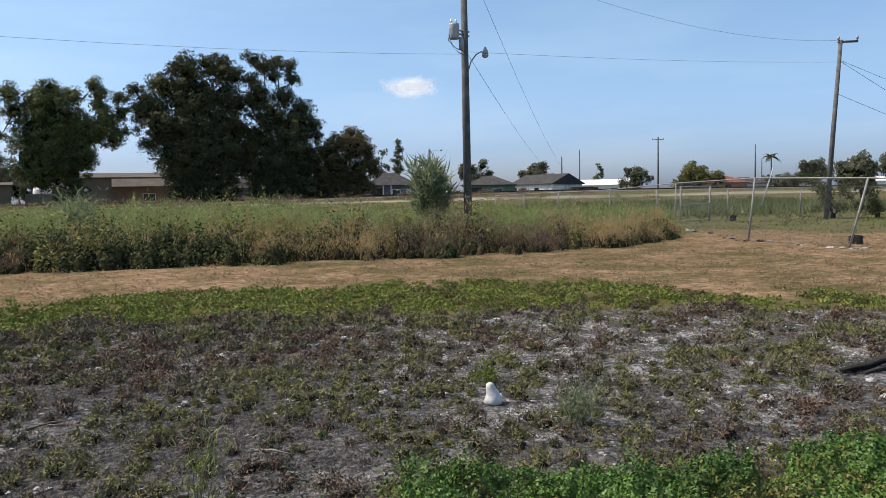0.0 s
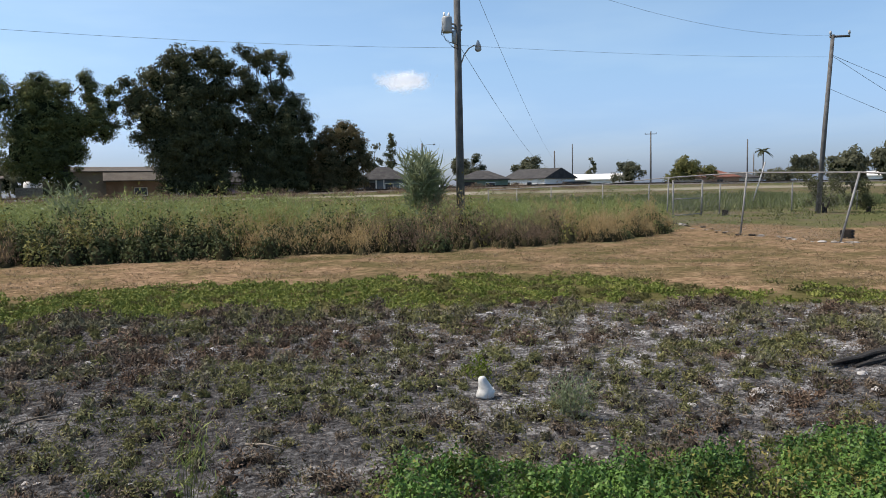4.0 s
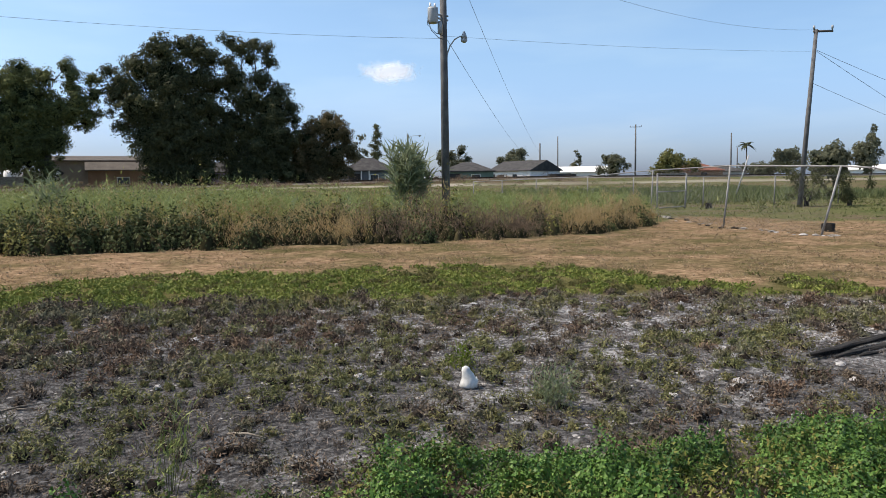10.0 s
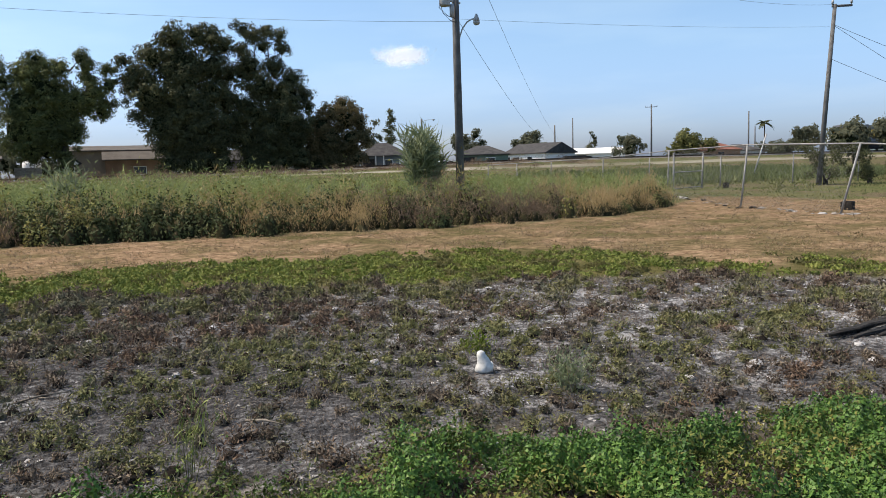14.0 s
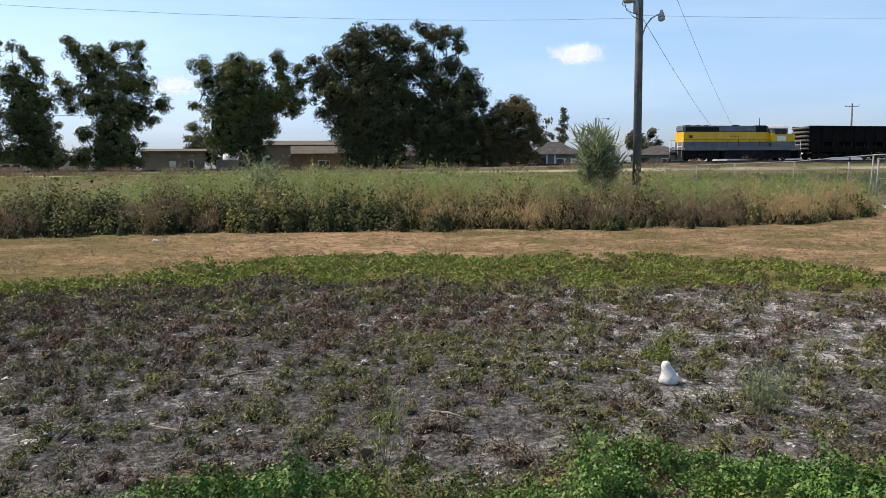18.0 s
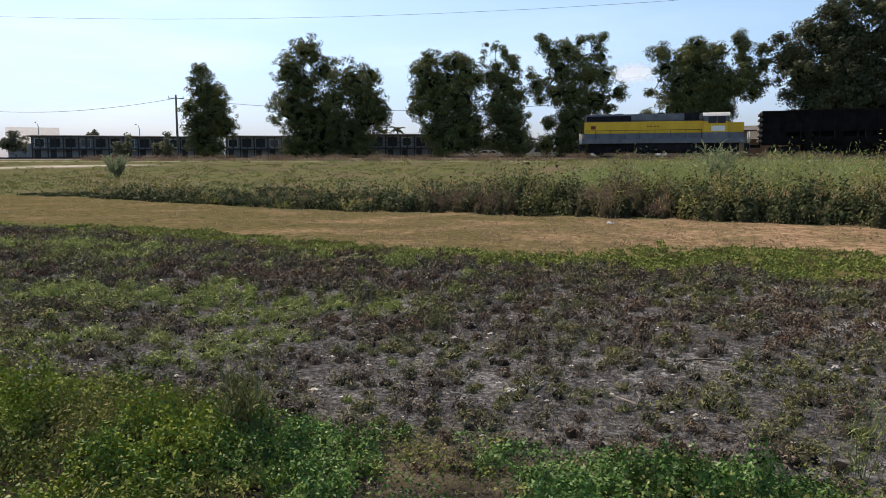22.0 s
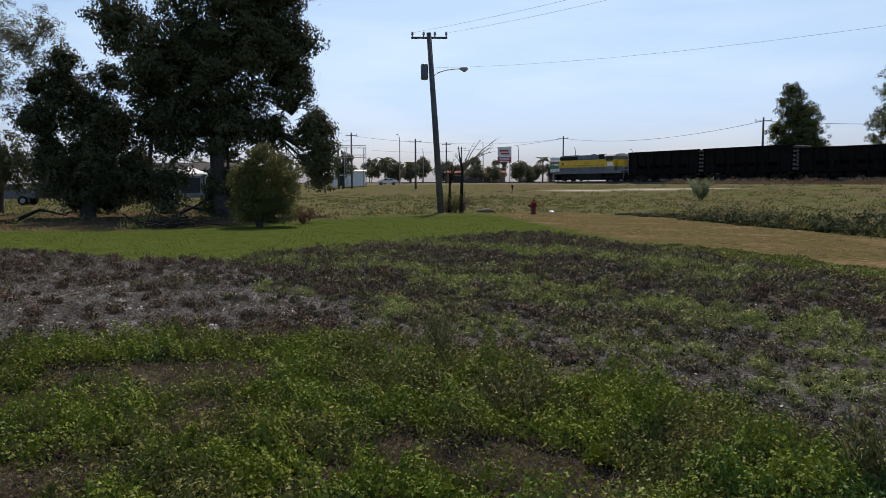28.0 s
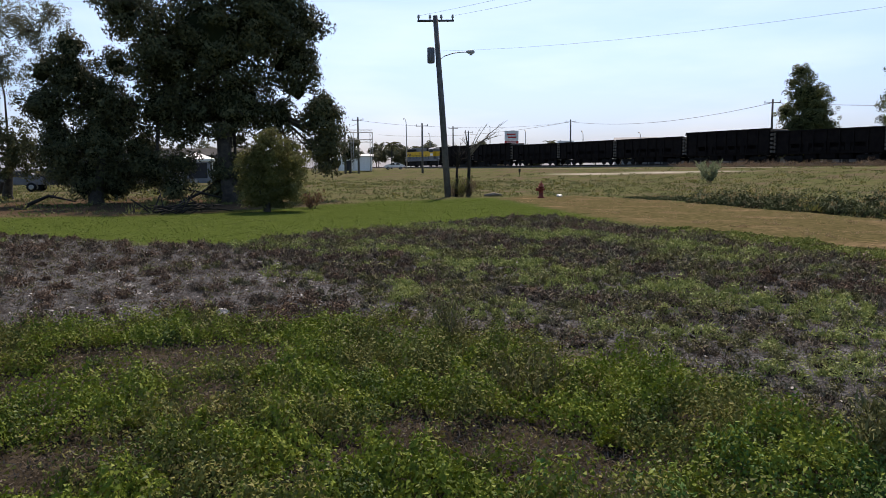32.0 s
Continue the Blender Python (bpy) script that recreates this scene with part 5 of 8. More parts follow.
wire((-72.3, 93.7, 10.3), (-133, 106, 11.3), 1.5, 0.03)
wire((-72.3, 93.7, 10.3), (-20, 108, 9.0), 1.2, 0.03)
wire((-133, 106, 11.3), (-200, 90, 11), 1.5, 0.03)
wire((-120.0, 50.2, 9.6), (-112.6, 58.6, 8.4), 0.15, 0.02)
wire((-112.6, 58.6, 8.4), (-133, 106, 11.3), 0.7, 0.02)
wire((-120.0, 50.2, 9.0), (-117.4, 42.0, 7.0), 0.2, 0.02)


# ---- train ----
def wheelset(parent, x, r=0.5):
    for s in (-1, 1):
        bm = bmesh.new()
        tube(bm, [(x, s * 0.68, r), (x, s * 0.70, r), (x, s * 0.80, r), (x, s * 0.84, r)], [r * 0.6, r, r, r * 0.75], 20)
        part("wheel", bm, M["loco_dark"], parent)


def truck(parent, x, base, axles=2):
    tr = piece("truck_frame", M["loco_dark"], parent, (x - base, x + base, -1.02, -0.86, 0.45, 0.75), (x - base, x + base, 0.86, 1.02, 0.45, 0.75), (x - 0.3, x + 0.3, -0.95, 0.95, 0.5, 0.85), bevel=0.03)
    for i in range(axles):
        wheelset(tr, x + base * 0.62 * (2 * i / (axles - 1) - 1))


loco = thing("locomotive", pose(0, TRACK_Y, RAIL_Z), "yellow, grey and black diesel road switcher running long hood first", "locomotive")
# the long hood leads towards -x
piece("underframe", M["loco_grey"], loco, (0.6, 16.8, -1.5, 1.5, 1.35, 1.6), (0.6, 16.8, -1.53, -1.45, 1.25, 1.72), (0.6, 16.8, 1.45, 1.53, 1.25, 1.72), bevel=0.02, label="grey side sill")
piece("lower_hood", M["loco_grey"], loco, (0.75, 12.75, -0.94, 0.94, 1.6, 2.3), bevel=0.02, label="grey lower hood side")
piece("long_hood", M["yellow"], loco, (0.75, 12.75, -0.95, 0.95, 2.3, 3.5), bevel=0.02, label="yellow hood side")
piece("hood_top", M["loco_grey"], loco, (0.75, 12.75, -0.93, 0.93, 3.5, 4.28), bevel=0.14, label="grey upper hood")
piece("radiator_grille", M["loco_dark"], loco, (1.0, 5.6, -0.97, 0.97, 3.58, 4.1), label="black radiator intake")
piece("blower_housing", M["loco_dark"], loco, (10.8, 12.4, -1.0, 1.0, 3.55, 4.32), bevel=0.08, label="dark equipment housing")
for i in range(3):
    bm = bmesh.new()
    tube(bm, [(1.7 + i * 1.25, 0, 4.2), (1.7 + i * 1.25, 0, 4.38)], 0.52, 18)
    part("roof_fan", bm, M["loco_grey"], loco)
piece("exhaust_stack", M["loco_dark"], loco, (8.2, 8.9, -0.2, 0.2, 4.2, 4.42), bevel=0.02)
cabp = piece("cab", M["yellow"], loco, (12.75, 15.1, -1.48, 1.48, 2.3, 3.4), bevel=0.03)
piece("cab_base", M["loco_grey"], cabp, (12.75, 15.1, -1.47, 1.47, 1.6, 2.3), bevel=0.02)
piece("cab_top", M["loco_grey"], cabp, (12.75, 15.1, -1.46, 1.46, 3.4, 3.98), bevel=0.04)
bm = bmesh.new()
prism(bm, [(-1.52, 3.94), (-1.3, 4.18), (-0.5, 4.32), (0.5, 4.32), (1.3, 4.18), (1.52, 3.94)], 12.65, 15.25)
bmesh.ops.rotate(bm, verts=bm.verts, cent=(0, 0, 0), matrix=Matrix.Rotation(radians(-90), 3, "Z"))
part("cab_roof", bm, M["cab_grey"], cabp, "pale grey cab roof")
for s in (-1, 1):
    for x0 in (13.2, 14.05):
        piece("cab_window", M["dark"], cabp, (x0, x0 + 0.78, s * 1.48 - 0.025, s * 1.48 + 0.025, 3.2, 3.88))
    piece("number_panel", M["white"], cabp, (13.5, 14.8, s * 1.485 - 0.01, s * 1.485 + 0.01, 2.42, 2.95), label="pale number panel")
piece("short_hood", M["yellow"], loco, (15.1, 16.6, -0.95, 0.95, 2.3, 3.3), bevel=0.06)
piece("short_hood_base", M["loco_grey"], loco, (15.1, 16.6, -0.94, 0.94, 1.6, 2.3))
piece("emblem", M["red"], loco, (1.45, 1.95, -0.975, -0.965, 2.75, 3.1), label="small dull red emblem")
for i in range(4):
    piece("letter_bar", M["red"], loco, (7.2 + 0.35 * i, 7.36 + 0.35 * i, -0.972, -0.962, 2.92, 3.06), label="plain dull red lettering bar")
piece("fuel_tank", M["loco_dark"], loco, (6.0, 12.0, -1.35, 1.35, 0.22, 1.35), bevel=0.2)
piece("equipment_box", M["loco_dark"], loco, (1.2, 5.8, -0.8, 0.8, 0.3, 1.35))
piece("equipment_box", M["loco_dark"], loco, (12.2, 16.2, -0.8, 0.8, 0.3, 1.35))
for i in range(7):
    for s in (-1, 1):
        piece("hood_door", M["yellow"], loco, (1.05 + i * 1.66, 2.6 + i * 1.66, s * 0.955 - 0.008, s * 0.955 + 0.008, 2.36, 3.42))
for x in (0.3, 17.1):
    piece("pilot", M["loco_dark"], loco, (min(x, x + (0.3 if x < 9 else -0.3)), max(x, x + (0.3 if x < 9 else -0.3)), -1.4, 1.4, 0.2, 1.2))
    for s in (-1, 1):
        bm = bmesh.new()
        for h in (0.55, 1.1):
            tube(bm, [(x, s * 0.4, 1.2 + h), (x, s * 1.35, 1.2 + h)], 0.025, 5)
        tube(bm, [(x, s * 1.35, 0.4), (x, s * 1.35, 2.3)], 0.025, 5)
        tube(bm, [(x, s * 0.4, 0.8), (x, s * 0.4, 2.3)], 0.025, 5)
        part("end_railing", bm, M["white"], loco)
for s in (-1, 1):
    bm = bmesh.new()
    tube(bm, [(0.5, s * 1.42, 2.6), (12.6, s * 1.42, 2.6)], 0.022, 5)
    for i in range(9):
        tube(bm, [(0.5 + i * 1.51, s * 1.42, 1.6), (0.5 + i * 1.51, s * 1.42, 2.6)], 0.022, 5)
    part("handrail", bm, M["loco_dark"], loco)
truck(loco, 3.4, 1.9)
truck(loco, 13.9, 1.9)
for x in (-0.1, 17.3):
    piece("coupler", M["loco_dark"], loco, (x - 0.35, x + 0.35, -0.15, 0.15, 0.75, 1.05))


def hopper_car(H):
    """A steel open-top gate-sided car, ribbed at its ends, with arched cut-outs low in its sides."""
    ob = thing("rail_car", pose(0, TRACK_Y, RAIL_Z), "sooty brown-black open-top rail car with ribbed ends", "rail car", "cars of the passing train")
    L = 13.7
    f = L / 15
    piece("side_sill", M["car_dark"], ob, (0.2, L - 0.2, -1.45, 1.45, 1.0, 1.35), bevel=0.03)
    for x0, x1 in ((4.2, 6.0), (6.3, 8.7), (9.0, 10.8)):
        piece("floor_hopper", M["car_dark"], ob, (x0 * f, x1 * f, -1.25, 1.25, 0.35, 1.1), bevel=0.1)
    piece("centre_bulkhead", M["car_dark"], ob, (1.0, L - 1.0, -0.2, 0.2, 1.3, 2.6))
    for s in (-1, 1):
        y0, y1 = sorted((s * 1.42, s * 1.5))
        side = piece("side_wall", M["car_dark"], ob, (0.1, L - 0.1, y0, y1, 2.25, H), (0.1, 2.2, y0, y1, 1.2, 2.25), (L - 2.2, L - 0.1, y0, y1, 1.2, 2.25), *[(x0 * f, x1 * f, y0, y1, 1.3, 2.25) for x0, x1 in ((4.3, 5.0), (7.1, 7.9), (10.0, 10.7))])
        z0, z1 = sorted((s * 1.5, s * 1.62))
        for i in range(9):
            x = 0.2 + i * (L - 0.5) / 8
            piece("side_post", M["car_dark"], side, (x, x + 0.12, z0, z1, 1.2, H))
        piece("top_rail", M["car_dark"], side, (0, L, min(s * 1.4, s * 1.62), max(s * 1.4, s * 1.62), H - 0.08, H + 0.08))
        for x0, x1 in ((2.4, 4.2), (5.2, 7.0), (8.0, 9.9), (10.8, 12.6)):
            piece("low_gate", M["car_dark"], side, (x0 * f, x1 * f, y0, y1, 1.35, 1.75))
    for x, sgn in ((0.05, -1), (L - 0.05, 1)):
        end = piece("end_wall", M["car_dark"], ob, (x - 0.05, x + 0.05, -1.45, 1.45, 1.1, H))
        for k in range(6):
            bm = bmesh.new()
            tube(bm, [(x + sgn * 0.1, -1.5, 1.4 + k * (H - 1.6) / 5), (x + sgn * 0.1, 1.5, 1.4 + k * (H - 1.6) / 5)], 0.16, 8)
            part("end_rib", bm, M["car_rib"], end, "dusty horizontal end rib")
    for x in (-0.12, L + 0.12):
        bm = bmesh.new()
        for s in (-1.3, -0.9):
            tube(bm, [(x, s, 0.8), (x, s, H)], 0.02, 5)
        for k in range(7):
            tube(bm, [(x, -1.3, 1.0 + k * 0.4), (x, -0.9, 1.0 + k * 0.4)], 0.02, 5)
        part("ladder", bm, M["car_dark"], ob)
    truck(ob, 2.2, 1.3)
    truck(ob, L - 2.2, 1.3)
    for x in (-0.3, L + 0.3):
        piece("coupler", M["loco_dark"], ob, (x - 0.35, x + 0.35, -0.15, 0.15, 0.75, 1.05))
    return ob


CAR_PITCH, CARS, FIRST = 14.3, 13, 18.2
tall_car, low_car = hopper_car(4.22), hopper_car(3.76)
cars = [tall_car, copy_thing(tall_car, pose(FIRST + CAR_PITCH, TRACK_Y, RAIL_Z)), low_car] + [copy_thing(low_car if i % 5 else tall_car, pose(FIRST + CAR_PITCH * i, TRACK_Y, RAIL_Z)) for i in range(3, CARS)]



# ---- weeds ----
def rows_in(n, x0, x1, y0, y1, keep):
    x, y = rng.uniform(x0, x1, n), rng.uniform(y0, y1, n)
    k = keep(x, y)
    return x[k], y[k]


def edge_in(x, y):
    """Metres behind the front edge of the weeds (negative: on the mown side)."""
    az = np.degrees(np.arctan2(x, y))
    return np.hypot(x, y) - reach(AZ_DRY, az) + 0.35 * wave(x, y, 2.2, 31) + 0.15 * wave(x, y, 0.8, 30)


def right_end(x, y):
    return np.degrees(np.arctan2(x, y)) < 43 + 1.5 * wave(x, y, 3, 33)


def stand(name, x, y, tall, each, mt, label, ln, wd, sp, up=0.35, seed=0, low=0.02, category="weeds", kind_of=slivers):
    """Plants at x, y: leaves set up their stems, thinner towards the tip."""
    i = np.repeat(np.arange(len(x)), each)
    m = len(i)
    h = rng.uniform(low, 1.0, m) ** 0.75
    off = rng.normal(size=(m, 2)) * (sp * (1.25 - 0.7 * h))[:, None]
    P = np.stack([x[i] + off[:, 0], y[i] + off[:, 1], height(x, y)[i] + h * tall[i]], 1)
    v, f = kind_of(P, scatter_dirs(m, up, 0.85), rng.uniform(*ln, m), rng.uniform(*wd, m))
    return tagged(sheet(name, v, f, M[mt]), label, category, kind="stuff")


def domes(name, x, y, s, mt, label, seed, rad=0.13, tall=0.122, each=128, ln=(0.02, 0.042), flat=0.6, category="ground cover", most=1.7, slim=0.22, sprig=1.35):
    """Low rounded herbs: leaves laid over a dome and facing outwards, with a few sprigs sticking out."""
    global rng
    rng = np.random.default_rng(seed)
    i = np.repeat(np.arange(len(x)), each)
    m = len(i)
    o = unit(rng.normal(size=(m, 3)) + np.array([0, 0, 0.35]))
    o[:, 2] = np.abs(o[:, 2])
    k = (s[i] * rng.uniform(0.6, 1.05, m) * np.where(rng.uniform(size=m) < 0.1, sprig, 1))[:, None]
    q = o * k * np.stack([rad + 0 * s, rad + 0 * s, tall + 0 * s], 1)[i] * (1 + 0.3 * np.sin(o[:, :1] * 7 + i[:, None]))
    X, Y = x[i] + q[:, 0], y[i] + q[:, 1]
    N = unit(o + rng.normal(size=(m, 3)) * (1 - flat))
    ax = unit(np.cross(N, rng.normal(size=(m, 3))) + np.array([0, 0, 0.35]))
    side = unit(np.cross(ax, N))
    L = (rng.uniform(*ln, m) * np.clip(np.hypot(X, Y) / 7, 0.8, most))[:, None]
    P = np.stack([X, Y, height(X, Y) + q[:, 2]], 1)
    v = np.stack([P - side * L * slim, P + side * L * slim, P + ax * L], 1).reshape(-1, 3)
    return tagged(sheet(name, v, np.arange(3 * m).reshape(-1, 3), M[mt]), label, category, kind="stuff")


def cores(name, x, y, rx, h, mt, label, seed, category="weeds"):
    """A small uneven dome inside each plant, coloured dark for the shade among stems."""
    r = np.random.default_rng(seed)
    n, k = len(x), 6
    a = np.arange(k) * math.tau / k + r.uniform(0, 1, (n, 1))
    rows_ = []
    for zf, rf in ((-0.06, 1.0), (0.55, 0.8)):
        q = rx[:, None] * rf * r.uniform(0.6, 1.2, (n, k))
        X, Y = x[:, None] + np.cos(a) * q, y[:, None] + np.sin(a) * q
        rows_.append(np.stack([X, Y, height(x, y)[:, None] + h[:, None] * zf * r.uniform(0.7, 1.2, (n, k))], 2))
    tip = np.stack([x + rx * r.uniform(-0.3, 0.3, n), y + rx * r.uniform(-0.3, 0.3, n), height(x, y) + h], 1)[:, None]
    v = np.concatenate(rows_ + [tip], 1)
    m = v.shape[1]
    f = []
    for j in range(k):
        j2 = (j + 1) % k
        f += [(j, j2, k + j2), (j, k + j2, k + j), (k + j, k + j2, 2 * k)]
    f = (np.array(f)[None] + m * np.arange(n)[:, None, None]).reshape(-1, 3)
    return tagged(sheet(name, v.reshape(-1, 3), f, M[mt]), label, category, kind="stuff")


def tufts(name, x, y, s, mt, label, seed, each=84, rad=0.1, ln=(0.02, 0.046), wd=0.009, up=0.62, category="ground cover"):
    """Bushy low herbs: narrow leaves that spring from a short stock, out and up, a few of them long."""
    global rng
    rng = np.random.default_rng(seed)
    i = np.repeat(np.arange(len(x)), each)
    m = len(i)
    d = unit(rng.normal(size=(m, 3)))
    d[:, 2] = np.abs(d[:, 2]) * up + 0.12
    d = unit(d)
    q = d * (rng.uniform(0.0, 1.0, m) ** 0.7 * s[i] * rad)[:, None] * np.array([1, 1, 0.9])
    q *= (1 + 0.35 * np.sin(np.arctan2(d[:, 1], d[:, 0]) * 3 + i * 1.7))[:, None]
    ax = unit(d + rng.normal(size=(m, 3)) * 0.38 + np.array([0, 0, 0.3]))
    X, Y = x[i] + q[:, 0], y[i] + q[:, 1]
    far = np.clip(np.hypot(X, Y) / 7, 0.8, 1.9)
    L = rng.uniform(*ln, m) * np.sqrt(s[i]) * np.where(rng.uniform(size=m) < 0.07, 1.5, 1)
    v, f = slivers(np.stack([X, Y, height(X, Y) + q[:, 2]], 1), ax, L, wd * far * rng.uniform(0.7, 1.5, m))
    return tagged(sheet(name, v, f, M[mt]), label, category, kind="stuff")


rng = np.random.default_rng(41)
x, y = rows_in(34000, -34, 22, 16, 36, lambda x, y: (edge_in(x, y) > 0) & (edge_in(x, y) < 3.4 + 0.9 * wave(x, y, 5, 32)) & right_end(x, y) & (x > -27))
x, y = x[:9000], y[:9000]
ei = edge_in(x, y)
tall = (0.66 + 0.28 * smooth(-16, -5, x) - 0.25 * smooth(-18, -26, x) - 0.2 * smooth(9, 15, x) + 0.2 * wave(x, y, 2.4, 34) + 0.18 * wave(x, y, 0.9, 35)) * rng.uniform(0.6, 1.2, len(x))
tall = np.clip(tall * (0.6 + 0.4 * smooth(0, 1.3, ei)), 0.12, 1.6)
brown = 0.5 * wave(x, y, 4.2, 36) + 0.95 * smooth(3.2, 5.4, x) + 0.4 * smooth(7, 10, x) - 0.5 + 0.45 * wave(x, y, 1.1, 40)
olive = wave(x, y, 3.3, 43) + 0.3 * rng.normal(size=len(x)) + 0.7 * smooth(0.9, 2.2, ei) - 0.5
tall = tall * (1 - 0.8 * smooth(-22, -26, x)) * (1 - 0.34 * smooth(-4, -9, x))
olive = olive - 0.7 * smooth(-2, -8, x) - 0.15
brown = brown - 0.3 * smooth(-7, -12, x) + 1.35 * (smooth(-7.5, -6.5, x) * smooth(-4.2, -5.2, x) + smooth(-3.4, -2.6, x) * smooth(-0.4, -1.2, x)) * smooth(2.2, 0.9, ei)
full = rng.uniform(size=len(x)) < np.clip(0.75 + 0.8 * wave(x, y, 1.3, 45), 0.2, 1)
x, y, tall, brown, olive = x[full], y[full], tall[full], brown[full], olive[full]
b = brown + 0.35 * rng.normal(size=len(x)) > 0.3
rust = b & ((smooth(6.8, 8.6, x) * smooth(14.5, 12.5, x) + (x < 0.5)) + 0.4 * wave(x, y, 1.6, 42) > 0.45)
g = ~b & (olive > 0.1)
d = ~b & ~g
domes("green_weeds", x[d], y[d], np.ones(d.sum()), "weed_dark", "rank dark green roadside weeds along the mown edge", 141, 0.27, tall[d], 120, (0.028, 0.056), 0.68, "weeds", slim=0.36, sprig=1.1)
domes("olive_weeds", x[g], y[g], np.ones(g.sum()), "weed_leaf", "olive green weeds along the mown edge", 142, 0.25, tall[g] * 1.1, 120, (0.028, 0.054), 0.62, "weeds", slim=0.36, sprig=1.1)
stand("dry_weeds", x[b & ~rust], y[b & ~rust], tall[b & ~rust] * 1.02, 84, "straw", "straw-coloured dried weeds with wiry stems", (0.06, 0.18), (0.008, 0.016), 0.16, up=0.7)
stand("rusty_weeds", x[rust], y[rust], tall[rust], 90, "rusty_weed", "dark brown seeding weeds with wiry stems", (0.04, 0.11), (0.011, 0.02), 0.17, up=0.5)
# solid cores whose dark colour stands for the shade deep in the weeds
cores("weed_shade_cores", x, y, np.where(b, 0.15, 0.2), tall * np.where(b, 0.5, 0.66), "weed_shade", "solid domes coloured dark for shade inside the roadside weeds", 145)
s = rng.uniform(size=len(x)) < 0.15
stand("seed_heads", x[s], y[s], tall[s] * 1.1, 12, "straw", "pale seed heads standing above the weeds", (0.1, 0.22), (0.01, 0.02), 0.08, up=1.2, low=0.7)
x, y = rows_in(20000, -22, 28, 19, 50, lambda x, y: (edge_in(x, y) > 1.9) & right_end(x, y) & (x > -6 + 2.5 * wave(x, y, 8, 37) - 0.1 * (y - 20)))
tall = (1.36 + 0.22 * wave(x, y, 5, 38) + 0.36 * wave(x, y, 1.9, 39)) * rng.uniform(0.7, 1.1, len(x)) * (0.3 + 0.7 * smooth(-8, -1, x)) * (1 - 0.34 * smooth(6, 13, x)) * (1 - 0.25 * smooth(36, 48, y))
tall = np.maximum(tall, 0.25)
yel = wave(x, y, 4, 44) + 0.3 * rng.normal(size=len(x)) - 0.2 * smooth(0, -4, x)
for name, k, mt, label in (("tall_grass", yel < 0.5, "weed_grass", "tall lush green grass behind the weeds"), ("yellow_grass", (yel >= 0.5) & (yel < 1.05), "yellow_grass", "tall yellow-green grass behind the weeds"), ("bleached_grass", yel >= 1.05, "straw", "tall bleached grass among green grass")):
    stand(name, x[k], y[k], tall[k] * 0.95, 20, mt, label, (0.09, 0.22), (0.014, 0.03), 0.22, up=0.3, category="grass")
s = (rng.uniform(size=len(x)) < 0.2) & (wave(x, y, 2.6, 48) > 0.45) & (x < 13) & (x > -5)
stand("cane_grass", x[s], y[s], tall[s] * 0.78, 22, "reed", "pale blue-green broad-bladed grass over the weeds", (0.14, 0.3), (0.022, 0.04), 0.24, up=0.35, category="grass", kind_of=blades)
s = rng.uniform(size=len(x)) < 0.045
mound = np.where(yel[s] > 0.35, 1, 0)
xs, ys, hs = x[s], y[s], tall[s] * rng.uniform(0.9, 1.2, s.sum())
domes("grass_mounds", xs[mound == 0], ys[mound == 0], np.ones((mound == 0).sum()), "weed_grass", "rounded mounds of lush green grass", 143, 0.42, hs[mound == 0], 110, (0.04, 0.09), 0.5, "grass", 2.0, 0.14, 1.05)
domes("yellow_mounds", xs[mound == 1], ys[mound == 1], np.ones((mound == 1).sum()), "yellow_grass", "rounded mounds of yellow-green grass", 144, 0.42, hs[mound == 1], 110, (0.04, 0.09), 0.5, "grass", 2.0, 0.14, 1.05)
x, y = rows_in(9000, 24, 70, 34, 58, lambda x, y: (np.degrees(np.arctan2(x, y)) > 33) & (np.degrees(np.arctan2(x, y)) < 64) & (np.hypot(x, y) > 41 + 3 * wave(x, y, 7, 46)))
tall = np.clip(0.75 + 0.2 * wave(x, y, 4, 47), 0.3, 1.2)
xs, ys, hs = np.repeat(x, 4), np.repeat(y, 4), np.repeat(tall, 4)
m = len(xs)
P = np.stack([xs + rng.normal(size=m) * 0.2, ys + rng.normal(size=m) * 0.2, height(xs, ys) + hs * rng.uniform(0, 0.4, m)], 1)
v, f = slivers(P, scatter_dirs(m, 1.0, 0.5), hs * rng.uniform(0.4, 0.7, m), rng.uniform(0.05, 0.1, m))
tagged(sheet("meadow_grass", v, f, M["meadow_blade"]), "lush green meadow grass beyond the fence", "grass", kind="stuff")

x, y = rows_in(5200, -75, 60, 75.5, 80.5, lambda x, y: wave(x, y, 6, 71) + 0.5 * wave(x, y, 1.7, 72) > -0.25 + 0.5 * smooth(5, 25, x))
stand("track_brush", x, y, np.clip(0.5 + 0.3 * wave(x, y, 3, 73), 0.15, 1.0), 12, "rusty_weed", "dry brown brush along the railway bank", (0.12, 0.3), (0.03, 0.06), 0.25, up=0.5, category="grass")

# ---- low growth on the soil and the lawns ----
rng = np.random.default_rng(52)


def ring(n, r0, r1, a0, a1, power=2.0):
    a, r = np.radians(rng.uniform(a0, a1, n)), rng.uniform(r0 ** power, r1 ** power, n) ** (1 / power)
    return r * np.sin(a), r * np.cos(a)


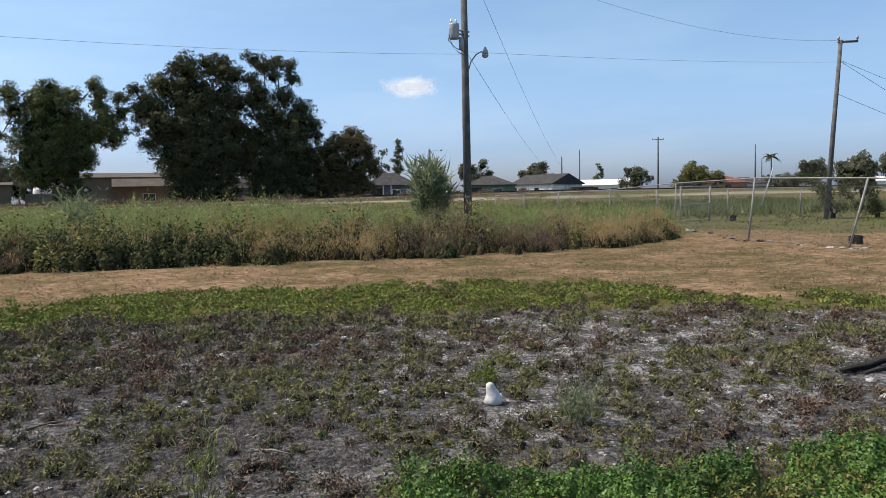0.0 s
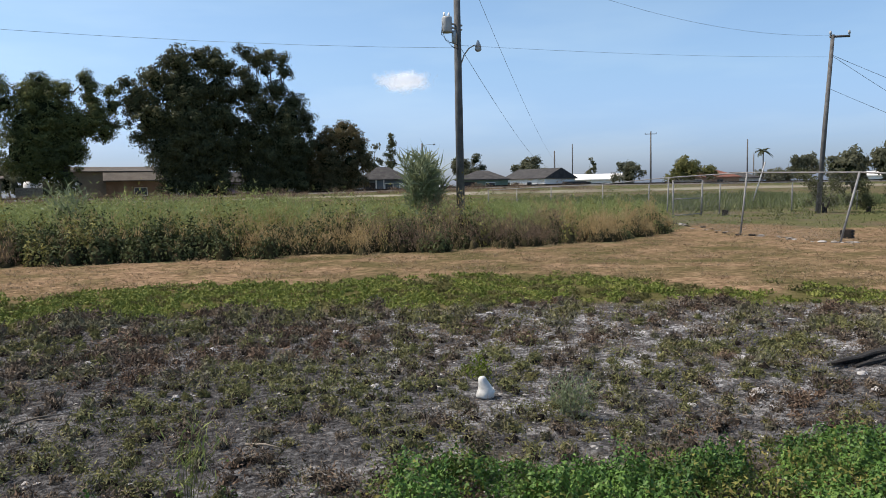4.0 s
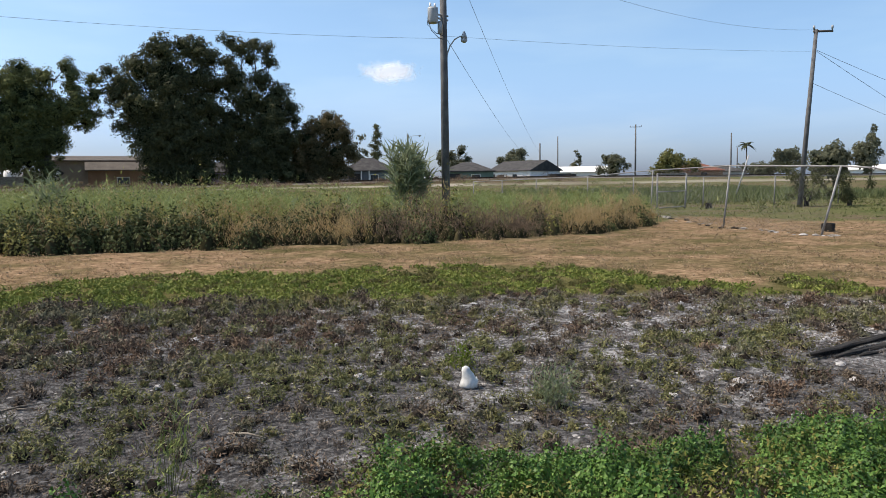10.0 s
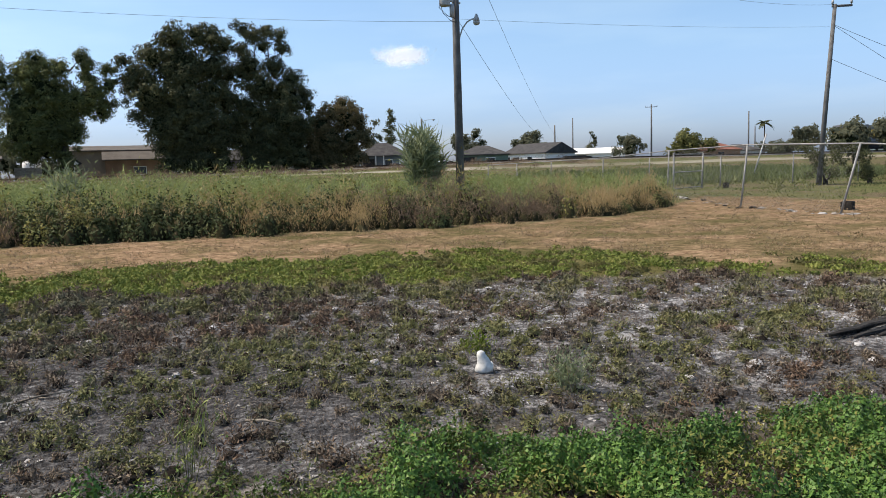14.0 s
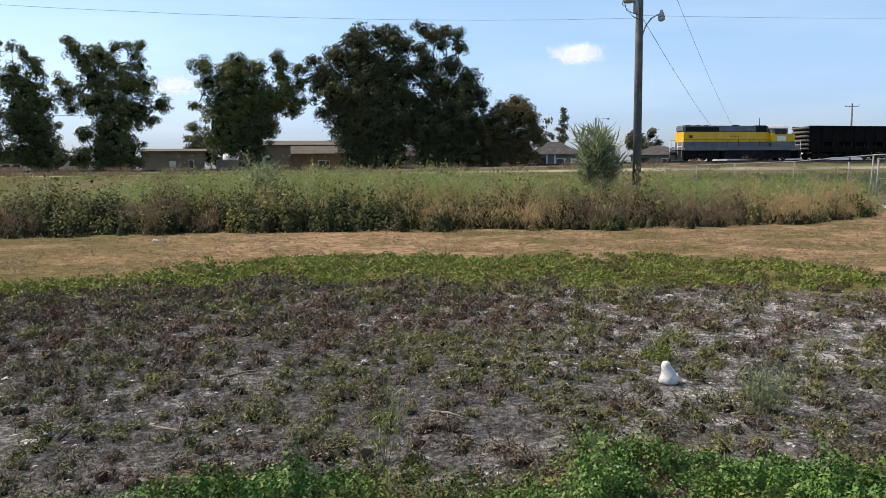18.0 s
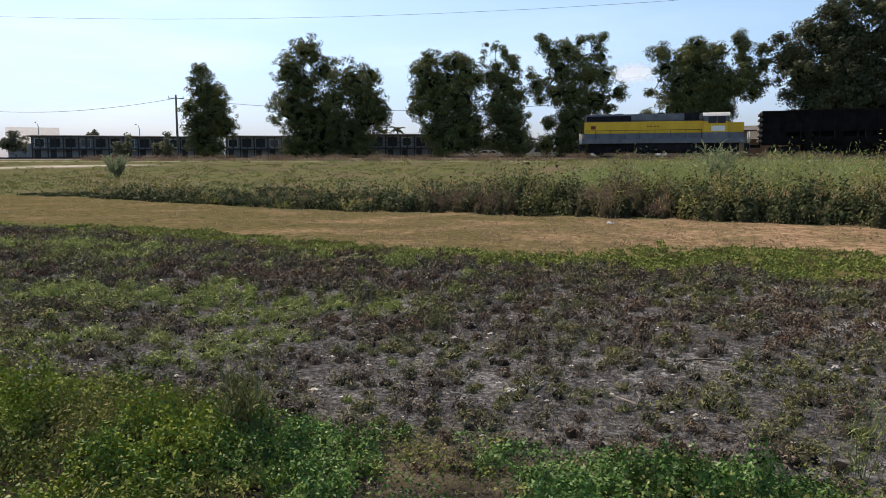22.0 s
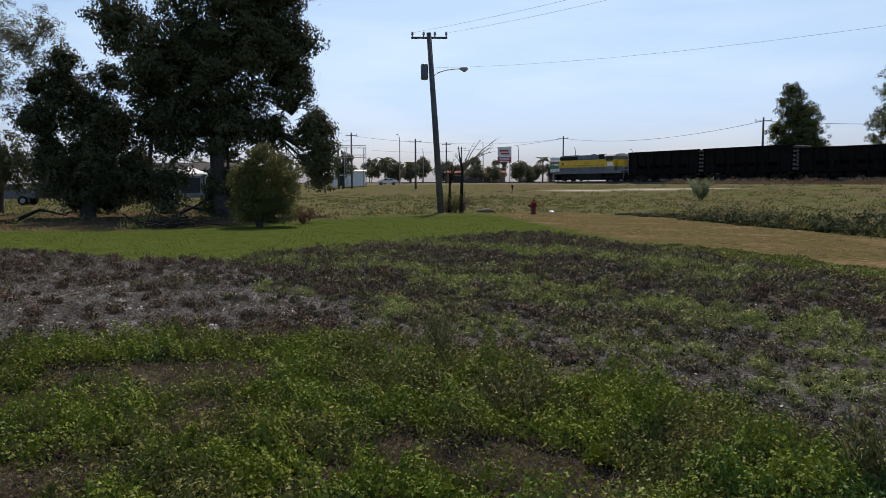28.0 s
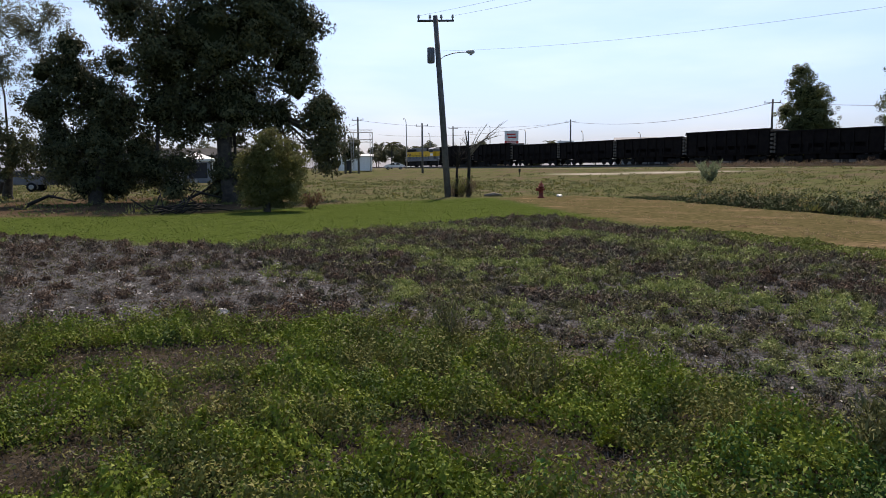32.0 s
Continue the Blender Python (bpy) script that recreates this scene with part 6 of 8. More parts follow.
def cover(name, n, r0, r1, chance, mt, label, ln, wd, tall, up=0.25, category="ground cover", a0=-100, a1=68, power=1.6, kind_of=leaves, low=0.15):
    x, y = ring(n, r0, r1, a0, a1, power)
    k = rng.uniform(size=n) < chance(x, y)
    x, y = x[k], y[k]
    n = len(x)
    P = np.stack([x, y, height(x, y) + tall(x, y) * rng.uniform(low, 1.2, n)], 1)
    if kind_of is None:
        # small leaves spread to the light, following the swell of the growth
        e = 0.025
        N = unit(np.stack([(tall(x - e, y) - tall(x + e, y)) / (2 * e), (tall(x, y - e) - tall(x, y + e)) / (2 * e), np.full(n, 0.9)], 1) + rng.normal(size=(n, 3)) * 0.5)
        ax = unit(np.cross(N, rng.normal(size=(n, 3))))
        side = np.cross(ax, N) * (rng.uniform(*wd, n) * 0.5)[:, None]
        v, f = np.stack([P - side, P + side, P + ax * rng.uniform(*ln, n)[:, None]], 1).reshape(-1, 3), np.arange(3 * n).reshape(-1, 3)
    else:
        v, f = kind_of(P, scatter_dirs(n, up, 0.9), rng.uniform(*ln, n), rng.uniform(*wd, n))
    return tagged(sheet(name, v, f, M[mt]), label, category, kind="stuff")


def lush_at(x, y):
    bare = smooth(0.3, 0.65, wave(x, y, 1.9, 55) + 0.25 * wave(x, y, 0.5, 54) - 0.55 * smooth(-1, 2, x) * smooth(4.5, 3.5, y))
    path = np.zeros_like(x)
    for cx, cy, lx_, ly_ in ((-6.1, 1.2, 0.55, 1.0), (-6.1, 0.2, 0.6, 0.5), (-3.4, 2.45, 0.5, 0.25), (-4.05, 2.05, 0.25, 0.25), (-4.5, 0.1, 0.35, 0.45)):
        path = np.maximum(path, smooth(1.25, 0.55, np.hypot((x - cx) / lx_, (y - cy) / ly_) + 0.25 * wave(x, y, 0.5, 50)))
    return zones(x, y)[0] * (1 - 0.93 * np.maximum(bare, path))


def lump_tall(x, y):
    return np.clip(0.1 + 0.07 * wave(x, y, 1.2, 56) + 0.075 * wave(x, y, 0.42, 57) + 0.045 * wave(x, y, 0.15, 49), 0.01, 0.34) * np.clip(zones(x, y)[0], 0.3, 1)


open_side = lambda x, y: smooth(-1.6, -3.0, x + 0.5 * wave(x, y, 1.1, 48))
sort = lambda x, y: wave(x, y, 1.5, 58) - 0.25 * smooth(-4, -7, x) + 0.35 * wave(x, y, 0.4, 59)
cover("clover", 1250000, 2.7, 9.5, lambda x, y: lush_at(x, y) * (sort(x, y) > -0.15) * open_side(x, y), "clover", "thick yellow-green clover", (0.015, 0.028), (0.014, 0.024), lump_tall, kind_of=None, low=0.3)
cover("dark_clover", 1450000, 2.7, 8.0, lambda x, y: lush_at(x, y) * (sort(x, y) > -0.35) * (1 - open_side(x, y)), "clover_deep", "thick deep green clover", (0.014, 0.026), (0.012, 0.02), lump_tall, kind_of=None, low=0.3)
cover("low_weeds", 900000, 2.7, 9.5, lambda x, y: lush_at(x, y) * (sort(x, y) <= 0.0) * (0.25 + 0.75 * open_side(x, y)), "low_weed", "mixed low green weeds", (0.015, 0.032), (0.01, 0.02), lambda x, y: 1.1 * lump_tall(x, y), kind_of=None, low=0.3)
cover("grass_tufts", 45000, 2.7, 9.5, lambda x, y: lush_at(x, y) * smooth(0.1, 0.5, wave(x, y, 2.2, 53)), "lawn_blade", "tufts of yellow-green grass", (0.04, 0.1), (0.004, 0.009), lambda x, y: 0 * x, 1.1, "grass", kind_of=slivers)
unseen = lambda x, y: (np.hypot(x, y) < 2.7) | (np.abs(np.degrees(np.arctan2(x, y)) + 16) > 84)
cover("trodden_clover", 190000, 0.3, 6.5, lambda x, y: lush_at(x, y) * unseen(x, y), "clover", "thin clover round the standing place", (0.018, 0.034), (0.016, 0.028), lambda x, y: 0.5 * lump_tall(x, y), a0=-180, a1=180, kind_of=None, low=0.3)
cover("clover_flowers", 150, 2.7, 9, lush_at, "petal", "tiny white clover flowers", (0.01, 0.018), (0.009, 0.015), lambda x, y: 1.25 * lump_tall(x, y))
cover("dead_litter", 520000, 2.7, 16, lambda x, y: np.clip(0.5 * zones(x, y)[0] + 0.4 * zones(x, y)[1] * (0.6 + 0.5 * wave(x, y, 1.3, 51)), 0, 1), "litter_straw", "grey-brown straw litter on the soil", (0.015, 0.05), (0.004, 0.01), lambda x, y: 0.012 + 0 * x, 0.05, kind_of=slivers, power=1.3)


rng = np.random.default_rng(57)
lx, ly = ring(1900, 3.0, 8.6, -98, 62, 1.6)
k = (rng.uniform(size=len(lx)) < lush_at(lx, ly) * np.clip(0.3 + 1.1 * wave(lx, ly, 1.1, 57), 0.04, 1)) & (np.hypot(lx, ly) > 3.1)
lx, ly = lx[k], ly[k]
ls, lk = rng.uniform(0.55, 1.25, len(lx)), wave(lx, ly, 1.8, 56) + 0.45 * rng.normal(size=len(lx))
lk = np.where(lx > -2.2, np.minimum(lk, -0.1), lk)
for lo, hi, name, mt, label, n in ((-9, 0.0, "dark_lumps", "lush_dark", "dark leafy lumps of low weeds", 151), (0.0, 0.7, "green_lumps", "clover", "fresh green leafy lumps of low weeds", 152), (0.7, 9, "olive_lumps", "low_weed", "olive leafy lumps of low weeds", 153)):
    k = (lk >= lo) & (lk < hi)
    domes(name, lx[k], ly[k], ls[k], mt, label, n, 0.17, 0.17, 330, (0.016, 0.032), 0.5, "ground cover", 1.2, 0.32)


def herbs(name, n, chance, mt, label, rad, tall, each, ln, wd, seed, r1=20.5, zone=1, r0=3.0, power=1.5, up=0.45, a0=-98, category="ground cover"):
    """Low domed herbs, each a tuft of small leaves."""
    global rng
    rng = np.random.default_rng(seed)
    x, y = ring(n, r0, r1, a0, 68, power)
    k = rng.uniform(size=len(x)) < zones(x, y)[zone] * np.clip(chance(x, y), 0, 1)
    x, y = x[k], y[k]
    s = rng.uniform(0.45, 1.35, len(x))
    i = np.repeat(np.arange(len(x)), each)
    m = len(i)
    d = unit(rng.normal(size=(m, 3)))
    d[:, 2] = np.abs(d[:, 2])
    q = d * (rng.uniform(0.3, 1, m) * s[i])[:, None]
    X, Y = x[i] + q[:, 0] * rad, y[i] + q[:, 1] * rad
    ax = unit(d + rng.normal(size=(m, 3)) * 0.5 + np.array([0, 0, up]))
    far = np.clip(np.hypot(X, Y) / 8, 0.8, 1.8)
    v, f = leaves(np.stack([X, Y, height(X, Y) + q[:, 2] * tall], 1), ax, rng.uniform(*ln, m) * far, rng.uniform(*wd, m) * far, tri=True)
    return tagged(sheet(name, v, f, M[mt]), label, category, kind="stuff")


def band(x, y, pts, w):
    """How near a place lies to a wandering line."""
    line = np.interp(x, [p[0] for p in pts], [p[1] for p in pts]) + 0.35 * wave(x, y, 2.1, 64)
    return smooth(w, w * 0.25, np.abs(y - line)) * smooth(pts[0][0] - 1, pts[0][0] + 1, x) * smooth(pts[-1][0] + 1, pts[-1][0] - 1, x)


BAND_A = [(-17, 3.9), (-14, 4.6), (-12.2, 5.9), (-8.4, 6.7), (-4.8, 7.1), (-2.6, 7.5)]
BAND_B = [(-12, 2.9), (-9.4, 3.6), (-7, 4.1), (-4.7, 5.2), (-2.6, 5.8)]
BAND_C = [(-19, 8), (-15, 9.2), (-12, 10.3), (-8, 10.4)]


def hue(x, y):
    """From brown (below 0) over grey-green to fresh green (above 0.7)."""
    bands = np.maximum.reduce([band(x, y, BAND_A, 1.0), band(x, y, BAND_B, 0.85), 0.9 * band(x, y, BAND_C, 1.3), 0.55 * smooth(2.2, 0.6, np.hypot((x - 2.4) * 0.8, y - 5.2)), 0.45 * band(x, y, [(-3, 4.9), (0, 4.9), (3, 5.0), (6, 5.6)], 0.8)])
    purple = smooth(4.2, 2.8, y) * smooth(-5, -8, x)
    return 0.0 + 0.12 * smooth(-3, -1, x) + 0.16 * smooth(-3, -6, x) * smooth(3.5, 5, y) + 0.55 * wave(x, y, 2.4, 62) + 0.4 * wave(x, y, 0.7, 63) + 1.05 * bands - 0.5 * purple


cov = lambda x, y: 0.92 - 0.95 * smooth(4.6, 3.0, y) * smooth(-7, -9, x) + 0.4 * wave(x, y, 1.5, 61) + 0.6 * wave(x, y, 0.5, 60) - 0.72 * smooth(1.8, 5.0, x) * smooth(4.2, 6.0, y) - 3 * (np.hypot(x - 2.9, y - 5.0) < 0.22) - 3 * ((x > 5.5) & (x < 9) & (y > 3.55) & (y < 4.5)) + 0.25 * smooth(0.4, 0.9, hue(x, y))
off_road = lambda x, y: 1 - on_road(x, y)
mown_yard = lambda x, y: 1 - 0.85 * smooth(14, 19, x) * smooth(41, 38, np.hypot(x, y))


rng = np.random.default_rng(70)
hx, hy = np.meshgrid(np.arange(-23, 17, 0.165), np.arange(-3, 23, 0.165))
hx, hy = (hx + rng.uniform(-0.1, 0.1, hx.shape)).ravel(), (hy + rng.uniform(-0.1, 0.1, hy.shape)).ravel()
ha = np.degrees(np.arctan2(hx, hy))
in_soil = zones(hx, hy)[1]
k = (rng.uniform(size=len(hx)) < in_soil * np.clip(cov(hx, hy), 0, 1)) & (ha > -98) & (ha < 68)
spare = ~k & (rng.uniform(size=len(hx)) < in_soil * 0.85) & (ha > -98) & (ha < 68) & (cov(hx, hy) > -1)
tx, ty = hx[spare], hy[spare]
hx, hy = hx[k], hy[k]
hs = rng.uniform(0.52, 1.24, len(hx)) ** 1.8 * np.clip(1.0 + 0.4 * wave(hx, hy, 0.8, 29), 0.6, 1.5)
tint_of = hue(hx, hy) + 0.3 * rng.normal(size=len(hx))
tint_of = np.where(hx > -2, np.minimum(tint_of, 0.95), tint_of)
kinds = [(-9, -0.42, "rusty_herbs", "rust_herb", "reddish brown low herbs in patches over bare soil"), (-0.42, 0.16, "brown_herbs", "soil_herb", "dull brown low herbs clumped over bare soil"), (0.16, 0.42, "grey_herbs", "grey_herb", "grey-green low herbs clumped over bare soil"), (0.42, 0.74, "olive_herbs", "olive_blade", "olive low herbs clumped over bare soil"), (0.74, 1.0, "green_herbs", "green_herb", "green low herbs clumped over bare soil"), (1.0, 9, "bright_herbs", "band_herb", "fresh light green herbs in wandering bands")]
for n, (lo, hi, name, mt, label) in enumerate(kinds):
    k = (tint_of >= lo) & (tint_of < hi)
    domes(name, hx[k], hy[k], hs[k], mt, label, 171 + n, 0.1, 0.085, 130, (0.022, 0.046), 0.45, slim=0.165)
# near-black domes put the contact shade under each herb into a colour
cores("herb_shade_cores", hx, hy, 0.048 * np.minimum(hs, 1.05), 0.04 * np.minimum(hs, 1.05), "herb_shade", "near-black domes painting shade under the low herbs", 178, "ground cover")
for n, (mt, name, label) in enumerate((("seedling", "seedlings", "small brown seedlings between the herbs"), ("olive_blade", "olive_seedlings", "small olive seedlings between the herbs"))):
    k = (np.arange(len(tx)) % 3 == 2) == (n == 1)
    tufts(name, tx[k], ty[k], rng.uniform(0.35, 0.9, k.sum()), mt, label, 179 + n, 34, ln=(0.018, 0.04), wd=0.007)
herbs("dead_herbs", 26000, lambda x, y: 0.5 + 0.45 * wave(x, y, 1.2, 65), "litter_straw", "pale dead stems on the bare soil", 0.1, 0.04, 16, (0.015, 0.045), (0.003, 0.006), 74, up=0.15)
rng = np.random.default_rng(75)
lx, ly = np.meshgrid(np.arange(-17, 17, 0.135), np.arange(0, 22, 0.135))
lx, ly = (lx + rng.uniform(-0.07, 0.07, lx.shape)).ravel(), (ly + rng.uniform(-0.07, 0.07, ly.shape)).ravel()
k = rng.uniform(size=len(lx)) < zones(lx, ly)[2] * smooth(-14, -10, lx) * np.clip(0.85 + 0.55 * wave(lx, ly, 1.1, 66) + 0.4 * wave(lx, ly, 0.45, 65) - 0.25 * smooth(4, 8, lx), 0, 1)
lx, ly = lx[k], ly[k]
yellowed = wave(lx, ly, 1.3, 64) + 0.5 * rng.normal(size=len(lx)) + 0.4 * smooth(3, 7, lx) > 0.75
for name, k, mt, label, n in (("lawn_creeper", ~yellowed, "lawn_blade", "creeping green ground cover in a band", 475), ("yellowed_creeper", yellowed, "strip_olive", "yellowed creeping ground cover in a band", 474)):
    domes(name, lx[k], ly[k], rng.uniform(0.5, 1.2, k.sum()), mt, label, n, 0.125, 0.06, 62, (0.016, 0.03), 0.55, slim=0.34)
cover("lawn_grass", 130000, 9, 36, lambda x, y: zones(x, y)[2] * smooth(-9, -13, x), "mown_blade", "short mown green lawn grass", (0.03, 0.07), (0.015, 0.03), lambda x, y: 0.012 + 0 * x, category="grass", kind_of=None)


def mats(name, n, chance, mt, label, seed, zone, r0, r1, rad, tall, each, ln, most=2.0, a0=-98, slim=0.2):
    """Short grass lying close to the ground."""
    global rng
    rng = np.random.default_rng(seed)
    x, y = ring(n, r0, r1, a0, 68, 1.5)
    k = rng.uniform(size=n) < zones(x, y)[zone] * np.clip(chance(x, y), 0, 1)
    x, y = x[k], y[k]
    return domes(name, x, y, rng.uniform(0.5, 1.3, len(x)), mt, label, seed + 400, rad, tall, each, ln, 0.72, "grass", most, slim)


rng = np.random.default_rng(76)
dx_, dy_ = ring(8500, 11, 41, -98, 68, 1.5)
k = rng.uniform(size=len(dx_)) < zones(dx_, dy_)[3] * np.clip(0.8 + 0.4 * wave(dx_, dy_, 1.7, 67) - 0.7 * smooth(-3, -8, dx_), 0, 1)
dx_, dy_ = dx_[k], dy_[k]
tufts("dry_grass", dx_, dy_, rng.uniform(0.6, 1.4, len(dx_)), "dry_blade", "short sun-bleached dry grass", 476, 30, 0.22, (0.025, 0.05), 0.011, 0.12, "grass")
mats("strip_tufts", 2400, lambda x, y: 0.08 + 0.6 * wave(x, y, 1.1, 68) + 0.35 * smooth(1.5, 5, x) + 0.15 * smooth(-4, -9, x), "strip_olive", "olive tufts among the dry grass", 77, 3, 11, 38, 0.2, 0.016, 46, (0.008, 0.017))
mats("field_grass", 9500, lambda x, y: (0.75 + 0.5 * wave(x, y, 6, 69)) * off_road(x, y), "field_blade", "rough low grass of the open field", 78, 4, 20, 80, 0.55, 0.07, 13, (0.03, 0.07))
mats("field_tussocks", 4200, lambda x, y: (0.45 + 0.7 * wave(x, y, 5, 82)) * mown_yard(x, y) * off_road(x, y) * smooth(2, 6, np.abs(y - 83)), "field_blade", "coarse grass tussocks far out in the field", 83, 4, 36, 105, 0.6, 0.2, 22, (0.05, 0.11))
mats("field_greens", 3600, lambda x, y: (0.2 + 0.9 * wave(x, y, 7, 84)) * mown_yard(x, y) * off_road(x, y), "field_green", "green patches of low weeds in the field", 84, 4, 20, 90, 0.6, 0.1, 24, (0.035, 0.075), slim=0.32)
herbs("field_weeds", 2600, lambda x, y: (0.1 + 0.8 * wave(x, y, 9, 70)) * off_road(x, y) * (x < 5), "weed_leaf", "green weed clumps in the open field", 0.4, 0.3, 26, (0.06, 0.13), (0.02, 0.05), 79, 78, 4, 22)

# pale chips of limestone in the soil
rng = np.random.default_rng(90)
x, y = ring(24000, 3.2, 18, -95, 66, 1.5)
k = rng.uniform(size=len(x)) < zones(x, y)[1] * np.clip(0.12 + 0.9 * wave(x, y, 1.6, 91) + 0.5 * wave(x, y, 0.6, 92) + 0.35 * smooth(1, 5, x), 0.02, 1)
x, y = x[k], y[k]
s = rng.uniform(0.007, 0.024, len(x)) * (1 + 1.2 * (rng.uniform(size=len(x)) > 0.94))
c = np.stack([x, y, height(x, y)], 1)
corners = [(1, 0.2, 0), (-0.3, 1, 0.05), (-0.9, -0.6, 0), (0.1, 0.05, 0.4)]
v = np.stack([c + (np.array(o) * rng.uniform(0.7, 1.3, (len(x), 3))) * s[:, None] for o in corners], 1).reshape(-1, 3)
i = 4 * np.arange(len(x))
tagged(sheet("limestone_chips", v, np.concatenate([np.stack([i + a, i + b, i + d], 1) for a, b, d in ((0, 1, 3), (1, 2, 3), (2, 0, 3))]), M["stone"]), "pale limestone chips scattered on bare soil", "gravel", kind="stuff")


# ---- near trees and shrubs ----
def near_tree(key, name, leaf, label, size, puff, seed, trunk, stems, thick=2.0, category="tree", per=1.5, deep=0.62, inner=0.0):
    bx, by, lobes = TREES[key]
    return tree(name, (bx, by), lobes, seed, M[leaf], label, size, puff, 0.0, trunk, category, thick, stems, per=per, deep=deep, inner=inner)


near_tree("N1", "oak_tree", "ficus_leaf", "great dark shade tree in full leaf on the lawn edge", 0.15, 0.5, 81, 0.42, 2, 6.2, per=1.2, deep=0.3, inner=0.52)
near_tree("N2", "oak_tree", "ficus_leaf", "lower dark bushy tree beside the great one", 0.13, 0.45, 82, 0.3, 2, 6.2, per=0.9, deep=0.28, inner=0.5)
near_tree("N3", "feathery_tree", "hazy_leaf", "feathery grey-green tree with open boughs", 0.09, 0.32, 83, 0.25, 1, 4.2, per=0.5, deep=0.2)
near_tree("N4", "shade_tree", "far_leaf", "small rounded tree over the car park", 0.14, 0.4, 84, 0.2, 1, 4.0)
near_tree("bush", "shrub", "bush_leaf", "yellow-green rounded shrub before dark trees", 0.075, 0.24, 85, 0.07, 3, 7.0, "shrub", per=1.1, deep=0.3)


def bundle(name, x, y, z, h, w, n, mt, label, category, seed, wd=0.03, bend=0.5, spread=0.35, stems="bare_wood", ln=None):
    """A clump of arching stalks and blades."""
    global rng
    rng = np.random.default_rng(seed)
    ob = thing(name, pose(x, y, z), label, category)
    r = random.Random(seed)
    tips = []
    thin, count = (0.35, 7) if stems == "green_stem" else (1.0, 16)
    for i in range(count):
        bm = bmesh.new()
        a, k = r.uniform(0, math.tau), r.uniform(0.1, 1.0) * w
        e = Vector((math.cos(a) * k, math.sin(a) * k, h * r.uniform(0.6, 1.0)))
        tube(bm, [(e.x * 0.15, e.y * 0.15, -0.05), (e.x * 0.5, e.y * 0.5, e.z * 0.6), e], [min(0.018, h * 0.012) * thin, min(0.012, h * 0.008) * thin, min(0.004, h * 0.004) * thin], 5)
        tips.append(e)
        part("stalk", bm, M[stems], ob)
    t = np.array([tuple(e) for e in tips])[rng.integers(0, count, n)]
    u = rng.uniform(0.1, 1.0, n)[:, None]
    P = t * np.concatenate([0.15 + 0.85 * u, 0.15 + 0.85 * u, u], 1) + rng.normal(size=(n, 3)) * 0.05
    v, f = blades(P, scatter_dirs(n, 0.55, spread + 0.3), rng.uniform(*(ln or (h * 0.12, h * 0.3)), n), rng.uniform(wd * 0.6, wd * 1.3, n), bend)
    sheet("leaves", v, f, M[mt], ob)
    return ob


bundle("reed_clump", 12.0, 24.7, 0, 2.75, 1.15, 1900, "reed", "tall grey-green cane clump beside the utility pole", "cane clump", 86, 0.06, 0.6)
for i, (x, y, h, w, label) in enumerate(((37.6, 27.4, 2.3, 1.3, "grey-green shrub round the leaning pole's foot"), (39.6, 26.2, 1.7, 1.1, "grey-green shrub near the leaning pole"), (44.5, 23.6, 2.3, 1.5, "scrubby dull green shrub behind the fence"), (47.5, 22.4, 1.5, 1.2, "low scrubby shrub behind the fence"))):
    r = random.Random(870 + i)
    lobes = [(r.uniform(-1, 1) * w, r.uniform(-0.7, 0.7) * w, h * r.uniform(0.2, 0.9), w * r.uniform(0.2, 0.38)) for _ in range(12)]
    tree("shrub", (x, y), lobes, 870 + i, M["far_leaf"], label, 0.1, 0.24, 0.0, 0.05, "shrub", 4.5, 3, per=0.6, deep=0.2)
bundle("shrub", -33.9, 19.9, 0, 1.0, 0.8, 500, "bush_leaf", "scrubby growth at the foot of a pole", "shrub", 92, 0.04, 0.4)
bundle("shrub", -44.0, 49.5, 0.1, 1.6, 1.3, 900, "reed", "pale bushy shrub by the gravel track", "shrub", 93, 0.07, 0.4)
bundle("weed_plant", -5.9, 3.35, 0, 0.36, 0.2, 660, "green_herb", "knee-high wiry weed standing over clover", "weed", 95, 0.012, 0.4, ln=(0.025, 0.07))
bundle("weed_plant", 3.17, 4.42, 0, 0.2, 0.15, 900, "reed", "blue-green bushy weed on bare soil", "weed", 99, 0.01, 0.3, ln=(0.015, 0.045))
bundle("weed_plant", 3.15, 5.6, 0, 0.13, 0.09, 480, "clover", "bright yellow-green weed on bare soil", "weed", 100, 0.01, 0.3, ln=(0.015, 0.045))
bundle("weed_plant", -2.25, 6.62, 0, 0.11, 0.11, 480, "green_herb", "bright green weed tuft on bare soil", "weed", 101, 0.01, 0.3, ln=(0.025, 0.07))
bundle("dry_fern", -27.4, 9.6, 0, 0.6, 0.7, 400, "fern", "rust-brown dried fronds under the trees", "fern", 102, 0.05, 0.5)

bundle("weed_plant", 0.68, 4.2, 0, 0.5, 0.22, 170, "band_herb", "tall wiry weed with thin yellow-green stems", "weed", 103, 0.007, 0.3, stems="green_stem", ln=(0.03, 0.09))
bundle("weed_plant", 3.93, 4.78, 0, 0.24, 0.07, 90, "green_herb", "thin upright weed on bare soil", "weed", 104, 0.008, 0.3, stems="green_stem", ln=(0.02, 0.05))
bundle("weed_plant", -2.4, 3.75, 0, 0.34, 0.34, 700, "green_herb", "dark leafy weed over clover", "weed", 105, 0.016, 0.4, stems="green_stem", ln=(0.03, 0.08))
bundle("weed_plant", -4.2, 3.0, 0, 0.3, 0.3, 600, "olive_blade", "dull leafy weed over clover", "weed", 106, 0.014, 0.4, stems="green_stem", ln=(0.03, 0.08))
